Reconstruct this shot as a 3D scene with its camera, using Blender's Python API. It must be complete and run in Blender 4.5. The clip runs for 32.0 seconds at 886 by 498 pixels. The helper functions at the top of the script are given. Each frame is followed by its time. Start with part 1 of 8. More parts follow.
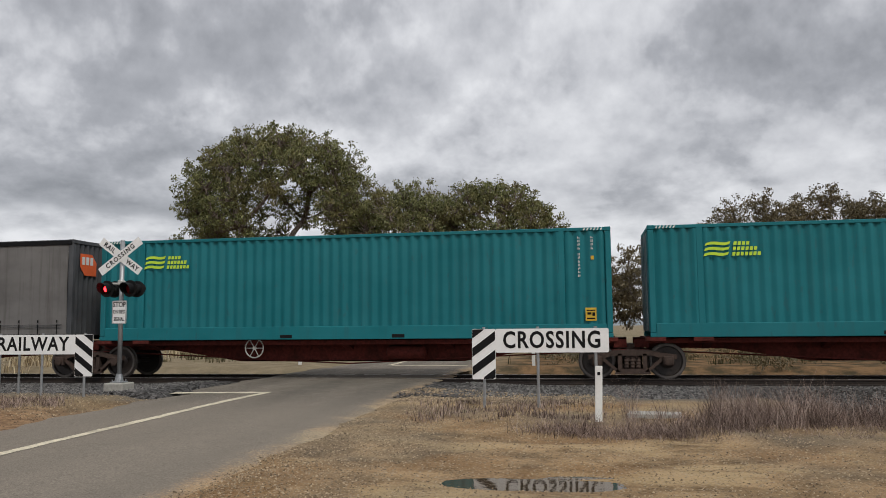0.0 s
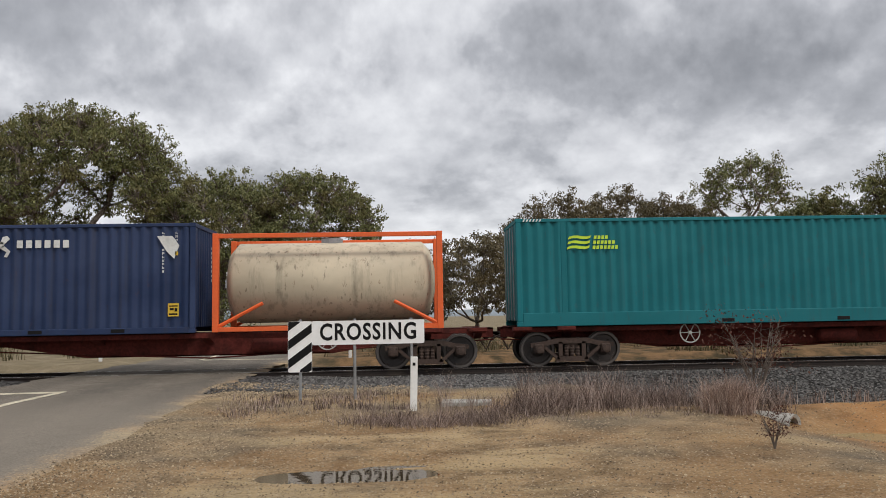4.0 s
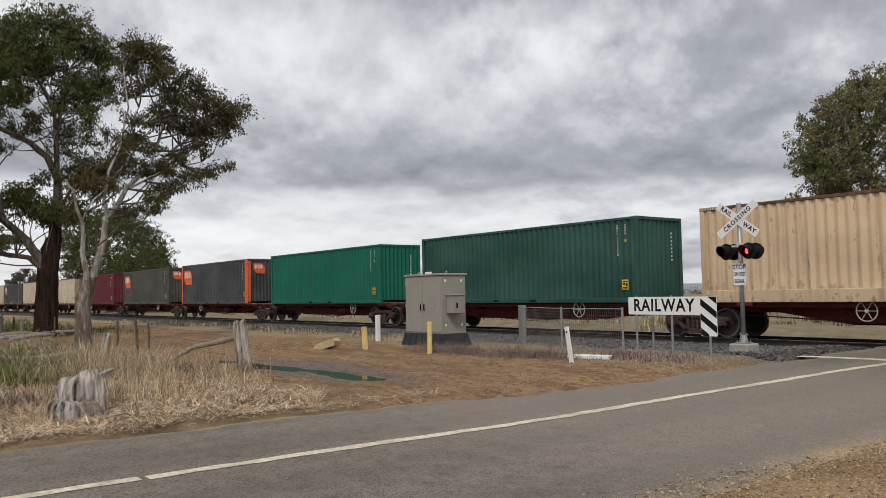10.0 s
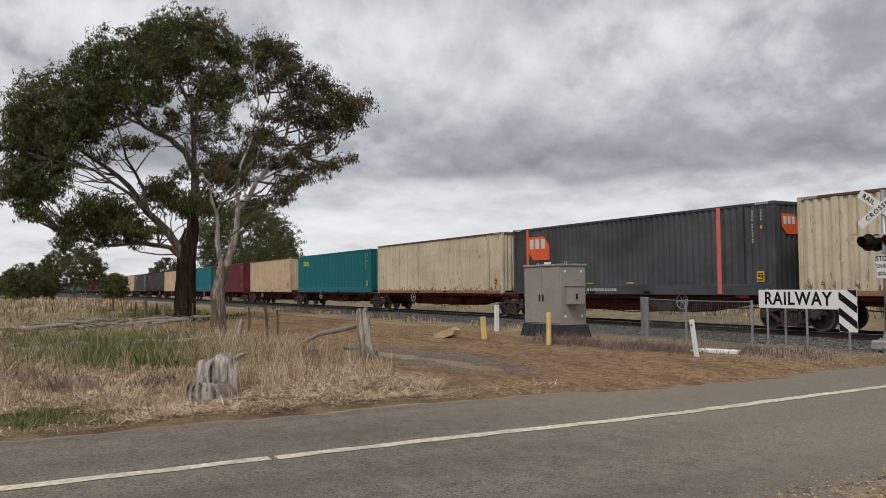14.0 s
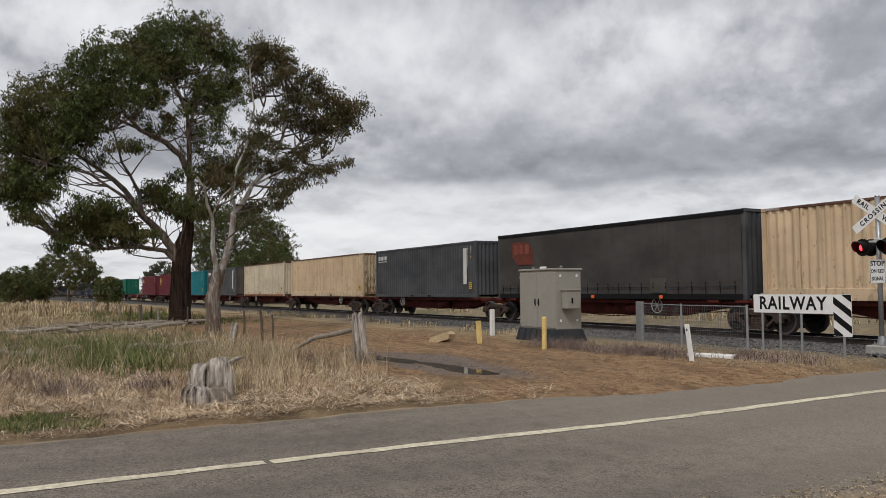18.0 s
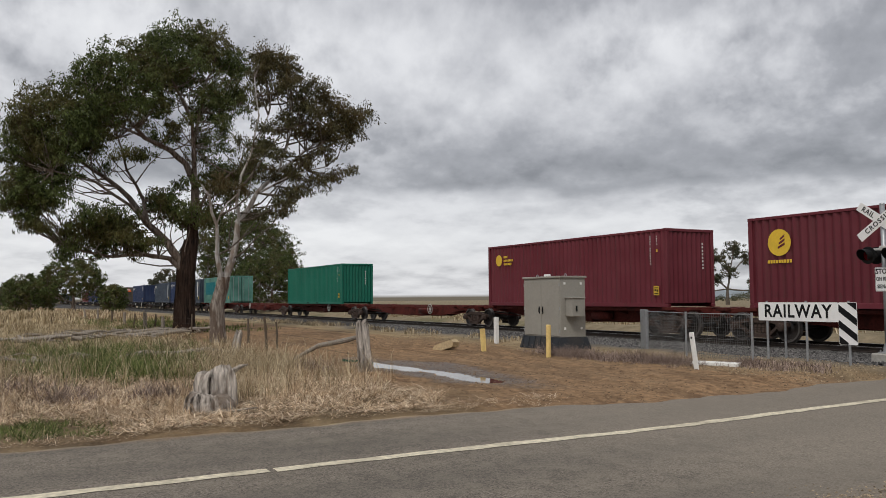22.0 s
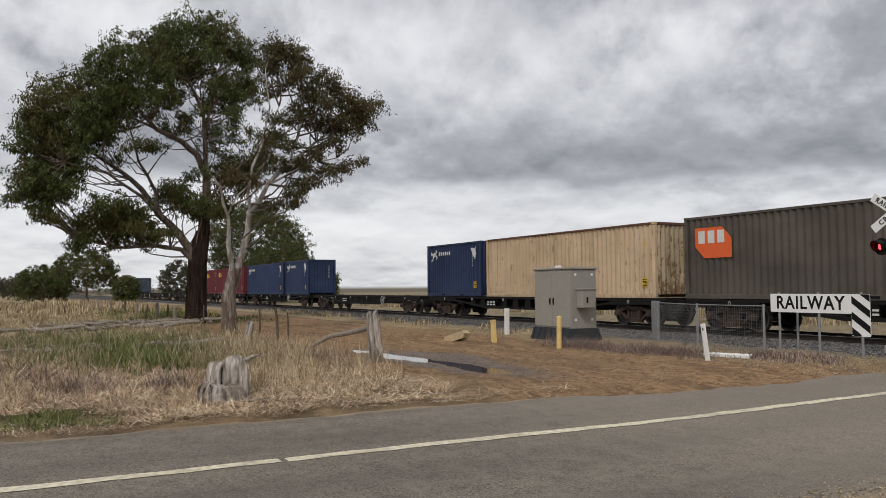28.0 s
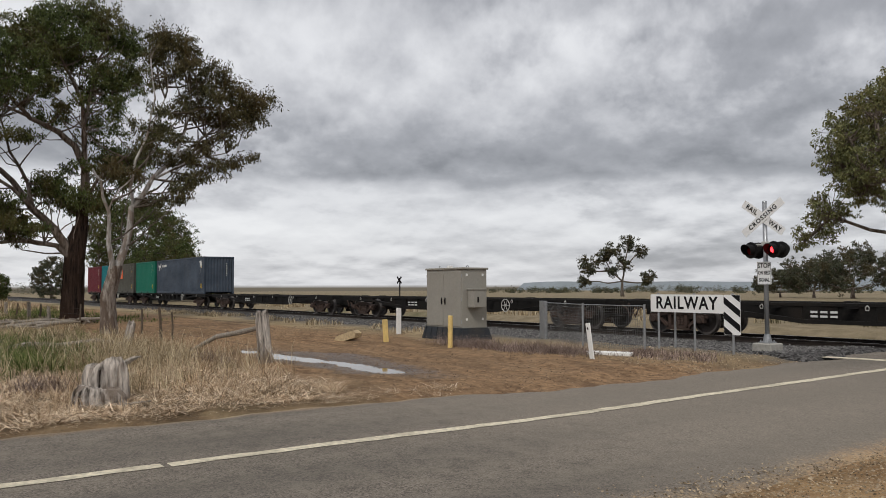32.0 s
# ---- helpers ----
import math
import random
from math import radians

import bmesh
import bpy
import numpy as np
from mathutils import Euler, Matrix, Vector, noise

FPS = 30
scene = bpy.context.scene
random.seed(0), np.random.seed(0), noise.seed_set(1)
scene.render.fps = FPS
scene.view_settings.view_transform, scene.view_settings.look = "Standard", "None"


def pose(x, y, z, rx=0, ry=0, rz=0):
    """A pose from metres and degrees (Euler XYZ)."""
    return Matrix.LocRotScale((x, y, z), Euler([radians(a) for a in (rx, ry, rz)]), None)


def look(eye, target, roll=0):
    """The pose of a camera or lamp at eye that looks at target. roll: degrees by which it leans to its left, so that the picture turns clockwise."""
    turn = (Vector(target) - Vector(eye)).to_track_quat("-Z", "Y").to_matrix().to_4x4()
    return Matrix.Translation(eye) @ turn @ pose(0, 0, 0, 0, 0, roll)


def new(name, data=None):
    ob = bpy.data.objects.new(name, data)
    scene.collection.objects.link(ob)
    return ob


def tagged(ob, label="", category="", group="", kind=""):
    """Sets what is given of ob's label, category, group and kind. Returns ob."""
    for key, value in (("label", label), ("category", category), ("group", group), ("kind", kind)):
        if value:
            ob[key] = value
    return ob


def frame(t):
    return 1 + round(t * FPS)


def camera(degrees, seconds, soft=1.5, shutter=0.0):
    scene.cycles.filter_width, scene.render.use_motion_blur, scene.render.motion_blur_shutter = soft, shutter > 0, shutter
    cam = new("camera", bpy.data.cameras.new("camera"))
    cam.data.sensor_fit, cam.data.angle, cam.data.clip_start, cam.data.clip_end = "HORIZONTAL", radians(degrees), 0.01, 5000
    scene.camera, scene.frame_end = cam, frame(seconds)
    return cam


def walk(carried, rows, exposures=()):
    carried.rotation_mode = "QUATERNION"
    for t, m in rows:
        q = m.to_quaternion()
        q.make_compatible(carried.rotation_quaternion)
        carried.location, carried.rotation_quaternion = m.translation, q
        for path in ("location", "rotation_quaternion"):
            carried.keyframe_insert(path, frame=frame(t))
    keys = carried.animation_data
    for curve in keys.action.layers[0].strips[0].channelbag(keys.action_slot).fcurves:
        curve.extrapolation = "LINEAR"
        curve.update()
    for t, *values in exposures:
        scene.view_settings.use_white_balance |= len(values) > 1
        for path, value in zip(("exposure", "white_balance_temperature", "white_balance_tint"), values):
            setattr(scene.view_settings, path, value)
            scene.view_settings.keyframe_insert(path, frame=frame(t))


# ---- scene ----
# World: x along the railway (the train runs towards +x), y away from the camera, z up.
EYE = (0.0, 0.0, 1.65)
cam = camera(58.04, 32.0, soft=0.9)
TURNS = (
    (0.0, 95.29, 0.56, 10.19),
    (0.5, 94.87, 0.68, 3.95),
    (1.0, 94.61, 0.44, -1.66),
    (1.5, 94.47, 0.39, -6.26),
    (2.0, 94.43, 0.58, -9.47),
    (2.5, 94.48, 0.78, -11.08),
    (4.5, 94.59, 0.89, 2.84),
    (5.0, 94.69, 0.63, 9.3),
    (5.5, 94.77, 0.56, 15.6),
    (6.0, 94.78, 0.49, 21.61),
    (6.5, 94.7, 0.5, 27.17),
    (7.0, 94.51, 0.57, 32.13),
    (7.5, 94.26, 0.57, 36.56),
    (8.0, 94.01, 0.61, 40.46),
    (8.5, 93.78, 0.73, 43.94),
    (9.0, 93.6, 0.84, 47.13),
    (9.5, 93.39, 0.99, 50.02),
    (10.0, 93.2, 1.07, 52.58),
    (10.5, 93.03, 1.01, 54.65),
    (11.0, 92.92, 0.85, 56.22),
    (11.5, 92.88, 0.59, 57.42),
    (12.0, 92.86, 0.41, 58.42),
    (12.5, 92.83, 0.36, 59.35),
    (13.0, 92.77, 0.39, 60.15),
    (13.5, 92.68, 0.44, 60.75),
    (14.0, 92.62, 0.57, 61.08),
    (14.5, 92.56, 0.65, 61.22),
    (16.5, 92.77, 0.72, 61.19),
    (17.0, 92.82, 0.56, 61.07),
    (17.5, 92.86, 0.46, 60.89),
    (18.0, 92.91, 0.47, 60.76),
    (18.5, 92.99, 0.52, 60.68),
    (19.0, 93.06, 0.53, 60.69),
    (19.5, 93.14, 0.52, 60.77),
    (20.0, 93.22, 0.47, 60.9),
    (20.5, 93.32, 0.44, 61.0),
    (21.0, 93.39, 0.46, 61.03),
    (21.5, 93.46, 0.47, 61.06),
    (22.0, 93.47, 0.45, 61.05),
    (22.5, 93.45, 0.43, 61.07),
    (23.0, 93.42, 0.4, 61.17),
    (23.5, 93.36, 0.48, 61.28),
    (24.0, 93.29, 0.56, 61.37),
    (24.5, 93.2, 0.68, 61.42),
    (25.0, 93.07, 0.72, 61.45),
    (25.5, 92.94, 0.64, 61.48),
    (27.5, 92.84, 0.31, 61.75),
    (28.0, 92.84, 0.39, 61.81),
    (28.5, 92.83, 0.32, 61.84),
    (29.0, 92.83, 0.31, 61.8),
    (29.5, 92.83, 0.24, 61.72),
    (30.0, 92.85, 0.21, 61.53),
    (30.5, 92.86, 0.14, 61.08),
    (31.0, 92.85, 0.13, 59.88),
    (31.5, 92.83, 0.1, 57.6),
    (32.0, 92.78, 0.14, 54.1),
)
EXPOSURES = ((0.0, 0.08), (1.0, 0.22), (2.0, 0.25), (4.5, 0.19), (6.0, 0.14), (8.0, 0.13), (10.0, 0.12), (12.0, 0.04), (17.0, 0.0), (18.0, 0.02), (21.0, 0.0), (22.0, 0.0), (23.0, -0.07), (24.0, -0.05), (28.0, 0.02), (31.0, 0.03), (32.0, 0.0))
walk(cam, [(t, pose(*EYE, a, r, y)) for t, a, r, y in TURNS], EXPOSURES)

# ---------------------------------------------------------------- light
def put(tree, kind, **values):
    """A shader node; values set its inputs by name, or its attributes in lower case."""
    n = tree.nodes.new(kind)
    for key, v in values.items():
        spot = n.inputs.get(key.replace("_", " "))
        if key == "op":
            n.operation = v
        elif key == "mode":
            n.blend_type = v
        elif key.startswith("in"):
            spot = n.inputs[int(key[2:])]
            if isinstance(v, bpy.types.NodeSocket):
                tree.links.new(v, spot)
            else:
                spot.default_value = v
        elif isinstance(v, bpy.types.NodeSocket):
            tree.links.new(v, spot)
        else:
            spot.default_value = v
    return n


def maths(tree, op, a, b=0.0, c=None, clamp=False):
    n = put(tree, "ShaderNodeMath", op=op, in0=a, in1=b)
    if c is not None:
        if isinstance(c, bpy.types.NodeSocket):
            tree.links.new(c, n.inputs[2])
        else:
            n.inputs[2].default_value = c
    n.use_clamp = clamp
    return n.outputs[0]


def ramp(tree, fac, *stops):
    n = put(tree, "ShaderNodeValToRGB", Fac=fac)
    e = n.color_ramp.elements
    while len(e) < len(stops):
        e.new(0.5)
    for el, (p, c) in zip(e, stops):
        el.position = p
        el.color = (*c, 1) if isinstance(c, tuple) else (c, c, c, 1)
    return n.outputs[0]


def blend(tree, fac, a, b, mode="MIX"):
    n = tree.nodes.new("ShaderNodeMix")
    n.data_type, n.blend_type = "RGBA", mode
    for spot, v in ((n.inputs[0], fac), (n.inputs[6], a), (n.inputs[7], b)):
        if isinstance(v, bpy.types.NodeSocket):
            tree.links.new(v, spot)
        elif isinstance(v, tuple):
            spot.default_value = (*v, 1)
        else:
            spot.default_value = v
    return n.outputs[2]


def noise_of(tree, vector, scale, detail=4.0, rough=0.55, distortion=0.0):
    n = put(tree, "ShaderNodeTexNoise", Vector=vector, Scale=scale, Detail=detail, Roughness=rough, Distortion=distortion)
    return n.outputs[0]


def scaled(tree, vector, sx, sy, sz):
    n = put(tree, "ShaderNodeMapping", Vector=vector)
    n.inputs["Scale"].default_value = (sx, sy, sz)
    return n.outputs[0]


SUN_ELEVATION, SUN_TURN = 48.0, 140.0


def soft_edge(tree, value, a, b):
    """0 at a, 1 at b, smooth between."""
    n = put(tree, "ShaderNodeMapRange", Value=value)
    n.interpolation_type = "SMOOTHSTEP"
    n.inputs["From Min"].default_value, n.inputs["From Max"].default_value = a, b
    return n.outputs[0]


world = bpy.data.worlds.new("overcast_sky")
scene.world = world
world.use_nodes = True
wt = world.node_tree
wt.nodes.clear()
direction = put(wt, "ShaderNodeTexCoord").outputs["Generated"]
parts_of = put(wt, "ShaderNodeSeparateXYZ", Vector=direction)
dx, dy, dz = parts_of.outputs


rise = maths(wt, "MAXIMUM", dz, 0.0)
height = maths(wt, "DIVIDE", rise, maths(wt, "ADD", rise, 0.22))
layered = put(wt, "ShaderNodeCombineXYZ", X=dx, Y=dy, Z=maths(wt, "MULTIPLY", height, 1.15)).outputs[0]


def lumps(scale, push, detail, rough=0.5, shift=0.0, warp=0.0):
    """Cloud lumps, flatter towards the horizon, and how far each place lies on the brighter upper side of its lump."""
    v = put(wt, "ShaderNodeVectorMath", op="ADD", in0=layered, in1=(shift, shift, 0.0)).outputs[0]
    up = put(wt, "ShaderNodeVectorMath", op="ADD", in0=v, in1=(0.0, 0.0, push)).outputs[0]
    a = noise_of(wt, v, scale, detail, rough, warp)
    b = noise_of(wt, up, scale, detail, rough, warp)
    return a, maths(wt, "SUBTRACT", a, b)


big_lump, big_lit = lumps(2.0, 0.09, 3.0, 0.45)
mid_lump, mid_lit = lumps(4.8, 0.045, 6.0, 0.52, 3.0)
fine_lump, fine_lit = lumps(12.0, 0.02, 5.0, 0.55, 7.0)
# flat-based dark banks: low over the railway to the left, high overhead there, and high to the right
warped = maths(wt, "ADD", dz, maths(wt, "MULTIPLY_ADD", mid_lump, 0.07, -0.05))
warped = maths(wt, "MULTIPLY_ADD", fine_lump, 0.03, warped)
bank_l = maths(wt, "MULTIPLY", ramp(wt, warped, (0.125, 0.0), (0.14, 1.0), (0.22, 0.75), (0.31, 0.1)), soft_edge(wt, dx, -0.05, -0.42))
bank_r = maths(wt, "MULTIPLY", ramp(wt, warped, (0.19, 0.0), (0.23, 1.0), (0.32, 0.8), (0.42, 0.2)), soft_edge(wt, dx, -0.15, 0.3))
tall = maths(wt, "MULTIPLY", ramp(wt, warped, (0.30, 0.0), (0.36, 1.0)), maths(wt, "MULTIPLY", soft_edge(wt, dx, -0.3, -0.6), soft_edge(wt, dx, -0.97, -0.85)))
dark_at = maths(wt, "MAXIMUM", maths(wt, "MAXIMUM", bank_l, bank_r), maths(wt, "MULTIPLY", tall, 0.8))
heap = ramp(wt, maths(wt, "MULTIPLY_ADD", fine_lump, 0.25, maths(wt, "MULTIPLY", mid_lump, 0.75)), (0.43, 0.0), (0.52, 1.0))
body = maths(wt, "MULTIPLY_ADD", big_lump, 0.34, 0.325)
body = maths(wt, "MULTIPLY_ADD", big_lit, 0.30, body)
body = maths(wt, "MULTIPLY_ADD", mid_lit, 0.70, body)
body = maths(wt, "MULTIPLY_ADD", fine_lit, 0.36, body)
body = maths(wt, "MULTIPLY_ADD", heap, 0.09, body)
body = maths(wt, "MULTIPLY_ADD", dark_at, -0.19, body)
low_glow = ramp(wt, warped, (0.0, 0.02), (0.10, 0.07), (0.13, 0.0))
body = maths(wt, "ADD", body, low_glow)
# thinner, paler cloud far to the left
body = maths(wt, "MULTIPLY_ADD", soft_edge(wt, dx, -0.78, -0.98), 0.10, body)
cloud = ramp(wt, body, (0.12, (0.19, 0.196, 0.214)), (0.26, (0.27, 0.277, 0.299)), (0.42, (0.39, 0.398, 0.426)), (0.54, (0.56, 0.567, 0.596)), (0.68, (0.74, 0.747, 0.772)), (0.85, (0.86, 0.867, 0.885)))
sky = wt.nodes.new("ShaderNodeTexSky")
sky.sky_type, sky.sun_disc = "NISHITA", False
sky.sun_elevation, sky.sun_rotation = radians(SUN_ELEVATION), radians(SUN_TURN)
blue = blend(wt, 1.0, sky.outputs[0], (0.08, 0.08, 0.08), "MULTIPLY")
shade = blend(wt, 0.93, blue, cloud)
ground_below = ramp(wt, dz, (0.0, 0.0), (0.002, 1.0))
shade = blend(wt, ground_below, (0.16, 0.14, 0.11), shade)
# an overcast sky brightens towards the zenith
zenith = maths(wt, "MULTIPLY_ADD", maths(wt, "MULTIPLY", rise, rise), 0.55, 1.0)
back = put(wt, "ShaderNodeBackground", Color=shade, Strength=zenith)
wt.links.new(back.outputs[0], put(wt, "ShaderNodeOutputWorld").inputs[0])

sun = new("sun", bpy.data.lights.new("sun", "SUN"))
sun.data.energy, sun.data.angle, sun.data.color = 1.5, radians(14), (1.0, 0.96, 0.9)
e, r = radians(SUN_ELEVATION), radians(SUN_TURN)
toward = Vector((math.sin(r) * math.cos(e), math.cos(r) * math.cos(e), math.sin(e)))
sun.matrix_world = look(toward * 60, (0, 0, 0))


# ---------------------------------------------------------------- materials
def material(name):
    m = bpy.data.materials.new(name)
    m.use_nodes = True
    t = m.node_tree
    t.nodes.clear()
    shader = t.nodes.new("ShaderNodeBsdfPrincipled")
    t.links.new(shader.outputs[0], put(t, "ShaderNodeOutputMaterial").inputs[0])
    return m, t, shader


def own_space(t):
    """Object coordinates, shifted by each object's own random number."""
    co = put(t, "ShaderNodeTexCoord").outputs["Object"]
    rnd = put(t, "ShaderNodeObjectInfo").outputs["Random"]
    off = maths(t, "MULTIPLY", rnd, 47.0)
    n = put(t, "ShaderNodeVectorMath", op="ADD", in0=co, in1=put(t, "ShaderNodeCombineXYZ", X=off, Y=off, Z=off).outputs[0])
    return n.outputs[0], rnd


def bumped(t, shader, height, strength=0.3, distance=0.02):
    b = put(t, "ShaderNodeBump", Strength=strength, Distance=distance, Height=height)
    t.links.new(b.outputs[0], shader.inputs["Normal"])


def plain(name, colour, rough=0.6, metal=0.0, vary=0.25, grain=14.0, bump=0.12, dirt=(0.10, 0.075, 0.05), dirty=0.35):
    """Paint, metal, wood or concrete with two scales of variation and some dirt."""
    m, t, s = material(name)
    v, rnd = own_space(t)
    big = noise_of(t, v, grain * 0.12, 4.0)
    fine = noise_of(t, v, grain, 6.0, 0.6)
    dark = tuple(c * (1 - vary) for c in colour)
    lite = tuple(min(1.0, c * (1 + vary)) for c in colour)
    c = blend(t, ramp(t, fine, (0.3, 0.0), (0.7, 1.0)), dark, lite)
    c = blend(t, maths(t, "MULTIPLY", ramp(t, big, (0.48, 0.0), (0.75, 1.0)), dirty), c, dirt)
    t.links.new(c, s.inputs["Base Color"])
    t.links.new(maths(t, "ADD", rough - 0.12, maths(t, "MULTIPLY", big, 0.24)), s.inputs["Roughness"])
    s.inputs["Metallic"].default_value = metal
    s.inputs["Specular IOR Level"].default_value = 0.5 if metal > 0 else 0.22
    bumped(t, s, fine, bump, 0.01)
    return m


def soft_step(t, value, a, b):
    n = put(t, "ShaderNodeMapRange", Value=value)
    n.interpolation_type = "SMOOTHSTEP"
    n.inputs["From Min"].default_value, n.inputs["From Max"].default_value = a, b
    return n.outputs[0]


def paint(name, colour, fade=0.25, rust=0.25, streak=0.5, rough=0.55, foot=0.0, tall=1.0):
    """Weathered container paint: chalky patches, vertical dirt streaks, rust spots and runs."""
    m, t, s = material(name)
    v, rnd = own_space(t)
    chalk = noise_of(t, scaled(t, v, 0.5, 1.0, 0.8), 0.9, 4.0, 0.6)
    pale = tuple(min(1.0, c * (1 + 0.35 * fade) + 0.035 * fade) for c in colour)
    deep = tuple(c * (1 - 0.3 * fade) for c in colour)
    c = blend(t, ramp(t, chalk, (0.35, 0.0), (0.65, 1.0)), deep, pale)
    tone = maths(t, "MULTIPLY_ADD", rnd, 0.16, 0.92)
    c = blend(t, 1.0, c, put(t, "ShaderNodeCombineColor", Red=tone, Green=tone, Blue=tone).outputs[0], "MULTIPLY")
    runs = noise_of(t, scaled(t, v, 5.0, 5.0, 0.22), 1.0, 5.0, 0.65)
    c = blend(t, maths(t, "MULTIPLY", ramp(t, runs, (0.52, 0.0), (0.75, 1.0)), streak), c, (0.045, 0.036, 0.026))
    spots = noise_of(t, scaled(t, v, 2.5, 2.5, 1.2), 2.2, 7.0, 0.72)
    c = blend(t, maths(t, "MULTIPLY", ramp(t, spots, (0.60, 0.0), (0.67, 1.0)), rust), c, (0.12, 0.045, 0.018))
    scuffs = noise_of(t, scaled(t, v, 3.2, 3.2, 0.9), 2.4, 3.0, 0.5)
    c = blend(t, maths(t, "MULTIPLY", ramp(t, scuffs, (0.655, 0.0), (0.69, 1.0)), 0.7 * rust + 0.1), c, (0.05, 0.032, 0.022))
    if foot:
        # blistered rust above the lower rail
        own_z = put(t, "ShaderNodeSeparateXYZ", Vector=put(t, "ShaderNodeTexCoord").outputs["Object"]).outputs[2]
        blister = noise_of(t, scaled(t, v, 3.0, 3.0, 1.6), 2.0, 6.0, 0.7)
        reach = maths(t, "ADD", maths(t, "MULTIPLY_ADD", blister, 2.6, -1.3), maths(t, "MULTIPLY_ADD", own_z, -0.8 / tall, 0.12 * tall ** 0.5))
        c = blend(t, maths(t, "MULTIPLY", soft_step(t, reach, 0.16, 0.24), foot), c, (0.15, 0.07, 0.035))
    t.links.new(c, s.inputs["Base Color"])
    t.links.new(maths(t, "ADD", rough - 0.1, maths(t, "MULTIPLY", chalk, 0.25)), s.inputs["Roughness"])
    s.inputs["Specular IOR Level"].default_value = 0.3
    bumped(t, s, spots, 0.08, 0.01)
    return m


def glow(name, colour, strength):
    m, t, s = material(name)
    s.inputs["Base Color"].default_value = (*colour, 1)
    s.inputs["Emission Color"].default_value = (*colour, 1)
    s.inputs["Emission Strength"].default_value = strength
    return m


def place_xyz(t):
    return put(t, "ShaderNodeSeparateXYZ", Vector=put(t, "ShaderNodeNewGeometry").outputs["Position"]).outputs


def verge_colour(t, pos, big, mid, fine, grit, stones, sandy):
    """Tawny gravel: brown earth, yellow sandy washes, grey crushed patches and single pale pebbles."""
    c = blend(t, ramp(t, mid, (0.36, 0.0), (0.62, 1.0)), (0.17, 0.112, 0.06), (0.48, 0.34, 0.195))
    wash = noise_of(t, scaled(t, pos, 0.35, 0.8, 1.0), 1.1, 4.0, 0.6)
    c = blend(t, ramp(t, wash, (0.51, 0.0), (0.60, 0.85)), c, (0.54, 0.41, 0.235))
    c = blend(t, ramp(t, big, (0.40, 0.7), (0.52, 0.0)), c, (0.19, 0.165, 0.13))
    c = blend(t, ramp(t, noise_of(t, pos, 0.42, 3.0, 0.5), (0.48, 0.0), (0.60, 0.6)), c, (0.33, 0.195, 0.092))
    c = blend(t, ramp(t, sandy, (0.34, 0.75), (0.46, 0.0)), c, (0.07, 0.046, 0.027))
    c = blend(t, ramp(t, sandy, (0.55, 0.0), (0.68, 0.5)), c, (0.60, 0.47, 0.30))
    pebbles = maths(t, "MULTIPLY", ramp(t, stones, (0.58, 0.0), (0.8, 1.0)), ramp(t, grit, (0.25, 1.0), (0.5, 0.0)))
    return blend(t, maths(t, "MULTIPLY", pebbles, 0.6), c, (0.52, 0.45, 0.35))


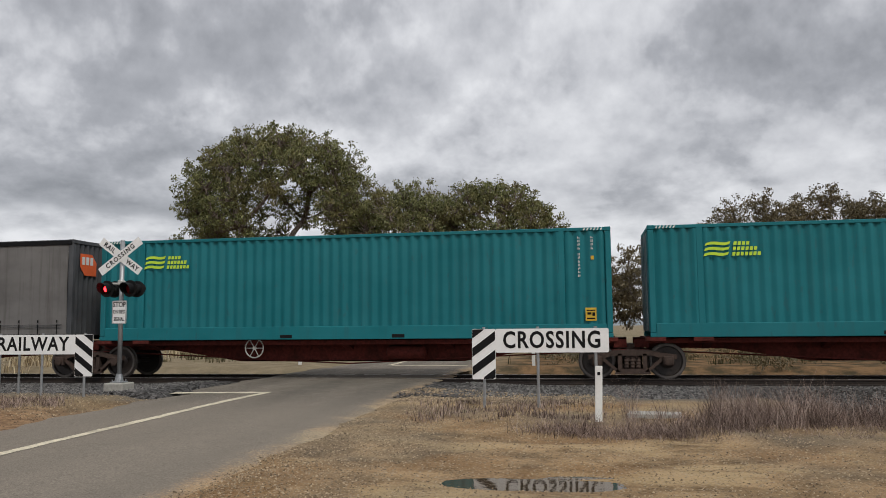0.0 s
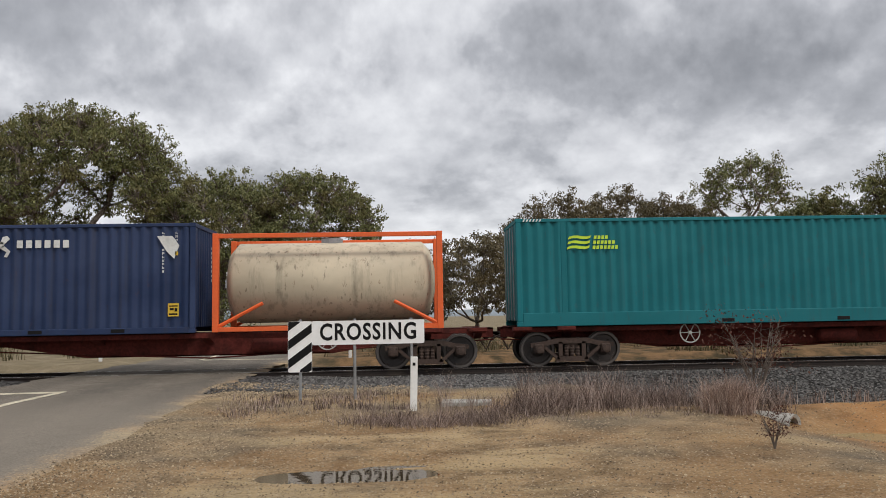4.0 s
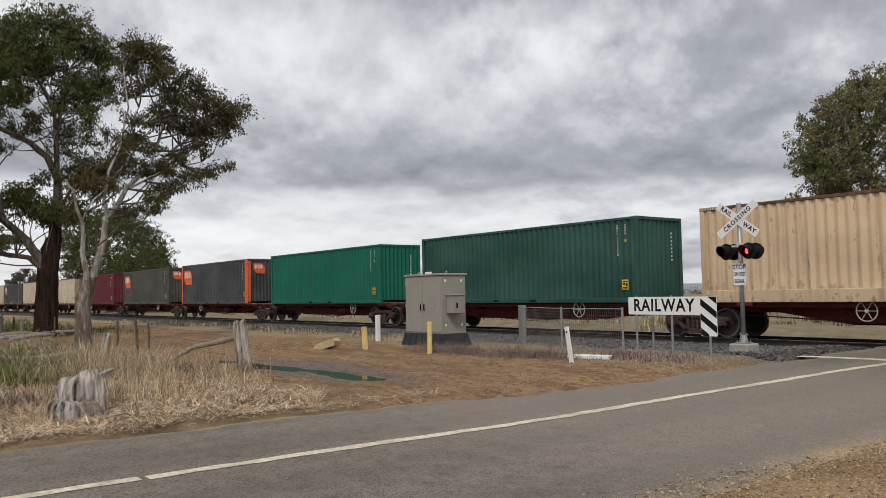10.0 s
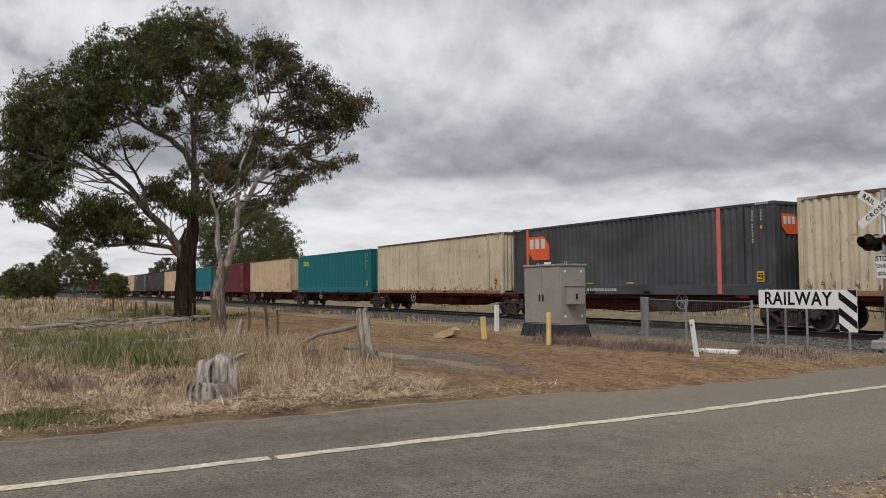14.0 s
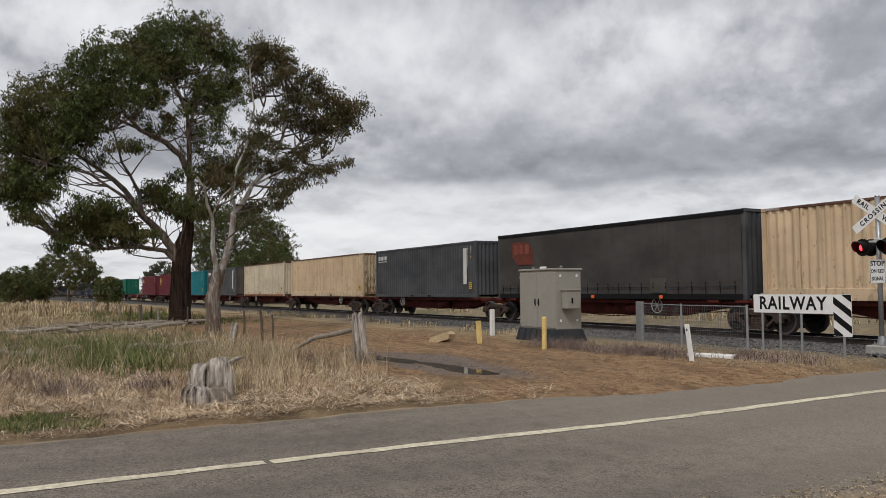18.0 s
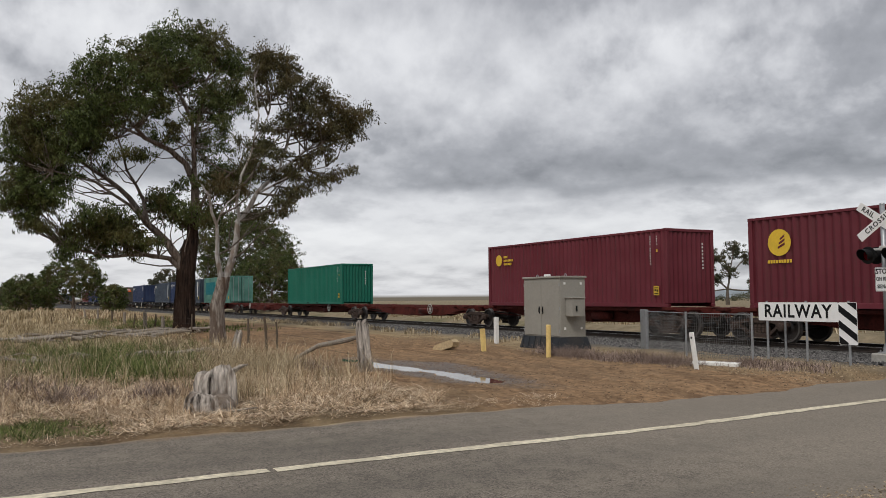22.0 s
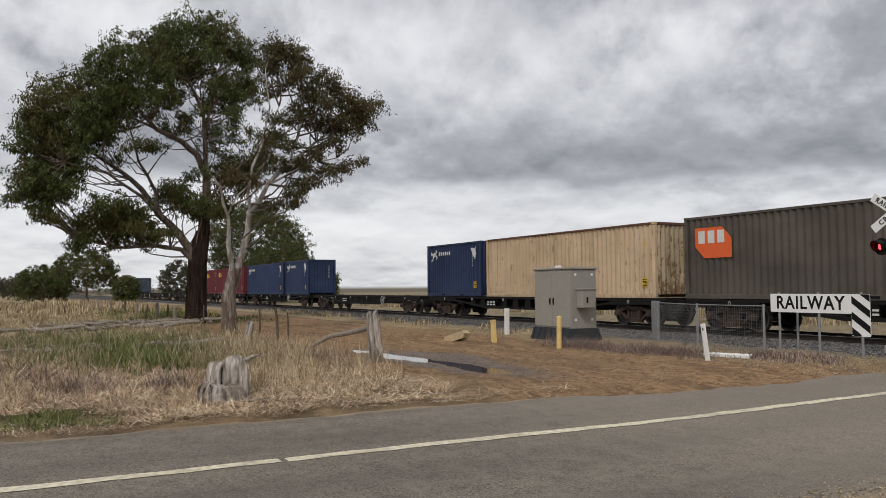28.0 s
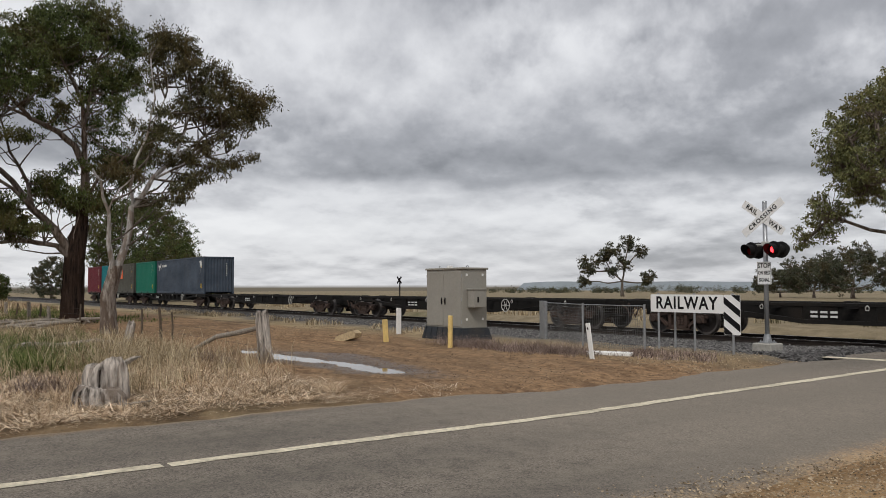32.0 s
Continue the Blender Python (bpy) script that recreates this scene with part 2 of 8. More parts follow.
def ground_material():
    m, t, s = material("soil_and_dry_grass")
    pos = put(t, "ShaderNodeNewGeometry").outputs["Position"]
    x, y, z = place_xyz(t)
    wob = maths(t, "MULTIPLY_ADD", noise_of(t, pos, 0.45, 5.0, 0.6), 3.4, -1.7)
    big = noise_of(t, pos, 0.16, 4.0, 0.6)
    mid = noise_of(t, pos, 1.3, 6.0, 0.62)
    fine = noise_of(t, pos, 16.0, 6.0, 0.7)
    cells = put(t, "ShaderNodeTexVoronoi", Vector=pos, Scale=30.0)
    grit, stones = cells.outputs["Distance"], cells.outputs["Color"]
    sandy = noise_of(t, pos, 26.0, 5.0, 0.75)
    # dry paddock
    straw = blend(t, ramp(t, mid, (0.3, 0.0), (0.7, 1.0)), (0.26, 0.20, 0.12), (0.46, 0.37, 0.23))
    straw = blend(t, ramp(t, big, (0.52, 0.0), (0.68, 0.75)), straw, (0.11, 0.115, 0.05))
    # bare earth under the long grass by the road, darkened for shade between stems
    shaded_thatch = blend(t, ramp(t, mid, (0.35, 0.0), (0.6, 1.0)), (0.055, 0.038, 0.024), (0.22, 0.160, 0.100))
    near_left = maths(t, "MULTIPLY", soft_step(t, x, -36.0, -30.0), soft_step(t, maths(t, "SUBTRACT", 8.0, y), 0.0, 1.5))
    straw = blend(t, maths(t, "MULTIPLY", near_left, 0.85), straw, shaded_thatch)
    beyond = blend(t, ramp(t, mid, (0.3, 0.0), (0.7, 1.0)), (0.20, 0.165, 0.105), (0.36, 0.30, 0.205))
    beyond = blend(t, ramp(t, big, (0.52, 0.0), (0.66, 0.6)), beyond, (0.12, 0.125, 0.06))
    scrub = blend(t, ramp(t, mid, (0.4, 0.0), (0.6, 1.0)), (0.075, 0.058, 0.03), (0.27, 0.165, 0.085))
    beyond = blend(t, maths(t, "MULTIPLY", soft_step(t, x, -5.0, -2.0), soft_step(t, maths(t, "SUBTRACT", 60.0, y), 0.0, 12.0)), beyond, scrub)
    straw = blend(t, soft_step(t, y, 25.0, 27.5), straw, beyond)
    # tawny gravel verge
    verge = verge_colour(t, pos, big, mid, fine, grit, stones, sandy)
    verge = blend(t, maths(t, "MULTIPLY", soft_step(t, maths(t, "SUBTRACT", 0.0, x), 9.0, 9.8), 0.6), verge, shaded_thatch)
    # red-brown dirt track
    clod = noise_of(t, pos, 5.5, 6.0, 0.7)
    drag = noise_of(t, scaled(t, pos, 0.3, 1.25, 1.0), 1.0, 6.0, 0.65, 1.4)
    dirt = blend(t, ramp(t, clod, (0.36, 0.0), (0.62, 1.0)), (0.15, 0.082, 0.043), (0.52, 0.335, 0.188))
    dirt = blend(t, ramp(t, drag, (0.38, 0.65), (0.50, 0.0)), dirt, (0.105, 0.062, 0.036))
    dirt = blend(t, ramp(t, drag, (0.56, 0.0), (0.68, 0.6)), dirt, (0.42, 0.31, 0.20))
    dirt = blend(t, ramp(t, big, (0.35, 0.15), (0.65, 0.5)), dirt, (0.24, 0.17, 0.11))
    # grey crusher dust along the rails
    dust = blend(t, ramp(t, fine, (0.3, 0.0), (0.7, 1.0)), (0.10, 0.092, 0.082), (0.24, 0.225, 0.20))
    verge_at = maths(t, "MULTIPLY", soft_step(t, maths(t, "ADD", x, wob), -11.2, -9.8), soft_step(t, maths(t, "SUBTRACT", 19.5, y), 0.0, 1.0))
    c = blend(t, verge_at, straw, verge)
    yy = maths(t, "ADD", y, wob)
    track_at = maths(t, "MULTIPLY", soft_step(t, yy, 5.6, 7.4), soft_step(t, maths(t, "SUBTRACT", 15.2, yy), 0.0, 2.2))
    track_at = maths(t, "MULTIPLY", track_at, soft_step(t, maths(t, "SUBTRACT", -8.0, x), 0.0, 1.2))
    c = blend(t, track_at, c, dirt)
    mx, my = maths(t, "ADD", x, 16.2), maths(t, "SUBTRACT", y, 8.6)
    far_off = maths(t, "SQRT", maths(t, "ADD", maths(t, "MULTIPLY", maths(t, "MULTIPLY", mx, mx), 0.052), maths(t, "MULTIPLY", maths(t, "MULTIPLY", my, my), 0.75)))
    mud = soft_step(t, maths(t, "SUBTRACT", 1.15, maths(t, "ADD", far_off, maths(t, "MULTIPLY", wob, 0.35))), 0.0, 0.45)
    c = blend(t, maths(t, "MULTIPLY", mud, 0.8), c, blend(t, ramp(t, clod, (0.35, 0.0), (0.65, 1.0)), (0.028, 0.018, 0.012), (0.13, 0.088, 0.058)))
    dust_at = maths(t, "MULTIPLY", soft_step(t, yy, 15.2, 17.0), soft_step(t, maths(t, "SUBTRACT", 26.0, yy), 0.0, 1.5))
    c = blend(t, dust_at, c, dust)
    bank = maths(t, "MULTIPLY", soft_step(t, maths(t, "ADD", x, wob), 5.5, 7.0), soft_step(t, maths(t, "SUBTRACT", 16.0, y), 0.0, 1.5))
    clay = blend(t, ramp(t, mid, (0.3, 0.0), (0.7, 1.0)), (0.33, 0.165, 0.066), (0.56, 0.31, 0.135))
    c = blend(t, bank, c, clay)
    c = blend(t, 0.35, c, blend(t, ramp(t, fine, (0.25, 0.0), (0.75, 1.0)), (0.05, 0.04, 0.03), (0.45, 0.38, 0.28)), "OVERLAY")
    t.links.new(c, s.inputs["Base Color"])
    t.links.new(maths(t, "MULTIPLY_ADD", mud, -0.5, 0.92), s.inputs["Roughness"])
    t.links.new(maths(t, "MULTIPLY_ADD", mud, 0.35, 0.12), s.inputs["Specular IOR Level"])
    bumped(t, s, maths(t, "ADD", maths(t, "MULTIPLY_ADD", clod, 1.6, maths(t, "MULTIPLY", mid, 1.2)), maths(t, "ADD", fine, maths(t, "MULTIPLY", grit, 0.35))), 0.65, 0.05)
    return m


def asphalt_material():
    m, t, s = material("worn_asphalt")
    pos = put(t, "ShaderNodeNewGeometry").outputs["Position"]
    x, y, z = place_xyz(t)
    chips = put(t, "ShaderNodeTexVoronoi", Vector=pos, Scale=75.0).outputs["Color"]
    fine = noise_of(t, pos, 40.0, 5.0, 0.7)
    patch = noise_of(t, scaled(t, pos, 1.0, 0.25, 1.0), 0.7, 5.0, 0.6)
    mottle = noise_of(t, pos, 3.2, 6.0, 0.7)
    c = blend(t, ramp(t, chips, (0.15, 0.0), (0.85, 1.0)), (0.095, 0.079, 0.062), (0.33, 0.284, 0.228))
    c = blend(t, ramp(t, patch, (0.42, 0.0), (0.7, 0.6)), c, (0.135, 0.118, 0.094))
    c = blend(t, ramp(t, mottle, (0.5, 0.0), (0.66, 0.55)), c, (0.28, 0.245, 0.19))
    c = blend(t, ramp(t, mottle, (0.32, 0.5), (0.44, 0.0)), c, (0.085, 0.075, 0.061))
    # tyre paths, polished darker
    wave = maths(t, "ABSOLUTE", maths(t, "SINE", maths(t, "MULTIPLY", maths(t, "ADD", x, 7.4), 1.75)))
    c = blend(t, maths(t, "MULTIPLY", ramp(t, wave, (0.6, 0.0), (1.0, 1.0)), 0.3), c, (0.10, 0.09, 0.076))
    # lighter band by the crossing: the road's view-angle sheen put into the colour
    worn = maths(t, "MULTIPLY_ADD", mottle, 4.0, y)
    dusty = maths(t, "MULTIPLY", maths(t, "MULTIPLY", soft_step(t, worn, 5.5, 10.0), soft_step(t, maths(t, "SUBTRACT", 19.5, worn), 0.0, 5.0)), 0.6)
    c = blend(t, dusty, c, blend(t, ramp(t, fine, (0.35, 0.0), (0.65, 1.0)), (0.19, 0.162, 0.128), (0.38, 0.326, 0.256)))
    c = blend(t, 1.0, c, (0.84, 0.84, 0.85), "MULTIPLY")
    # gravel dragged in from both verges, grain by grain
    cells = put(t, "ShaderNodeTexVoronoi", Vector=pos, Scale=30.0)
    big, mid, sandy = noise_of(t, pos, 0.16, 4.0, 0.6), noise_of(t, pos, 1.3, 6.0, 0.62), noise_of(t, pos, 26.0, 5.0, 0.75)
    earth = verge_colour(t, pos, big, mid, fine, cells.outputs["Distance"], cells.outputs["Color"], sandy)
    spread = maths(t, "ADD", maths(t, "MULTIPLY_ADD", mid, 1.5, -0.75), maths(t, "MULTIPLY_ADD", sandy, 2.6, -1.3))
    right_drift = soft_step(t, maths(t, "MULTIPLY_ADD", spread, 0.5, x), -4.35, -3.75)
    left_drift = soft_step(t, maths(t, "SUBTRACT", maths(t, "MULTIPLY", spread, 0.22), x), 9.85, 10.25)
    c = blend(t, maths(t, "MULTIPLY", right_drift, 0.95), c, earth)
    c = blend(t, maths(t, "MULTIPLY", left_drift, 0.55), c, earth)
    t.links.new(c, s.inputs["Base Color"])
    s.inputs["Roughness"].default_value = 0.9
    s.inputs["Specular IOR Level"].default_value = 0.2
    bumped(t, s, maths(t, "ADD", fine, chips), 0.5, 0.01)
    return m


def ballast_material():
    m, t, s = material("crushed_basalt_ballast")
    pos = put(t, "ShaderNodeNewGeometry").outputs["Position"]
    cell = put(t, "ShaderNodeTexVoronoi", Vector=pos, Scale=15.0)
    c = blend(t, ramp(t, cell.outputs["Color"], (0.15, 0.0), (0.85, 1.0)), (0.04, 0.038, 0.037), (0.16, 0.152, 0.145))
    # shade in the gaps between stones, put into the colour
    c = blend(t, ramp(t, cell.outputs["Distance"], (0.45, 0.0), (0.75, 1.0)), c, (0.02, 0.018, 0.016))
    t.links.new(c, s.inputs["Base Color"])
    s.inputs["Roughness"].default_value = 0.9
    s.inputs["Specular IOR Level"].default_value = 0.15
    bumped(t, s, maths(t, "SUBTRACT", 1.0, cell.outputs["Distance"]), 1.0, 0.05)
    return m


def leaf_material(name, dark, lite, bronze=(0.115, 0.078, 0.032), thin=0.2):
    """Hanging leaves: every leaf its own tone, bronze tips in patches, some light let through."""
    m, t, s = material(name)
    geo = put(t, "ShaderNodeNewGeometry").outputs
    clump = noise_of(t, geo["Position"], 0.5, 3.0)
    spray = noise_of(t, geo["Position"], 2.2, 3.0)
    c = blend(t, geo["Random Per Island"], dark, lite)
    c = blend(t, ramp(t, spray, (0.42, 0.0), (0.62, 0.45)), c, lite)
    c = blend(t, ramp(t, clump, (0.47, 0.0), (0.62, 0.55)), c, bronze)
    t.links.new(c, s.inputs["Base Color"])
    s.inputs["Roughness"].default_value = 0.5
    s.inputs["Specular IOR Level"].default_value = 0.2
    through_leaf = put(t, "ShaderNodeBsdfTranslucent", Color=c)
    mixed = put(t, "ShaderNodeMixShader", in0=thin, in1=s.outputs[0], in2=through_leaf.outputs[0])
    out = next(n for n in t.nodes if n.type == "OUTPUT_MATERIAL")
    t.links.new(mixed.outputs[0], out.inputs[0])
    return m


def blade_material(name, a, b, c3):
    m, t, s = material(name)
    isl = put(t, "ShaderNodeNewGeometry").outputs["Random Per Island"]
    c = ramp(t, isl, (0.0, tuple(0.6 * v for v in a)), (0.22, a), (0.55, b), (1.0, c3))
    near = noise_of(t, put(t, "ShaderNodeNewGeometry").outputs["Position"], 2.6, 3.0)
    c = blend(t, ramp(t, near, (0.53, 0.0), (0.66, 0.55)), c, tuple(0.5 * v for v in a))
    pos = put(t, "ShaderNodeNewGeometry").outputs["Position"]
    patch = noise_of(t, pos, 0.5, 3.0)
    c = blend(t, ramp(t, patch, (0.4, 0.0), (0.7, 0.45)), c, tuple(0.55 * v for v in a))
    t.links.new(c, s.inputs["Base Color"])
    s.inputs["Roughness"].default_value = 0.85
    s.inputs["Specular IOR Level"].default_value = 0.15
    return m


def bark_material(name, dark, lite, stripe):
    m, t, s = material(name)
    co = put(t, "ShaderNodeTexCoord").outputs["Object"]
    v = scaled(t, co, 11.0, 11.0, 1.1)
    n1 = noise_of(t, v, 1.0, 6.0, 0.65)
    n2 = noise_of(t, scaled(t, co, 2.6, 2.6, 1.2), 1.0, 4.0)
    c = blend(t, ramp(t, n1, (0.35, 0.0), (0.65, 1.0)), dark, lite)
    c = blend(t, ramp(t, n2, (0.49, 0.0), (0.58, 0.8)), c, stripe)
    t.links.new(c, s.inputs["Base Color"])
    s.inputs["Roughness"].default_value = 0.9
    s.inputs["Specular IOR Level"].default_value = 0.1
    bumped(t, s, n1, 1.0, 0.09)
    return m


def water_material(name, colour):
    m, t, s = material(name)
    s.inputs["Base Color"].default_value = (*colour, 1)
    s.inputs["Roughness"].default_value = 0.04
    s.inputs["IOR"].default_value = 1.33
    s.inputs["Specular IOR Level"].default_value = 0.5
    pos = put(t, "ShaderNodeNewGeometry").outputs["Position"]
    bumped(t, s, noise_of(t, pos, 7.0, 2.0), 0.06, 0.01)
    return m


def wheel_material():
    """Grimy web, bright worn rim."""
    m, t, s = material("wheel_steel")
    co = put(t, "ShaderNodeTexCoord").outputs["Object"]
    px, py, pz = put(t, "ShaderNodeSeparateXYZ", Vector=co).outputs
    r = maths(t, "SQRT", maths(t, "ADD", maths(t, "MULTIPLY", px, px), maths(t, "MULTIPLY", pz, pz)))
    grime = noise_of(t, co, 9.0, 5.0)
    web = blend(t, grime, (0.010, 0.008, 0.007), (0.036, 0.025, 0.020))
    rim = ramp(t, r, (0.385, 0.0), (0.40, 1.0), (0.452, 1.0), (0.456, 0.5))
    t.links.new(blend(t, maths(t, "MULTIPLY", rim, 0.5), web, (0.22, 0.20, 0.185)), s.inputs["Base Color"])
    t.links.new(maths(t, "MULTIPLY", rim, 0.45), s.inputs["Metallic"])
    s.inputs["Roughness"].default_value = 0.45
    return m


GROUND, ASPHALT, BALLAST = ground_material(), asphalt_material(), ballast_material()
WATER, SILT = water_material("muddy_puddle_water", (0.07, 0.05, 0.03)), water_material("pale_silty_water", (0.27, 0.22, 0.12))
WHITE_PAINT = plain("white_road_paint", (0.60, 0.535, 0.40), 0.8, vary=0.3, dirty=0.55)
SIGN_WHITE = plain("white_sign_face", (0.80, 0.80, 0.79), 0.4, vary=0.04, dirty=0.06, bump=0.02)
SIGN_BLACK = plain("black_sign_ink", (0.006, 0.006, 0.007), 0.75, vary=0.1, dirty=0.05, bump=0.02)
GALV = plain("galvanised_steel", (0.34, 0.35, 0.36), 0.45, 0.6, vary=0.15, dirty=0.2)
CONCRETE = plain("concrete", (0.36, 0.345, 0.31), 0.85, vary=0.15, dirty=0.3)
STEEL_RAIL = plain("rusty_rail_steel", (0.022, 0.015, 0.012), 0.7, 0.2, vary=0.3)
RAIL_HEAD = plain("polished_rail_head", (0.42, 0.40, 0.38), 0.28, 0.9, vary=0.1, dirty=0.1)
SLEEPER = plain("dark_oily_sleeper", (0.075, 0.066, 0.058), 0.85, vary=0.2)
CABINET = plain("taupe_cabinet_paint", (0.30, 0.285, 0.25), 0.45, vary=0.06, dirty=0.12, bump=0.03)
PLINTH = plain("charcoal_plinth", (0.030, 0.034, 0.04), 0.6, vary=0.15)
YELLOW = plain("faded_yellow_paint", (0.72, 0.52, 0.20), 0.65, vary=0.12, dirty=0.4)
GUIDE_WHITE = plain("white_post_paint", (0.78, 0.77, 0.74), 0.6, vary=0.06, dirty=0.15)
BLACK = plain("black_lamp_housing", (0.006, 0.006, 0.0065), 0.7, vary=0.1, dirty=0.1)
OLD_WOOD = plain("silvery_weathered_wood", (0.27, 0.235, 0.195), 0.9, vary=0.45, grain=20.0, bump=0.6)
DARK_WOOD = plain("brown_fence_wood", (0.11, 0.085, 0.062), 0.9, vary=0.4, grain=20.0, bump=0.6)
WAGON_RED = plain("oxide_red_wagon_paint", (0.10, 0.019, 0.014), 0.8, vary=0.35, dirty=0.65, dirt=(0.014, 0.009, 0.007))
WAGON_BLACK = plain("grimy_black_wagon_paint", (0.010, 0.009, 0.008), 0.8, vary=0.35, dirty=0.5, dirt=(0.028, 0.021, 0.016))
BOGIE = plain("brake_dust_brown_steel", (0.056, 0.034, 0.025), 0.8, 0.1, vary=0.4, dirty=0.5, dirt=(0.02, 0.015, 0.012))
WHEEL = wheel_material()
PIPE = plain("pale_pipe_paint", (0.46, 0.45, 0.42), 0.55, vary=0.15, dirty=0.35)
RED_GLOW = glow("red_signal_light", (1.0, 0.03, 0.04), 5.0)
RED_DARK = plain("unlit_red_lens", (0.10, 0.006, 0.008), 0.15, vary=0.05, dirty=0.0, bump=0.0)
PALE_TIMBER = plain("pale_sawn_timber", (0.50, 0.385, 0.23), 0.85, vary=0.3, grain=18.0, bump=0.4)
WIRE = plain("dull_fence_wire", (0.15, 0.15, 0.15), 0.6, 0.3, vary=0.2)
# distance haze is put into the hills' base colour
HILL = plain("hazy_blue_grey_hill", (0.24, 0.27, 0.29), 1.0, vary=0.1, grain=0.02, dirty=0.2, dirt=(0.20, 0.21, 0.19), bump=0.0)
BRONZE_LEAF = leaf_material("bronze_green_gum_leaves", (0.016, 0.016, 0.007), (0.125, 0.118, 0.052), (0.125, 0.082, 0.034))
LIMB_BARK = bark_material("grey_brown_limb_bark", (0.07, 0.055, 0.045), (0.30, 0.25, 0.21), (0.12, 0.085, 0.065))
WHITE_LIMB = bark_material("smooth_white_limb_bark", (0.27, 0.25, 0.225), (0.50, 0.475, 0.44), (0.20, 0.155, 0.12))
GUM_LEAF = leaf_material("grey_green_gum_leaves", (0.009, 0.015, 0.004), (0.120, 0.152, 0.046), (0.125, 0.090, 0.036))
OLIVE_LEAF = leaf_material("olive_gum_leaves", (0.030, 0.037, 0.013), (0.26, 0.265, 0.110), (0.175, 0.134, 0.058))
BROWN_LEAF = leaf_material("dry_brownish_leaves", (0.07, 0.058, 0.032), (0.20, 0.165, 0.095))
FAR_LEAF = leaf_material("dull_far_leaves", (0.040, 0.046, 0.030), (0.10, 0.105, 0.062))
TWIG = plain("grey_twigs", (0.15, 0.125, 0.105), 0.9)
DARK_BARK = bark_material("dark_fibrous_bark", (0.006, 0.0045, 0.004), (0.065, 0.042, 0.031), (0.030, 0.018, 0.013))
PALE_BARK = bark_material("smooth_pale_bark", (0.10, 0.075, 0.06), (0.40, 0.35, 0.30), (0.11, 0.075, 0.055))
GREY_BARK = bark_material("grey_bark", (0.06, 0.048, 0.038), (0.20, 0.17, 0.14), (0.09, 0.07, 0.05))
SPLIT_WOOD = bark_material("split_grey_stump_wood", (0.022, 0.016, 0.013), (0.74, 0.66, 0.58), (0.20, 0.155, 0.12))
MATTED = blade_material("matted_pale_straw", (0.28, 0.185, 0.11), (0.72, 0.535, 0.35), (0.92, 0.77, 0.58))
STRAW = blade_material("dry_straw_grass", (0.20, 0.145, 0.08), (0.52, 0.41, 0.25), (0.80, 0.68, 0.48))
GREEN_GRASS = blade_material("green_grass", (0.06, 0.085, 0.022), (0.15, 0.19, 0.055), (0.36, 0.34, 0.16))
DULL_GRASS = blade_material("dull_olive_grass", (0.075, 0.07, 0.035), (0.16, 0.135, 0.075), (0.27, 0.22, 0.13))
DEAD_WEED = blade_material("dead_brown_weeds", (0.12, 0.083, 0.068), (0.30, 0.222, 0.185), (0.58, 0.46, 0.39))


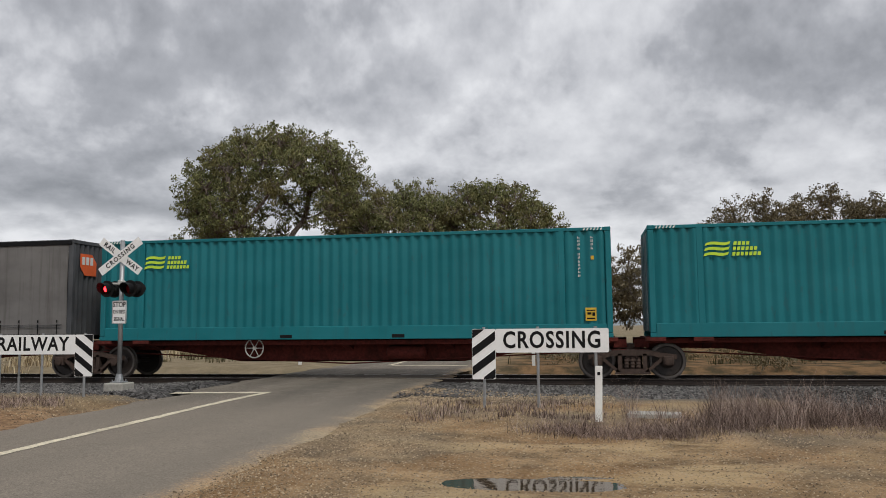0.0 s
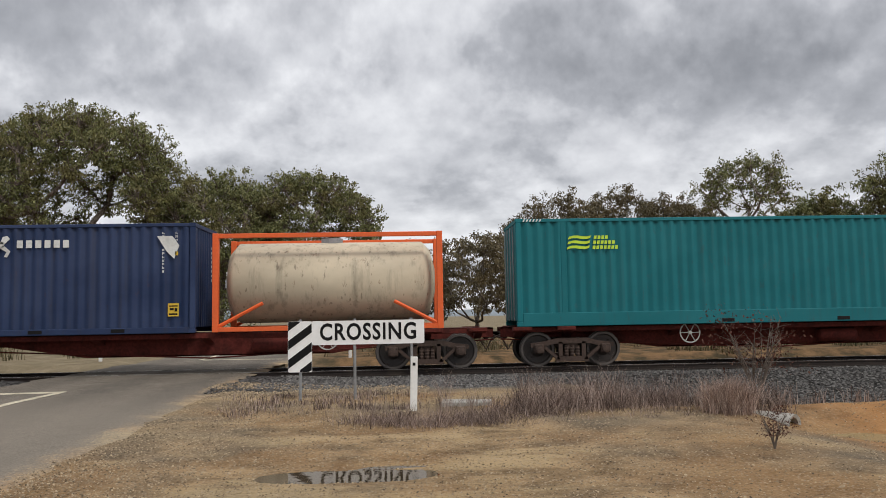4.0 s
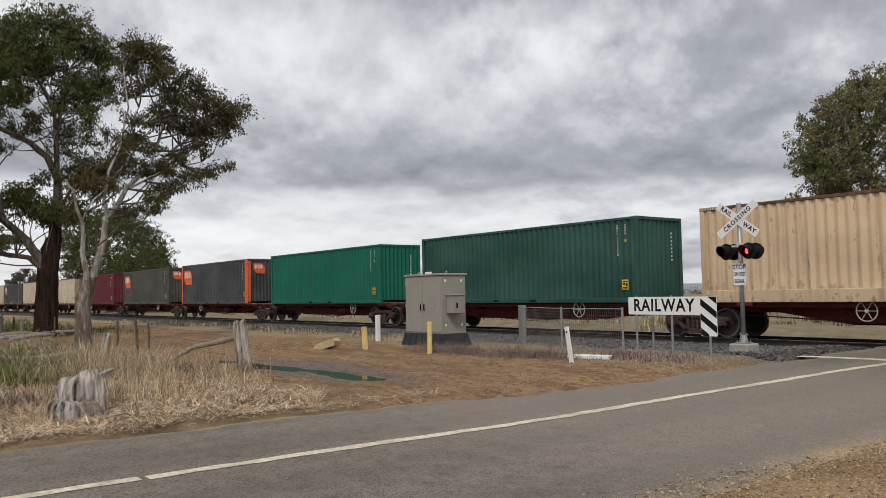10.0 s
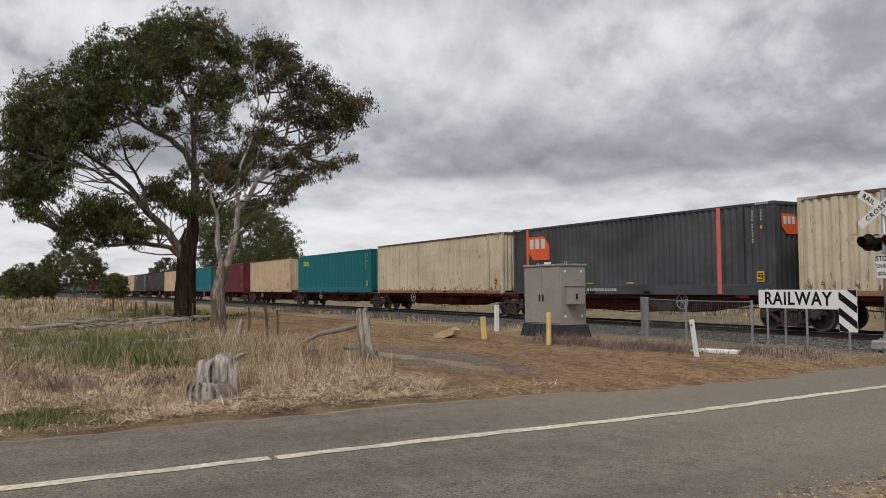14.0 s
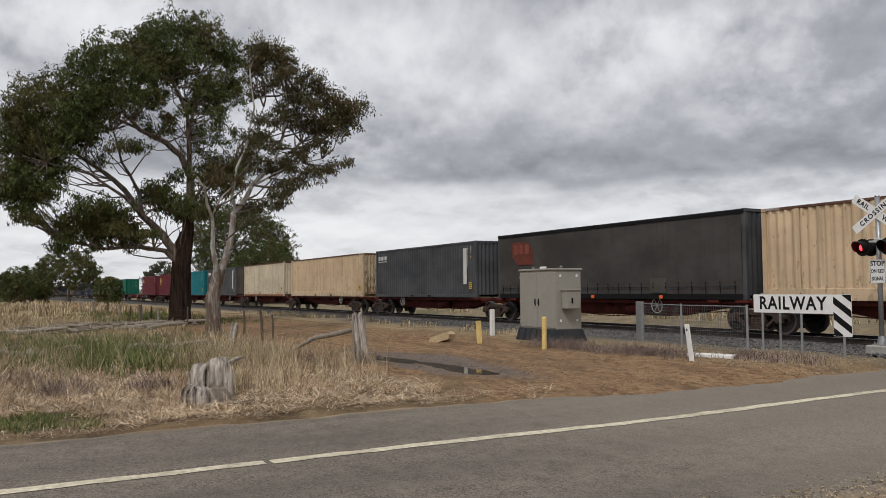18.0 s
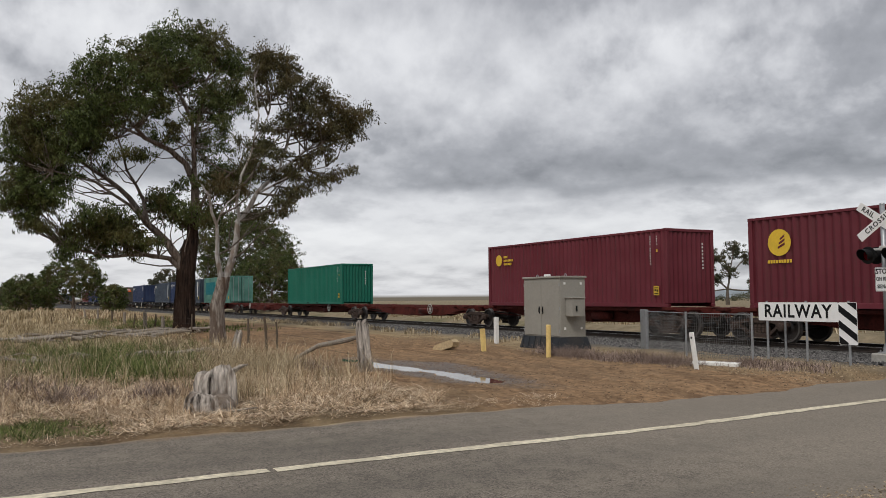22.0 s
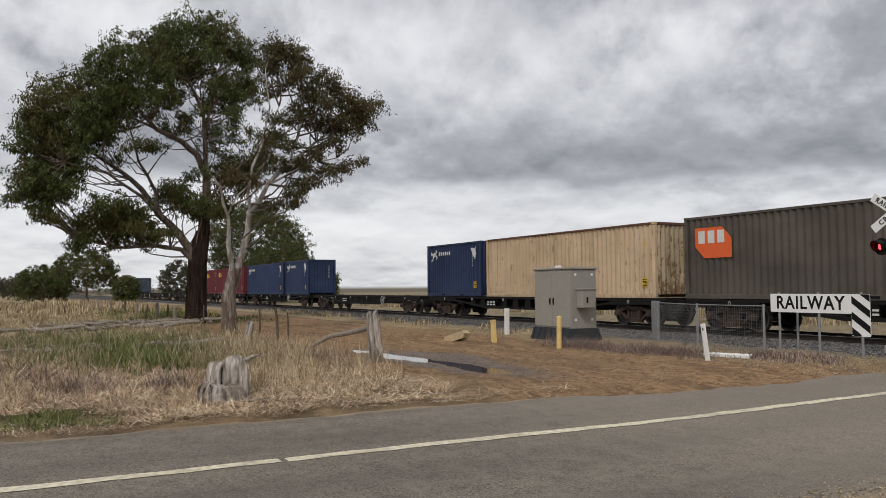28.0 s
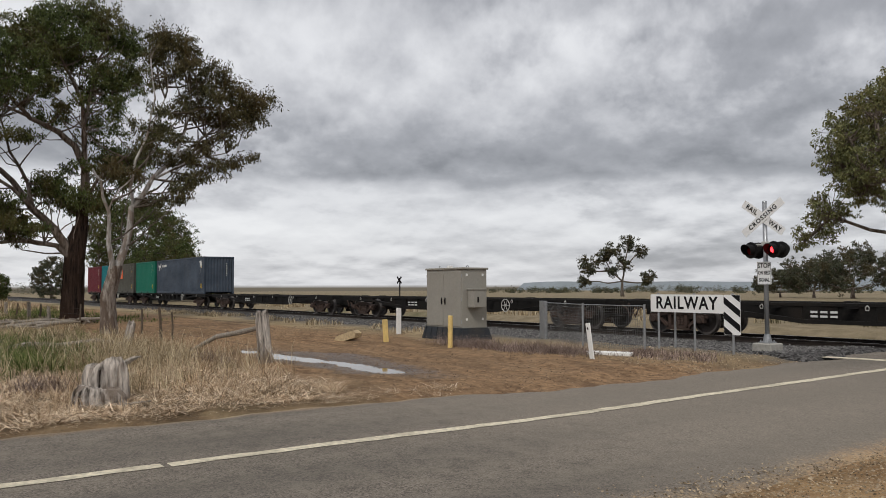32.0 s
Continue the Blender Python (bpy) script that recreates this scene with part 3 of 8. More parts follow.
# ---------------------------------------------------------------- mesh helpers
class Geo:
    """Gathers vertices and faces for one mesh."""

    def __init__(self):
        self.v, self.f = [], []

    def add(self, verts, faces):
        k = len(self.v)
        self.v.extend(tuple(p) for p in verts)
        self.f.extend(tuple(i + k for i in q) for q in faces)
        return self

    def box(self, cx, cy, cz, sx, sy, sz, bev=0.0, turn=None):
        hx, hy, hz = sx / 2, sy / 2, sz / 2
        b = min(bev, hx * 0.9, hy * 0.9, hz * 0.9)
        if b <= 0:
            vs = [(x, y, z) for x in (-hx, hx) for y in (-hy, hy) for z in (-hz, hz)]
            fs = [(0, 1, 3, 2), (4, 6, 7, 5), (0, 4, 5, 1), (2, 3, 7, 6), (0, 2, 6, 4), (1, 5, 7, 3)]
        else:
            vs, ids = [], {}
            for i, x in enumerate((-1, 1)):
                for j, y in enumerate((-1, 1)):
                    for k, z in enumerate((-1, 1)):
                        for a in range(3):
                            p = [x * hx, y * hy, z * hz]
                            for q in range(3):
                                if q != a:
                                    p[q] -= (x, y, z)[q] * b
                            ids[i, j, k, a] = len(vs)
                            vs.append(p)
            fs = []
            for a in range(3):
                o = [q for q in range(3) if q != a]
                for side in (0, 1):
                    loop = []
                    for c in ((0, 0), (1, 0), (1, 1), (0, 1)):
                        key = [0, 0, 0]
                        key[a], key[o[0]], key[o[1]] = side, c[0], c[1]
                        loop.append(ids[(*key, a)])
                    fs.append(tuple(loop))
                for c0 in (0, 1):
                    for c1 in (0, 1):
                        lo, hi = [0, 0, 0], [0, 0, 0]
                        lo[o[0]], lo[o[1]], hi[o[0]], hi[o[1]] = c0, c1, c0, c1
                        hi[a] = 1
                        fs.append((ids[(*lo, o[0])], ids[(*hi, o[0])], ids[(*hi, o[1])], ids[(*lo, o[1])]))
            for i in (0, 1):
                for j in (0, 1):
                    for k in (0, 1):
                        fs.append((ids[i, j, k, 0], ids[i, j, k, 1], ids[i, j, k, 2]))
        m = turn or Matrix.Identity(3)
        return self.add([m @ Vector(p) + Vector((cx, cy, cz)) for p in vs], fs)

    def tube(self, path, radii, n=8, cap=True):
        pts = [Vector(p) for p in path]
        vs, fs = [], []
        side = None
        for i, p in enumerate(pts):
            d = (pts[min(i + 1, len(pts) - 1)] - pts[max(i - 1, 0)]).normalized()
            if side is None:
                side = d.orthogonal().normalized()
            side = (side - d * side.dot(d))
            side = side.normalized() if side.length > 1e-6 else d.orthogonal().normalized()
            up = d.cross(side)
            r = radii[i] if isinstance(radii, (list, tuple)) else radii
            for k in range(n):
                a = 2 * math.pi * k / n
                vs.append(p + (side * math.cos(a) + up * math.sin(a)) * r)
        for i in range(len(pts) - 1):
            for k in range(n):
                fs.append((i * n + k, i * n + (k + 1) % n, (i + 1) * n + (k + 1) % n, (i + 1) * n + k))
        if cap:
            fs.append(tuple(range(n))[::-1])
            fs.append(tuple((len(pts) - 1) * n + k for k in range(n)))
        return self.add(vs, fs)

    def prism(self, outline, axis, a, b):
        """A flat outline of (p, q) pairs, pushed along an axis (0, 1, 2) from a to b."""
        def at(p, q, w):
            return ((w, p, q), (p, w, q), (p, q, w))[axis]
        n = len(outline)
        vs = [at(p, q, a) for p, q in outline] + [at(p, q, b) for p, q in outline]
        fs = [tuple(range(n))[::-1], tuple(range(n, 2 * n))] + [(k, (k + 1) % n, n + (k + 1) % n, n + k) for k in range(n)]
        return self.add(vs, fs)

    def lathe(self, profile, axis=1, n=24, at=(0, 0, 0)):
        """(distance along the axis, radius) pairs, turned round the axis."""
        vs, fs = [], []
        for w, r in profile:
            for k in range(n):
                a = 2 * math.pi * k / n
                p = (r * math.cos(a), r * math.sin(a))
                q = ((w, *p), (p[0], w, p[1]), (*p, w))[axis]
                vs.append((q[0] + at[0], q[1] + at[1], q[2] + at[2]))
        for i in range(len(profile) - 1):
            for k in range(n):
                fs.append((i * n + k, i * n + (k + 1) % n, (i + 1) * n + (k + 1) % n, (i + 1) * n + k))
        fs.append(tuple(range(n)))
        fs.append(tuple((len(profile) - 1) * n + k for k in range(n))[::-1])
        return self.add(vs, fs)

    def mesh(self, name, smooth=False, fix=True):
        me = bpy.data.meshes.new(name)
        me.from_pydata(self.v, [], self.f)
        if fix:
            bm = bmesh.new()
            bm.from_mesh(me)
            bmesh.ops.recalc_face_normals(bm, faces=bm.faces)
            bm.to_mesh(me)
            bm.free()
        if smooth:
            me.shade_smooth()
        me.materials.append(None)
        return me


def array_mesh(name, verts, faces, smooth=False):
    """A mesh from numpy arrays of vertices and of equal-sized faces."""
    me = bpy.data.meshes.new(name)
    nv, nf, k = len(verts), len(faces), faces.shape[1]
    me.vertices.add(nv)
    me.vertices.foreach_set("co", np.ascontiguousarray(verts, dtype=np.float32).ravel())
    me.loops.add(nf * k)
    me.loops.foreach_set("vertex_index", np.ascontiguousarray(faces, dtype=np.int32).ravel())
    me.polygons.add(nf)
    me.polygons.foreach_set("loop_start", np.arange(0, nf * k, k, dtype=np.int32))
    me.update(calc_edges=True)
    if smooth:
        me.shade_smooth()
    me.materials.append(None)
    return me


def part(name, geo, mat, parent=None, label="", at=None, smooth=False):
    """One mesh object, from a Geo or from a shared mesh, under a thing or a part."""
    me = geo.mesh(name, smooth) if isinstance(geo, Geo) else geo
    ob = new(name, me)
    ob.material_slots[0].link = "OBJECT"
    ob.material_slots[0].material = mat
    if parent is not None:
        ob.parent = parent
    if at is not None:
        ob.matrix_basis = at if isinstance(at, Matrix) else Matrix.Translation(at)
    return tagged(ob, label)


def thing(name, m, label, category, group="", kind=""):
    ob = new(name)
    ob.empty_display_size = 0.2
    ob.matrix_basis = m
    return tagged(ob, label, category, group, kind)


FONT_CACHE = {}


def letters(text, height, depth=0.004, squeeze=1.0, spread=1.0):
    """Built-in letters, standing in the xz plane and facing -y, centred."""
    key = (text, round(height, 3), depth, squeeze, spread)
    if key not in FONT_CACHE:
        cu = bpy.data.curves.new("text", "FONT")
        cu.body, cu.align_x, cu.align_y, cu.size = text, "CENTER", "CENTER", height / 0.70
        cu.space_character = spread
        cu.extrude, cu.offset, cu.resolution_u, cu.space_line = depth / 2, height * 0.034, 3, 0.95
        ob = bpy.data.objects.new("text", cu)
        scene.collection.objects.link(ob)
        dg = bpy.context.evaluated_depsgraph_get()
        me = bpy.data.meshes.new_from_object(ob.evaluated_get(dg))
        bpy.data.objects.remove(ob)
        me.transform(pose(0, 0, 0, 90) @ Matrix.Diagonal((squeeze, 1, 1, 1)))
        me.materials.clear()
        me.materials.append(None)
        FONT_CACHE[key] = me
    return FONT_CACHE[key]


# ---------------------------------------------------------------- ground, road, railway
def smooth01(q):
    q = np.clip(q, 0, 1)
    return q * q * (3 - 2 * q)


RAIL_TOP, TRACK_Y, GAUGE = 0.15, 22.42, 1.6


def fbm(x, y, scale):
    """A cheap smooth unevenness from a few crossed waves."""
    return (np.sin(x * 1.7 * scale + 1.3 * np.sin(y * 1.1 * scale)) * np.sin(y * 1.9 * scale + 0.7)
            + 0.5 * np.sin(x * 4.1 * scale + 2.0 + y * 1.3 * scale) * np.sin(y * 3.7 * scale - x * scale)) / 1.5


def ground_z(x, y):
    x, y = np.asarray(x, float), np.asarray(y, float)
    z = 0.1 * smooth01((y - 6) / 10)
    rough = 0.03 * fbm(x, y, 0.9) + 0.012 * fbm(x + 3, y - 2, 3.1)
    on_road = smooth01((x + 10.7) / 0.9) * smooth01((-3.5 - x) / 0.9)
    wet = np.exp(-(((x + 0.55) / 1.6) ** 2 + ((y - 8.4) / 0.7) ** 4)) + np.exp(-(((x + 16.5) / 4.2) ** 4 + ((y - 8.5) / 0.8) ** 4))
    z = z + rough * (1 - on_road) * (1 - wet) - 0.09 * on_road
    # side ditch and spoil bank to the right of the crossing
    z = z - 1.0 * smooth01((x - 3.2) / 3.5) * np.exp(-((y - 17.2) / 2.6) ** 2)
    z = z + 0.80 * np.exp(-(((x - 11.9) / 2.7) ** 2 + ((y - 12.0) / 1.6) ** 2)) * (1 + 0.15 * fbm(x, y, 2.3))
    z = z - 0.19 * np.exp(-(((x - 7.1) / 1.8) ** 4 + ((y - 10.1) / 2.0) ** 4)) * (1 + 0.15 * fbm(x, y, 2.9))
    z = z - 0.24 * np.exp(-(((x - 6.45) / 0.85) ** 2 + ((y - 11.4) / 0.6) ** 2))
    # puddle hollows and wheel ruts of the dirt track
    z = z - 0.075 * np.exp(-(((x + 0.55) / 0.95) ** 4 + ((y - 8.42) / 0.30) ** 2)) * (1 + 0.2 * fbm(x, y, 3.0))
    rut = np.exp(-((y - 8.35 - 0.25 * np.sin(x * 0.35)) / 0.42) ** 2) * smooth01((-12.6 - x) / 1.0) * smooth01((x + 21.5) / 1.5)
    z = z - 0.085 * rut * (0.75 + 0.55 * fbm(x, y, 1.1) + 0.25 * fbm(x, y, 3.3))
    for k, off in enumerate((10.3, 11.7)):
        z = z - 0.05 * np.exp(-((y - off - 0.3 * np.sin(x * 0.22 + k)) / 0.22) ** 2) * smooth01((-10.0 - x) / 2.0) * smooth01((x + 60) / 10)
    # the formation under the track, and fields that rise a little far off
    z = z - 0.3 * smooth01((5.6 - np.abs(y - TRACK_Y)) / 1.0)
    groove = np.exp(-((y - 9.75 + 0.27 * (x + 3.2) - 0.12 * np.sin(x * 2.1)) / 0.05) ** 2) * smooth01((x + 3.9) / 0.5) * smooth01((0.8 - x) / 0.8)
    z = z - 0.035 * groove
    z = z - 0.0052 * np.clip(np.hypot(x, y) - 110, 0, 2400)
    return z


def graded(lo, hi, near_lo, near_hi, step, grow):
    pts = list(np.arange(near_lo, near_hi + 1e-6, step))
    d, p = step, near_hi
    while p < hi:
        d *= grow
        p = min(p + d, hi)
        pts.append(p)
    d, p = step, near_lo
    while p > lo:
        d *= grow
        p = max(p - d, lo)
        pts.insert(0, p)
    return np.array(pts)


def sheet(name, xs, ys, zf):
    gx, gy = np.meshgrid(xs, ys)
    verts = np.stack([gx, gy, zf(gx, gy)], -1).reshape(-1, 3)
    nx, ny = len(xs), len(ys)
    i = (np.arange(ny - 1)[:, None] * nx + np.arange(nx - 1)[None, :]).ravel()
    return array_mesh(name, verts, np.stack([i, i + 1, i + nx + 1, i + nx], -1), True)


ground = part("ground", sheet("ground", graded(-3200, 3200, -30, 14, 0.19, 1.09), graded(-1500, 3600, -3, 19, 0.18, 1.09), ground_z), GROUND)
tagged(ground, "flat tawny soil, gravel verge and dry paddock", "ground", kind="structure")


def road_left(y):
    return -10.4 + 1.05 * smooth01((y - 5.5) / 5.5) - 1.2 * smooth01((-4 - y) / 8)


def road_surface():
    ys = graded(-70, 260, -4, 30, 0.25, 1.12)
    cols = 17
    verts = []
    for y in ys:
        edge_l = float(road_left(y)) + 0.10 * math.sin(y * 2.3) + 0.06 * math.sin(y * 7.1)
        edge_r = -3.85 + 0.12 * math.sin(y * 1.7 + 1) + 0.07 * math.sin(y * 6.3)
        for c in range(cols):
            q = c / (cols - 1)
            x = edge_l + (edge_r - edge_l) * q
            base = 0.1 * float(smooth01((y - 6) / 10))
            z = base - 0.012 + 0.02 * (1 - (2 * q - 1) ** 2)
            over = float(smooth01((y - 17.0) / 2.2) * smooth01((28.2 - y) / 2.4))
            z = z * (1 - over) + (RAIL_TOP - 0.006) * over
            if c in (0, cols - 1):
                z -= 0.04
            verts.append((x, y, z))
    nx, ny = cols, len(ys)
    i = (np.arange(ny - 1)[:, None] * nx + np.arange(nx - 1)[None, :]).ravel()
    # leave the two flangeways open
    faces = np.stack([i, i + 1, i + nx + 1, i + nx], -1)
    return array_mesh("road", np.array(verts), faces, True)


road = part("road", road_surface(), ASPHALT)
tagged(road, "worn grey-brown two-lane asphalt road over the railway", "road", kind="structure")


def stripe(name, x0, y0, x1, y1, width, label, jog=0.0):
    """A painted line with ragged edges, lying on the road."""
    n = max(2, int(math.hypot(x1 - x0, y1 - y0) / 0.22))
    d = Vector((x1 - x0, y1 - y0, 0)).normalized()
    s = Vector((-d.y, d.x, 0)) * width / 2
    verts = []
    for k in range(n + 1):
        q = k / n
        p = Vector((x0 + (x1 - x0) * q, y0 + (y1 - y0) * q, 0))
        p.x += jog * math.sin(p.y * 1.1) + 0.01 * math.sin(p.y * 6.0)
        w = 1 + 0.10 * math.sin(k * 2.7) + 0.07 * math.sin(k * 5.9)
        for e in (-1, 1):
            v = p + s * e * w
            base = 0.1 * float(smooth01((v.y - 6) / 10))
            width_q = (v.x - float(road_left(v.y))) / (-3.85 - float(road_left(v.y)))
            z = base - 0.012 + 0.02 * (1 - (2 * width_q - 1) ** 2)
            over = float(smooth01((v.y - 17.0) / 2.2) * smooth01((28.2 - v.y) / 2.4))
            verts.append((v.x, v.y, z * (1 - over) + (RAIL_TOP - 0.006) * over + 0.006))
    faces = np.array([(2 * k, 2 * k + 1, 2 * k + 3, 2 * k + 2) for k in range(n)])
    ob = part(name, array_mesh(name, np.array(verts), faces), WHITE_PAINT)
    return tagged(ob, label, "road marking", kind="structure")


stripe("centre_line", -7.62, -14.0, -7.62, 2.28, 0.18, "worn white centre line on the road", 0.02)
stripe("centre_line", -7.60, 2.34, -7.22, 17.45, 0.18, "worn white centre line up to the stop line", 0.02)
stripe("stop_line", -9.95, 17.35, -7.16, 17.35, 0.32, "faded white stop line before the rails")
stripe("stop_line", -7.1, 28.9, -4.3, 28.9, 0.32, "faded white stop line beyond the rails")
stripe("centre_line", -7.25, 29.0, -7.6, 44.0, 0.18, "worn white centre line beyond the rails", 0.02)

# ballast bed with loose stones
BED_LO, BED_HI = -620.0, 260.0


def bed_z(x, y):
    """Level with the ground by the road, a steep shoulder where the ditch runs and on the far side."""
    d = np.abs(y - TRACK_Y)
    level = RAIL_TOP - 0.17 + 0.012 * np.clip(d - 1.8, 0, None) - 0.6 * np.clip(d - 5.5, 0, None)
    steep = RAIL_TOP - 0.17 - np.clip(d - 1.9, 0, None) * 0.42
    far_left = RAIL_TOP - 0.15 - np.clip(d - 1.9, 0, None) * 0.10 - 0.6 * np.clip(d - 5.5, 0, None)
    # gravel heaped up to the road surface at both road edges
    apron = smooth01((-0.9 - x) / 2.8) * smooth01((x + 12.6) / 2.6) * smooth01((d - 1.0) / 0.4)
    level = level + 0.125 * apron
    z = level + (far_left - level) * smooth01((-22 - x) / 10)
    return np.where(y > TRACK_Y, steep, z + (steep - z) * smooth01((x - 2.2) / 3.0))


def ballast_bed():
    xs = np.concatenate([np.arange(BED_LO, -60, 4.0), np.arange(-60, 24, 0.2), np.arange(24, BED_HI + 1, 6.0)])
    ys = TRACK_Y + np.concatenate([np.arange(-6.2, -1.6, 0.16), np.arange(-1.6, 1.61, 0.4), np.arange(1.76, 4.7, 0.3)])

    def zf(x, y):
        z = bed_z(x, y) + 0.025 * fbm(x, y, 7.0) + 0.012 * fbm(x + 1, y, 17.0)
        on_road = smooth01((x + 9.6) / 0.4) * smooth01((-4.05 - x) / 0.4)
        return z - 0.25 * on_road
    return sheet("ballast_bed", xs, ys, zf)


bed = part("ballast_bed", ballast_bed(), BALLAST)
tagged(bed, "long bed of grey crushed stone ballast", "ballast", kind="structure")


def stone_scatter(n, x0, x1, y0, y1, lo, hi, zf, seed):
    """Loose angular stones, joined."""
    g = np.random.default_rng(seed)
    base = np.array([(1, 0, 0), (-1, 0, 0), (0, 1, 0), (0, -1, 0), (0, 0, 1)], float)
    tri = np.array([(0, 2, 4), (2, 1, 4), (1, 3, 4), (3, 0, 4)])
    x, y = g.uniform(x0, x1, n), g.uniform(y0, y1, n)
    size = g.uniform(lo, hi, n)
    verts = base[None] * (size[:, None, None] * g.uniform(0.55, 1.25, (n, 5, 1)))
    a = g.uniform(0, 6.283, n)
    ca, sa = np.cos(a)[:, None], np.sin(a)[:, None]
    vx, vy = verts[..., 0] * ca - verts[..., 1] * sa, verts[..., 0] * sa + verts[..., 1] * ca
    vz = verts[..., 2] * 0.75 + vx * g.uniform(-0.5, 0.5, (n, 1))
    z = zf(x, y)
    out = np.stack([vx + x[:, None], vy + y[:, None], vz + z[:, None] + size[:, None] * 0.05], -1).reshape(-1, 3)
    faces = (tri[None] + 5 * np.arange(n)[:, None, None]).reshape(-1, 3)
    return out, faces


def stone_material(name, dark, lite):
    m, t, s = material(name)
    isl = put(t, "ShaderNodeNewGeometry").outputs["Random Per Island"]
    t.links.new(blend(t, isl, dark, lite), s.inputs["Base Color"])
    s.inputs["Roughness"].default_value = 0.9
    s.inputs["Specular IOR Level"].default_value = 0.15
    return m


STONE = stone_material("loose_basalt", (0.03, 0.029, 0.028), (0.21, 0.20, 0.19))
PEBBLE = stone_material("pale_gravel", (0.075, 0.052, 0.032), (0.46, 0.355, 0.23))


def stones(name, sets, mat, label):
    vs, fs, k = [], [], 0
    for v, f in sets:
        vs.append(v)
        fs.append(f + k)
        k += len(v)
    ob = part(name, array_mesh(name, np.concatenate(vs), np.concatenate(fs)), mat)
    return tagged(ob, label, "stones", kind="stuff")


stones("ballast_stones", [stone_scatter(15000, -3.2, 24, 16.6, 21.4, 0.024, 0.052, bed_z, 1),
                          stone_scatter(24000, -46, -10.2, 16.5, 21.4, 0.024, 0.055, bed_z, 2),
                          stone_scatter(3000, -46, 24, 22.0, 23.0, 0.022, 0.045, bed_z, 3)],
       STONE, "loose grey ballast stones on the track shoulder")
stones("gravel", [stone_scatter(24000, -3.9, 8.0, 3.8, 16.5, 0.004, 0.017, ground_z, 4),
                  stone_scatter(12000, -4.4, -2.2, 3.0, 18.0, 0.006, 0.018, lambda x, y: np.maximum(ground_z(x, y), np.where(x < -3.8, -0.01, -9.0)), 5),
                  stone_scatter(9000, -4.7, 3.0, 3.4, 14.5, 0.007, 0.020, lambda x, y: np.maximum(ground_z(x, y), np.where(x < -3.8, -0.01, -9.0)), 10),
                  stone_scatter(4000, -16.0, -9.6, 13.0, 17.0, 0.008, 0.025, ground_z, 6),
                  stone_scatter(6000, -4.2, 0.5, 15.4, 18.6, 0.010, 0.03, lambda x, y: np.maximum(ground_z(x, y), bed_z(x, y)), 9)],
       PEBBLE, "scattered pale gravel on the road verge")
CLOD = stone_material("earth_clods", (0.06, 0.038, 0.024), (0.36, 0.245, 0.145))
stones("earth_clods", [stone_scatter(17000, -30, -9.6, 7.0, 15.5, 0.006, 0.024, ground_z, 7), stone_scatter(4000, 5.5, 14.5, 8.6, 13.6, 0.005, 0.02, ground_z, 8)], CLOD, "loose reddish earth clods on the dirt track and bank")

# rails and sleepers
track = thing("railway_track", Matrix.Identity(4), "single straight railway track with rusty rails on sleepers", "railway track", kind="structure")
RAIL_PROFILE = [(-0.035, 0.0), (0.035, 0.0), (0.037, -0.03), (0.012, -0.045), (0.010, -0.12), (0.07, -0.14), (0.07, -0.155), (-0.07, -0.155), (-0.07, -0.14), (-0.010, -0.12), (-0.012, -0.045), (-0.037, -0.03)]
for side in (-1, 1):
    yy = TRACK_Y + side * GAUGE / 2
    part("rail", Geo().prism([(yy + p, RAIL_TOP - 0.004 + q) for p, q in RAIL_PROFILE], 0, BED_LO, BED_HI), STEEL_RAIL, track)
    part("rail_head", Geo().box((BED_LO + BED_HI) / 2, yy, RAIL_TOP - 0.002, BED_HI - BED_LO, 0.05, 0.006), RAIL_HEAD, track, "bright worn running surface")


# ---------------------------------------------------------------- the freight train
K = 1.03                      # along-track scale of the positions below
DECK = RAIL_TOP + 1.08        # top of the container supports
TRAIN = []                    # (thing, place along the train, height)
WHEELSETS = []                # (wheelset, its place along the train)


def run(t):
    """How far the train has come at t seconds."""
    q = (t - 16) / 16
    return K * 16 * (25.926 * q - 0.406 * q * q + 0.059 * q ** 3)


MESHES = {}


def cached(key, build):
    if key not in MESHES:
        MESHES[key] = build()
    return MESHES[key]


def corrugated(length, height, side, pitch=0.278, depth=0.062):
    """A pressed steel sheet in the xz plane; side -1 or 1 says which way it bulges."""
    n = max(2, round(length / pitch))
    p = length / n
    xs, ys = [], []
    for k in range(n):
        for q, o in ((0.0, 0), (0.26, 0), (0.5, 1), (0.76, 1)):
            xs.append(-length / 2 + (k + q) * p)
            ys.append(o * depth)
    xs.append(length / 2)
    ys.append(0.0)
    verts = [(x, side * (y - depth), z) for z in (0.0, height) for x, y in zip(xs, ys)]
    m = len(xs)
    me = array_mesh("sheet", np.array(verts), np.array([(k, k + 1, m + k + 1, m + k) for k in range(m - 1)]))
    return me


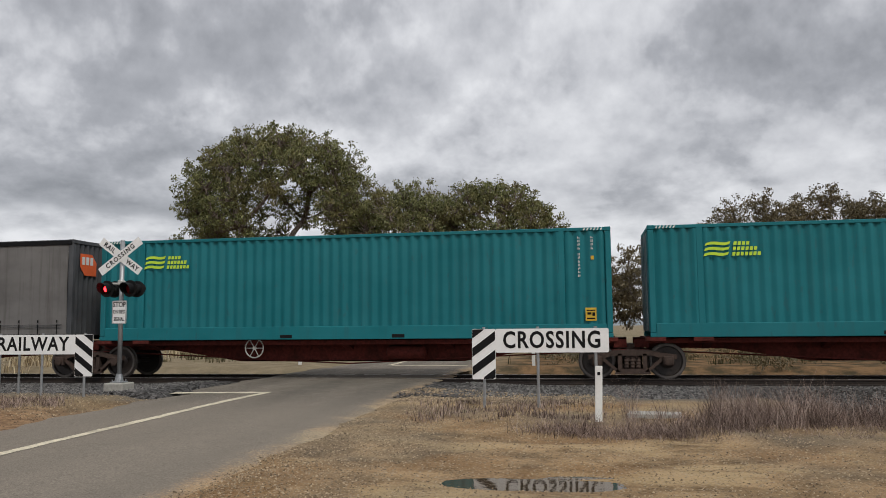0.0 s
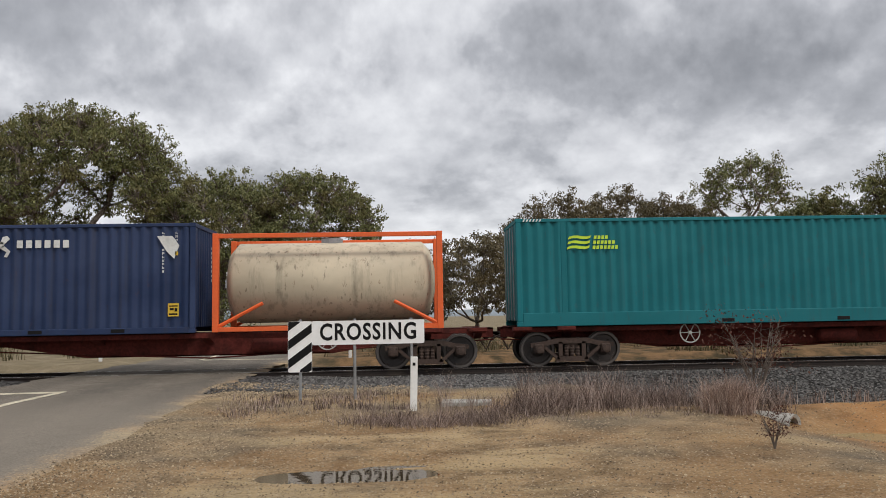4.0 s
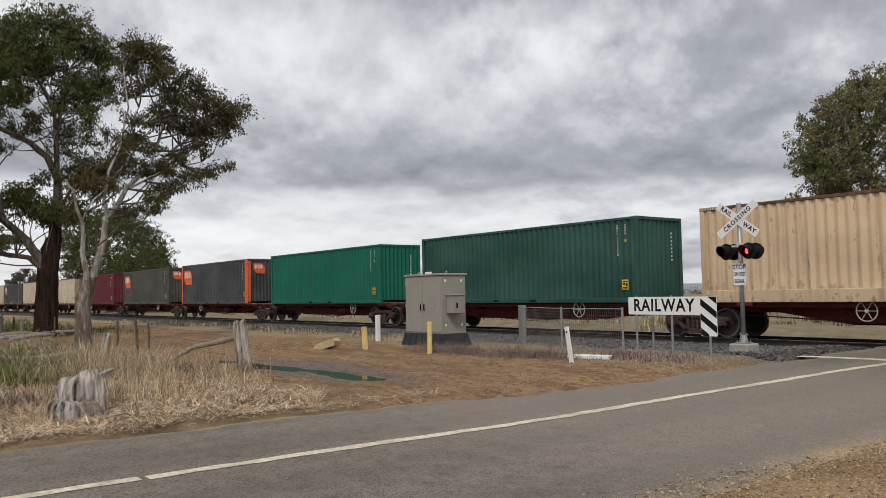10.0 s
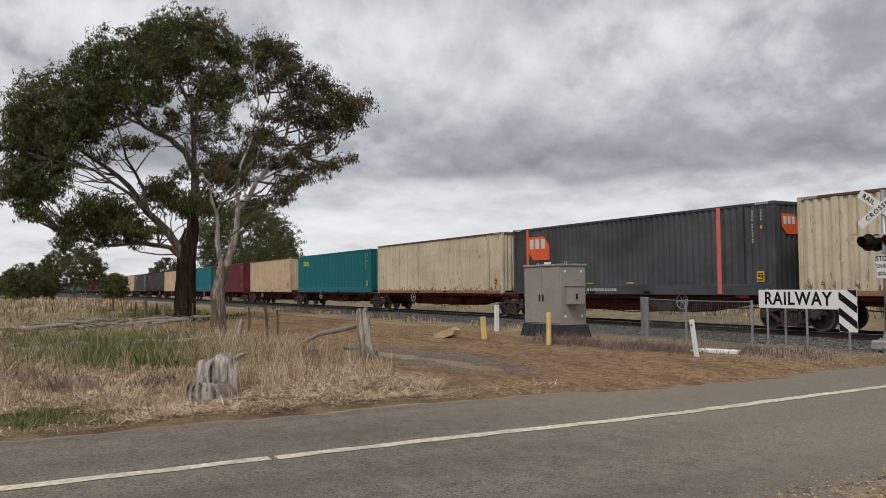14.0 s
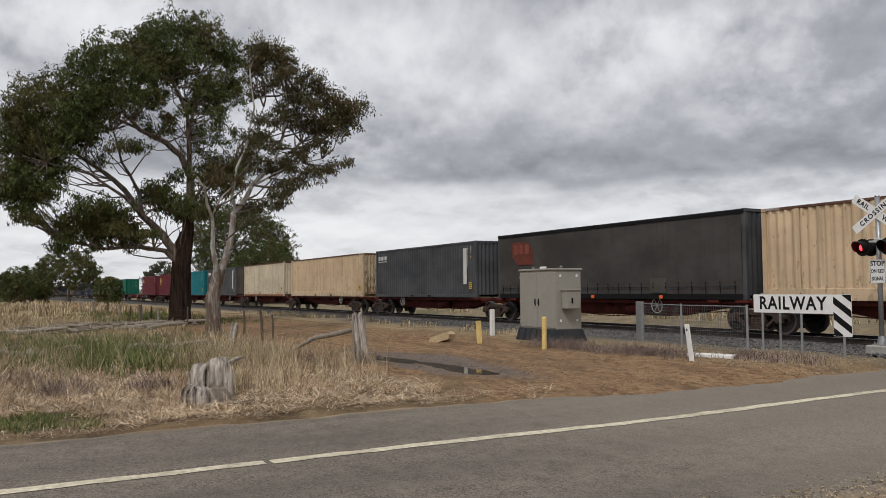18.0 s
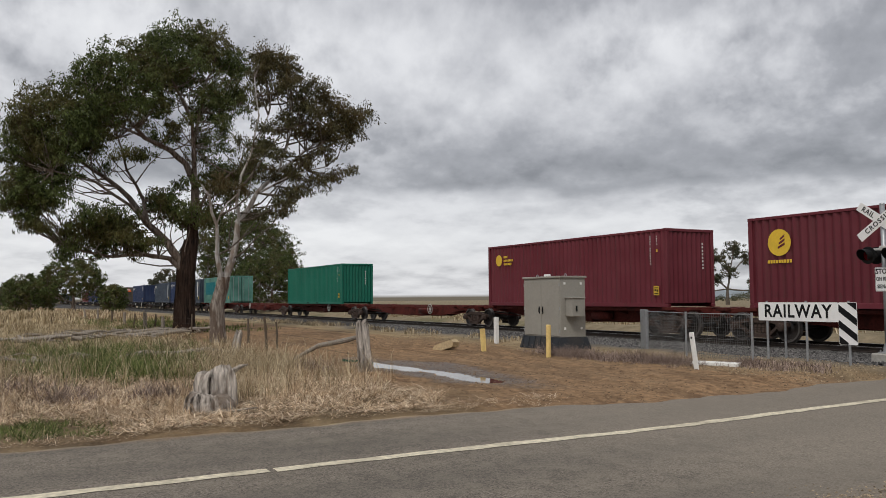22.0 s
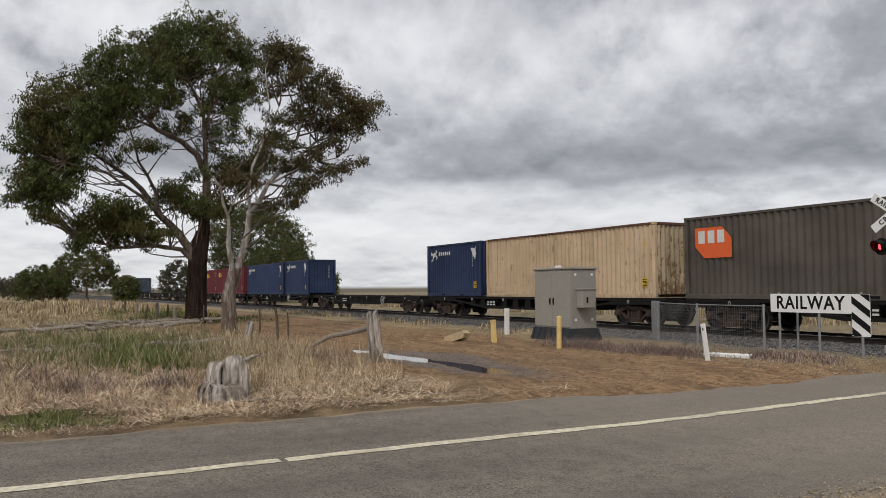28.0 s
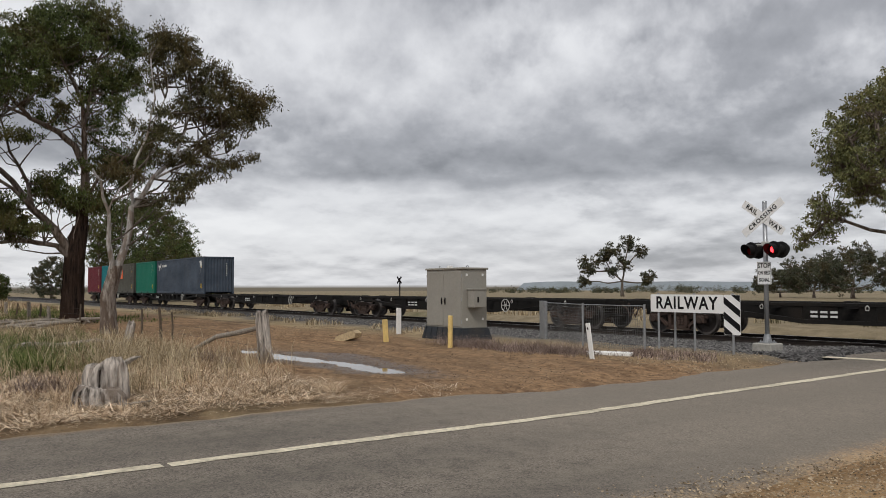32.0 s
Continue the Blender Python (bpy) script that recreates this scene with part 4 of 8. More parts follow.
PAINTS = {
    "teal": paint("teal_container_paint", (0.003, 0.145, 0.168), 0.2, 0.10, 0.18),
    "green": paint("green_container_paint", (0.002, 0.125, 0.080), 0.2, 0.1, 0.3),
    "dark_green": paint("dark_green_container_paint", (0.018, 0.075, 0.06), 0.5, 0.25, 0.5),
    "faded_teal": paint("faded_teal_container_paint", (0.060, 0.175, 0.14), 0.9, 0.2, 0.5),
    "maroon": paint("maroon_container_paint", (0.125, 0.017, 0.026), 0.25, 0.2, 0.35),
    "brick": paint("brick_red_container_paint", (0.23, 0.052, 0.034), 0.6, 0.4, 0.5),
    "tan": paint("cream_tan_container_paint", (0.58, 0.43, 0.275), 0.35, 0.45, 0.45, foot=0.35),
    "pale_tan": paint("dusty_cream_container_paint", (0.58, 0.495, 0.36), 0.35, 0.5, 0.5, foot=0.9),
    "grey": paint("dark_grey_container_paint", (0.052, 0.055, 0.060), 0.6, 0.15, 0.35),
    "blue_grey": paint("blue_grey_container_paint", (0.040, 0.056, 0.080), 0.6, 0.2, 0.4),
    "olive": paint("olive_drab_container_paint", (0.070, 0.068, 0.055), 0.5, 0.15, 0.3),
    "slate": paint("chalky_slate_green_paint", (0.055, 0.070, 0.064), 0.6, 0.2, 0.4),
    "brown": paint("brown_container_paint", (0.080, 0.066, 0.052), 0.5, 0.25, 0.4),
    "navy": paint("navy_container_paint", (0.014, 0.030, 0.085), 0.4, 0.15, 0.35),
    "rusty_teal": paint("rust_stained_teal_end", (0.10, 0.17, 0.13), 0.6, 0.45, 1.0, foot=0.6, tall=5.0),
    "rusty_tan": paint("rust_stained_tan_end", (0.46, 0.36, 0.23), 0.6, 0.9, 1.0, foot=0.8, tall=5.0),
    "curtain": paint("sooty_grey_curtain", (0.15, 0.142, 0.136), 0.5, 0.0, 0.55, 0.75),
    "dark_curtain": paint("sooty_black_curtain", (0.048, 0.043, 0.040), 0.5, 0.0, 0.5, 0.8),
    "teal_curtain": paint("teal_truck_curtain", (0.010, 0.125, 0.115), 0.3, 0.0, 0.35, 0.6),
}
RAIL_RUST = plain("rusty_orange_container_rail", (0.33, 0.165, 0.095), 0.75, vary=0.35, dirty=0.6, dirt=(0.10, 0.045, 0.025))
TOP_RUST = plain("dark_rusty_top_rail", (0.13, 0.07, 0.045), 0.8, vary=0.5, dirty=0.6, dirt=(0.03, 0.02, 0.016))
LOGO_WORN = plain("worn_dull_red_logo_paint", (0.17, 0.040, 0.024), 0.7, vary=0.4, dirty=0.7, dirt=(0.05, 0.04, 0.036))
LOGO_ORANGE = plain("orange_logo_paint", (0.76, 0.135, 0.040), 0.5, vary=0.06, dirty=0.12)
LOGO_PINK = plain("salmon_stripe_paint", (0.68, 0.16, 0.13), 0.5, vary=0.08, dirty=0.2)
LOGO_YELLOW = plain("yellow_logo_paint", (0.76, 0.50, 0.05), 0.5, vary=0.06, dirty=0.15)
LOGO_LIME = plain("lime_logo_paint", (0.52, 0.74, 0.06), 0.5, vary=0.05, dirty=0.1)
LOGO_WHITE = plain("white_logo_paint", (0.66, 0.66, 0.63), 0.55, vary=0.1, dirty=0.25)
LABEL_YELLOW = plain("yellow_warning_label", (0.66, 0.44, 0.05), 0.5, vary=0.1, dirty=0.2)


def flat_shape(points, y, thick=0.006):
    return Geo().prism(points, 1, y - thick, y)


def slab(parent, name, mat, x, z, w, h, y, label="", shear=0.0):
    """A painted patch on the container's near side; x, z is its lower left corner."""
    return part(name, flat_shape([(x, z), (x + w, z), (x + w + shear, z + h), (x + shear, z + h)], y), mat, parent, label)


def disc(parent, name, mat, x, z, r, y, label=""):
    return part(name, flat_shape([(x + r * math.cos(a * 0.2618), z + r * math.sin(a * 0.2618)) for a in range(24)], y), mat, parent, label)


def code_marks(side, x, z_top, y, n=11, label="white upright stencilled marks"):
    """An upright row of stencilled characters, as plain bars."""
    g = Geo()
    z = z_top
    for k in range(n):
        h = 0.062 if k % 4 else 0.05
        g.box(x - 0.012, y, z - h / 2, 0.018, 0.005, h).box(x + 0.02, y, z - h / 2 + 0.01 * (k % 3 - 1), 0.022, 0.005, h * (0.55, 1.0, 0.75)[k % 3])
        z -= h + (0.035 if k != 3 else 0.10)
    return tagged(part("stencilled_marks", g, LOGO_WHITE, side, label), kind="stuff")


def word_bars(box, mat, x, z, sizes, h, gap, y, label):
    """A word as a row of plain upright bars, one for each letter."""
    for w in sizes:
        slab(box, "word_bar", mat, x, z, w, h, y, label, 0.0)
        x += w + gap
    return x


def logo(kind, box, L, H):
    y = -1.223
    if kind == "waves":        # three lime waves and three words as bars
        for k in range(3):
            z = H - 0.58 - 0.135 * k
            x0 = -L / 2 + (1.42 if L > 13 else 0.8) - 0.02 * k
            pts = [(x0 + 0.12 * i, z + 0.026 * math.sin(i * 1.2) + 0.008 * i) for i in range(6)]
            part("wave", flat_shape([(p, q) for p, q in pts] + [(p + 0.03, q + 0.072) for p, q in pts[::-1]], y), LOGO_LIME, box, "lime wave stripe")
            for j in range((4, 6, 7)[k]):
                slab(box, "word_bar", LOGO_LIME, x0 + 0.70 + 0.102 * j, z + 0.005, 0.072, 0.092, y, "lime lettering bar", 0.014)
    elif kind in ("cut", "cut_words", "cut_rust"):  # cut-corner panel
        x0, z1 = -L / 2 + (0.45 if kind == "cut_words" else 1.25 if L > 13 else 0.55), H - 0.42
        w, h = 1.62, 1.06
        pts = [(x0, z1), (x0 + w - 0.4, z1), (x0 + w, z1 - 0.4), (x0 + w, z1 - h), (x0 + 0.4, z1 - h), (x0, z1 - h + 0.4)]
        worn = kind == "cut_rust"
        p = part("logo_panel", flat_shape(pts, y), LOGO_WORN if worn else LOGO_ORANGE, box, "worn dull red panel" if worn else "orange cut-corner panel")
        for k in range(3):
            part("logo_bar", Geo().box(x0 + 0.30 + 0.43 * k, y - 0.009, z1 - 0.33, 0.30, 0.006, 0.44, 0.002), PAINTS["brick"] if worn else LOGO_WHITE, p, "faded lettering bar" if worn else "white lettering bar")
        if kind == "cut_words":
            for k in range(2):
                word_bars(box, LOGO_WHITE, x0 + 1.88, z1 - 0.62 - 0.36 * k, (0.15, 0.16, 0.15, 0.12, 0.16, 0.05 if k == 0 else 0.15, 0.15, 0.12, 0.14), 0.25, 0.105, y, "white lettering bar")
            words = part("size_words", letters("48' 9' 10 MEZZANINE", 0.135), LOGO_WHITE, box, "white size lettering", (x0 + 0.9, y - 0.004, z1 - h - 0.58))
    elif kind == "sun":        # yellow disc with three strokes
        x0, z0, r = -L / 2 + (0.95 if L < 7 else 1.2), H - 0.85, 0.42
        p = disc(box, "logo_disc", LOGO_YELLOW, x0, z0, r, y, "yellow disc")
        for k in range(3):
            part("logo_stroke", flat_shape([(x0 - 0.05 + 0.04 * k, z0 - 0.2 + 0.13 * k), (x0 + 0.2, z0 - 0.08 + 0.13 * k), (x0 + 0.2, z0 - 0.01 + 0.13 * k), (x0 - 0.05 + 0.04 * k, z0 - 0.13 + 0.13 * k)], y - 0.008), PAINTS["maroon"], p)
        word_bars(box, LOGO_YELLOW, x0 - 0.44, z0 - 0.64, (0.075,) * 9, 0.10, 0.025, y, "yellow lettering bar")
    elif kind == "small_sun":  # smaller disc with words beside it
        x0, z0 = -L / 2 + 1.0, H - 0.72
        disc(box, "logo_disc", LOGO_YELLOW, x0, z0, 0.27, y, "yellow disc")
        for k in range(3):
            word_bars(box, LOGO_YELLOW, x0 + 0.42, z0 + 0.10 - 0.17 * k, (0.085,) * (3, 7, 6)[k], 0.10, 0.03, y, "yellow lettering bar")
    elif kind == "rider":      # pale prancing shape and a word
        x0, z0 = -L / 2 + 0.5, H - 0.62
        shapes = (((0.22, -0.02), (0.5, -0.06), (0.66, 0.04), (0.64, 0.16), (0.44, 0.2), (0.24, 0.12)),
                  ((0.55, 0.12), (0.66, 0.10), (0.80, 0.24), (0.74, 0.32), (0.62, 0.30)),
                  ((0.24, 0.10), (0.10, 0.24), (0.0, 0.14), (0.05, -0.02), (0.10, 0.08), (0.2, 0.02)),
                  ((0.28, -0.02), (0.20, -0.22), (0.05, -0.26), (0.1, -0.31), (0.26, -0.28), (0.38, -0.04)),
                  ((0.56, 0.0), (0.72, -0.10), (0.66, -0.22), (0.74, -0.24), (0.82, -0.08), (0.64, 0.08)))
        for pts in shapes:
            part("logo_shape", flat_shape([(x0 + p, z0 + q) for p, q in pts], y), LOGO_WHITE, box, "white emblem")
        for k in range(6):
            slab(box, "word_bar", LOGO_WHITE, x0 + 0.98 + 0.235 * k, z0 - 0.0, 0.15, 0.2, y, "white lettering bar")
        part("logo_shape", flat_shape([(L / 2 - 1.0, H - 0.35), (L / 2 - 0.6, H - 0.35), (L / 2 - 0.42, H - 0.6), (L / 2 - 0.55, H - 0.95), (L / 2 - 0.75, H - 0.75)], y), LOGO_WHITE, box, "white emblem")
    elif kind == "gate":       # two short words
        word_bars(box, LOGO_WHITE, -L / 2 + 0.42, H - 0.62, (0.05, 0.15, 0.15, 0.13, 0.13, 0.15, 0.06), 0.24, 0.07, y, "white lettering bar")
        slab(box, "word_bar", LOGO_WHITE, -L / 2 + 0.42, H - 0.74, 1.25, 0.045, y, "white lettering bar")
        slab(box, "pale_panel", LOGO_WHITE, L / 2 - 1.25, H - 2.2, 0.34, 1.85, y, "tall white panel")
    elif kind == "pale_panel":
        slab(box, "pale_panel", LOGO_WHITE, -L / 2 + 0.95, 0.5, 0.30, 1.95, y, "tall white panel")
        part("logo_shape", flat_shape([(L / 2 - 1.5, H - 0.25), (L / 2 - 1.05, H - 0.2), (L / 2 - 0.98, H - 0.45), (L / 2 - 1.1, H - 0.8), (L / 2 - 1.35, H - 0.55)], y), LOGO_WHITE, box, "white emblem")
    elif kind == "big_words":  # large cream letters as slanted bars
        for k, w in enumerate((0.95, 1.0, 0.42, 0.5)):
            slab(box, "word_bar", LOGO_WHITE, -L / 2 + 0.6 + (0, 1.05, 2.2, 2.75)[k], H - 1.25, w * 0.8, 0.78, y, "cream slanted lettering bar", 0.14)
        pts = [(-L / 2 + 0.3, 0.72)] + [(-L / 2 + 0.3 + i * L * 0.09, 0.72 + 0.0045 * i ** 2.4) for i in range(1, 11)]
        part("swoosh", flat_shape(pts + [(p, q + 0.05) for p, q in pts[::-1]], y), LOGO_ORANGE, box, "thin orange curved stripe")
    elif kind == "figure":     # yellow shape with a white plate
        x0 = -L / 2 + 5.1
        part("logo_shape", flat_shape([(x0, 1.1), (x0 + 0.5, 1.15), (x0 + 0.75, 1.5), (x0 + 0.62, 1.95), (x0 + 0.3, 2.1), (x0 + 0.05, 1.8)], y), LOGO_YELLOW, box, "yellow emblem")
        slab(box, "word_bar", LOGO_WHITE, x0 - 0.05, 0.9, 0.8, 0.2, y, "white lettering bar")
    elif kind == "scrawl":     # yellow disc and white sprayed strokes
        x0, z0 = -L / 2 + 1.05, H - 0.62
        disc(box, "logo_disc", LOGO_YELLOW, x0, z0, 0.36, y, "yellow disc")
        slab(box, "word_bar", LOGO_YELLOW, x0 - 0.4, z0 - 0.56, 0.8, 0.10, y, "yellow lettering bar")
        # a tall upright hook, a zigzag, a stroke, an open bow and two trailing loops
        strokes = (((0.0, 0.95), (0.02, 0.35), (0.18, 0.12), (0.36, 0.3), (0.42, 0.92)),
                   ((0.56, 0.1), (0.60, 0.8), (0.86, 0.15), (0.92, 0.86)),
                   ((1.08, 0.82), (1.06, 0.12)),
                   ((1.60, 0.72), (1.42, 0.86), (1.24, 0.62), (1.26, 0.25), (1.48, 0.08), (1.72, 0.2)),
                   ((1.84, 0.0), (1.92, 0.74), (2.3, 0.8), (2.12, 0.44), (1.9, 0.42)),
                   ((2.3, 0.3), (2.5, 0.1), (2.62, 0.5), (2.4, 0.42), (2.8, 0.02)))
        g = Geo()
        for line in strokes:
            g.tube([(-L / 2 + 0.62 + p, y, 0.62 + q) for p, q in line], 0.028, 6)
        part("sprayed_strokes", g, LOGO_WHITE, box, "white sprayed graffiti strokes")


def container(u, colour, L=12.19, H=2.896, mark="", stripes=None, curtain=False, door_ahead=False, label="", end=""):
    """A shipping container with its centre at u along the train."""
    words = {6.06: "short", 12.19: "long", 14.63: "extra-long"}[L]
    box = thing("shipping_container", Matrix.Identity(4), label, "container", "containers on the train")
    TRAIN.append((box, u, DECK))
    mat = PAINTS[colour]
    W, rail = 2.438, 0.16
    big = L > 13
    skirt = 0.36 if big and not curtain and colour != "pale_tan" else rail
    frame_mat = PAINTS["grey"] if curtain and colour != "teal_curtain" else mat
    # bottom rails with fork pockets
    def base():
        g = Geo()
        for s in (-1, 1):
            g.box(0, s * (W / 2 - 0.05), skirt / 2, L - 0.32, 0.10, skirt, 0.012)
        for k in range(int(L / 1.2)):
            g.box(-L / 2 + 0.6 + k * 1.2, 0, 0.09, 0.08, W - 0.22, 0.10)
        g.box(0, 0, 0.155, L - 0.3, W - 0.2, 0.02)
        return g.mesh("base_frame")
    part("base_frame", cached(("base", L, skirt), base), RAIL_RUST if colour == "pale_tan" else frame_mat, box)
    for s in ((-1.05, 1.05) if not big else (-1.6, 1.6)):
        part("fork_pocket", cached("pocket", lambda: Geo().box(0, 0, 0, 0.36, 0.03, 0.10, 0.01).mesh("fork_pocket")), SIGN_BLACK, box, "dark fork pocket", (s, -W / 2 + 0.008, 0.085))
    # corner posts and castings
    post = cached(("post", H), lambda: Geo().box(0, 0, H / 2, 0.155, 0.155, H - 0.24, 0.02).mesh("corner_post"))
    cast = cached("casting", lambda: Geo().box(0, 0, 0, 0.178, 0.162, 0.118, 0.014).mesh("corner_casting"))
    for sx in (-1, 1):
        for sy in (-1, 1):
            part("corner_post", post, frame_mat, box, "", (sx * (L / 2 - 0.082), sy * (W / 2 - 0.079), 0))
            for z in (0.06, H - 0.06):
                part("corner_casting", cast, frame_mat, box, "", (sx * (L / 2 - 0.09), sy * (W / 2 - 0.082), z))
    top = cached(("top", L, H), lambda: Geo().box(0, -(W / 2 - 0.035), H - 0.055, L - 0.34, 0.07, 0.09, 0.01).box(0, W / 2 - 0.035, H - 0.055, L - 0.34, 0.07, 0.09, 0.01).box(-L / 2 + 0.05, 0, H - 0.06, 0.08, W - 0.3, 0.11, 0.01).box(L / 2 - 0.05, 0, H - 0.06, 0.08, W - 0.3, 0.11, 0.01).mesh("top_frame"))
    part("top_frame", top, TOP_RUST if "tan" in colour else frame_mat, box)
    def roof():
        n = max(4, int(L / 0.42))
        g = Geo()
        g.box(0, 0, H - 0.03, L - 0.3, W - 0.12, 0.025)
        for k in range(n):
            g.box(-L / 2 + (k + 0.5) * L / n, 0, H - 0.012, 0.16, W - 0.3, 0.018)
        return g.mesh("roof")
    part("roof", cached(("roof", L, H), roof), SIGN_BLACK if curtain else frame_mat, box)
    body_h = H - skirt - 0.10
    if curtain:
        # a taut curtain with slight billows, a dark valance, buckles and straps
        def cloth(side):
            n, rows = int(L / 0.3), 8
            verts = []
            for r in range(rows + 1):
                for k in range(n + 1):
                    x = -L / 2 + 0.16 + (L - 0.32) * k / n
                    z = 0.20 + (H - 0.32) * r / rows
                    b = 0.012 * math.sin(k * 0.55) * math.sin(math.pi * r / rows) + 0.008 * math.sin(k * 1.9 + r)
                    verts.append((x, side * (W / 2 - 0.012 + b), z))
            fs = [(r * (n + 1) + k, r * (n + 1) + k + 1, (r + 1) * (n + 1) + k + 1, (r + 1) * (n + 1) + k) for r in range(rows) for k in range(n)]
            return array_mesh("curtain", np.array(verts), np.array(fs), True)
        for s in (-1, 1):
            part("curtain", cached(("cloth", L, H, s), lambda: cloth(s)), mat, box, "sooty fabric curtain" if colour != "teal_curtain" else "teal fabric curtain")
        part("valance", Geo().box(0, -W / 2 - 0.006, H - 0.10, L - 0.1, 0.02, 0.13, 0.006), SIGN_BLACK, box, "black roof valance")
        part("side_rave", Geo().box(0, -W / 2 + 0.01, 0.10, L - 0.3, 0.05, 0.20, 0.01), SIGN_BLACK, box, "dark lower rail")
        buckle = cached("buckle", lambda: Geo().box(0, 0, 0, 0.05, 0.02, 0.10, 0.008).box(0, 0, 0.14, 0.045, 0.02, 0.08, 0.008).box(0, 0.004, -0.16, 0.03, 0.01, 0.22).mesh("buckle"))
        for z in (0.40, 0.47):
            part("strap", cached(("strap", L, z), lambda: Geo().tube([(-L / 2 + 0.3 + k * (L - 0.6) / 40, -W / 2 - 0.012, z + 0.012 * math.sin(k * 2.3 + z * 50)) for k in range(41)], 0.008, 4, False).mesh("strap")), PAINTS["grey"], box, "grey lashing strap")
        for x in (-L * 0.21, L * 0.23):
            part("patch", Geo().box(x, -W / 2 - 0.018, 0.50, 0.85, 0.012, 0.55, 0.004), PAINTS["olive"], box, "sewn grey curtain patch")
        for x in (-L * 0.18, -L * 0.02, L * 0.24):
            part("reflector", Geo().box(x, -W / 2 - 0.03, 0.09, 0.18, 0.012, 0.13, 0.003), LOGO_ORANGE, box, "small orange reflector plate")
        n = int(L / 0.62)
        for k in range(n):
            part("buckle", buckle, BLACK, box, "black strap buckle", (-L / 2 + 0.45 + k * (L - 0.9) / (n - 1), -W / 2 - 0.022, 0.44))
    else:
        inset = 0.17
        for s in (-1, 1):
            panel = cached(("side", L, H, skirt, s), lambda: corrugated(L - 0.32, body_h + 0.02, s))
            sp = part("side_panel", panel, mat, box, "", (0, s * (W / 2 - 0.012), skirt - 0.01))
        if big:
            for x in (-6.02, 6.02):
                part("stacking_post", cached(("inner_post", H), lambda: Geo().box(0, 0, H / 2, 0.16, 0.05, H - 0.14, 0.012).mesh("stacking_post")), mat, box, "", (x, -W / 2 + 0.028, 0))
    # ends: doors with lock rods on one, pressed sheet on the other
    for s in (-1, 1):
        doors = (s == 1) == door_ahead
        turn = pose(s * (L / 2 - 0.03), 0, 0.15, 0, 0, 90 * s)
        if doors:
            for k in (-1, 1):
                d = part("door", cached(("door", H), lambda: Geo().box(0, 0, (H - 0.27) / 2, 1.05, 0.04, H - 0.29, 0.01).mesh("door")), frame_mat, box, "", turn @ Matrix.Translation((k * 0.55, 0, 0)))
                for rx in (-0.3, 0.22):
                    part("lock_rod", cached(("rod", H), lambda: Geo().tube([(0, 0, 0.0), (0, 0, H - 0.3)], 0.018, 6).mesh("lock_rod")), GALV, d, "steel lock rod", (rx, -0.045, 0))
        else:
            part("end_panel", cached(("end", H), lambda: corrugated(2.13, H - 0.27, -1, 0.25)), PAINTS[end] if end and s == 1 else frame_mat, box, "rust-streaked end wall" if end and s == 1 else "", turn)
        if s == 1 and not curtain:
            g = Geo()
            for k in range(8):
                g.box(0.62, -0.012, 2.2 - 0.13 * k, 0.07, 0.006, 0.07)
            tagged(part("stencilling", g, LOGO_WHITE, box, "", turn), "white stencilled marks", kind="stuff")
    if colour == "faded_teal":
        p = (L - 0.32) / round((L - 0.32) / 0.278)
        for k0, k1, z0, z1 in ((2, 18, 0.95, 2.35), (18, 39, 1.0, 2.05)):
            part("overpaint", corrugated((k1 - k0) * p, z1 - z0, -1, p), PAINTS["teal"], box, "darker overpainted patch", (-(L - 0.32) / 2 + (k0 + k1) / 2 * p, -(W / 2 - 0.012) - 0.005, z0))
    if mark:
        logo(mark, box, L, H)
    if stripes:
        for x in stripes:
            slab(box, "stripe", LOGO_PINK if big and H > 2.95 and x > -6.15 or x == -6.3 else LOGO_ORANGE, x, 0.05, 0.18 if big else (0.22 if x < 0 else 0.46), H - 0.1, -1.225, "upright salmon stripe")
    if stripes and not big:
        for x in (-1.13, 1.13):
            part("stripe", Geo().box(x, -0.02, 1.3, 0.17, 0.012, 2.6, 0.003), LOGO_ORANGE, box, "upright orange stripe", pose(L / 2 - 0.0, 0, 0.15, 0, 0, 90))
    if stripes and colour == "grey" and big:
        part("load_words", letters("48' 9'10 VERTICAL LOAD BAR", 0.105, 0.004, 0.95), LOGO_WHITE, box, "small white capitals on the lower rail", (-1.0, -1.226, 0.18))
        for x in (-1.9, 0.5):
            slab(box, "rail_label", LABEL_YELLOW, x, 0.42, 0.42, 0.05, -1.226, "narrow yellow label")
    if not curtain:
        code_marks(box, L / 2 - 0.84, H - 0.25, -1.223)
        code_marks(box, L / 2 - 0.50, H - 0.25, -1.223, 4, "small white size marks")
        slab(box, "size_label", LABEL_YELLOW, L / 2 - 0.53, H - 0.86, 0.08, 0.10, -1.223, "small yellow label")
        lab = slab(box, "warning_label", LABEL_YELLOW, L / 2 - 0.70, 0.44, 0.28, 0.34, -1.223, "yellow warning label")
        part("label_print", cached(("lm", L), lambda: Geo().box(L / 2 - 0.56, -1.232, 0.71, 0.22, 0.004, 0.03).box(L / 2 - 0.60, -1.232, 0.63, 0.10, 0.004, 0.06).box(L / 2 - 0.49, -1.232, 0.61, 0.07, 0.004, 0.09).box(L / 2 - 0.56, -1.232, 0.50, 0.21, 0.004, 0.04).mesh("label_marks")), SIGN_BLACK, lab)
        # slanting caution bars on the top rail at both ends
        for x in (-L / 2 + 0.2, L / 2 - 0.72) if big else ():
            for k in range(6):
                slab(box, "caution_bar", LOGO_WHITE, x + 0.088 * k, H - 0.088, 0.04, 0.068, -1.221, "pale slanting caution bar", 0.035)
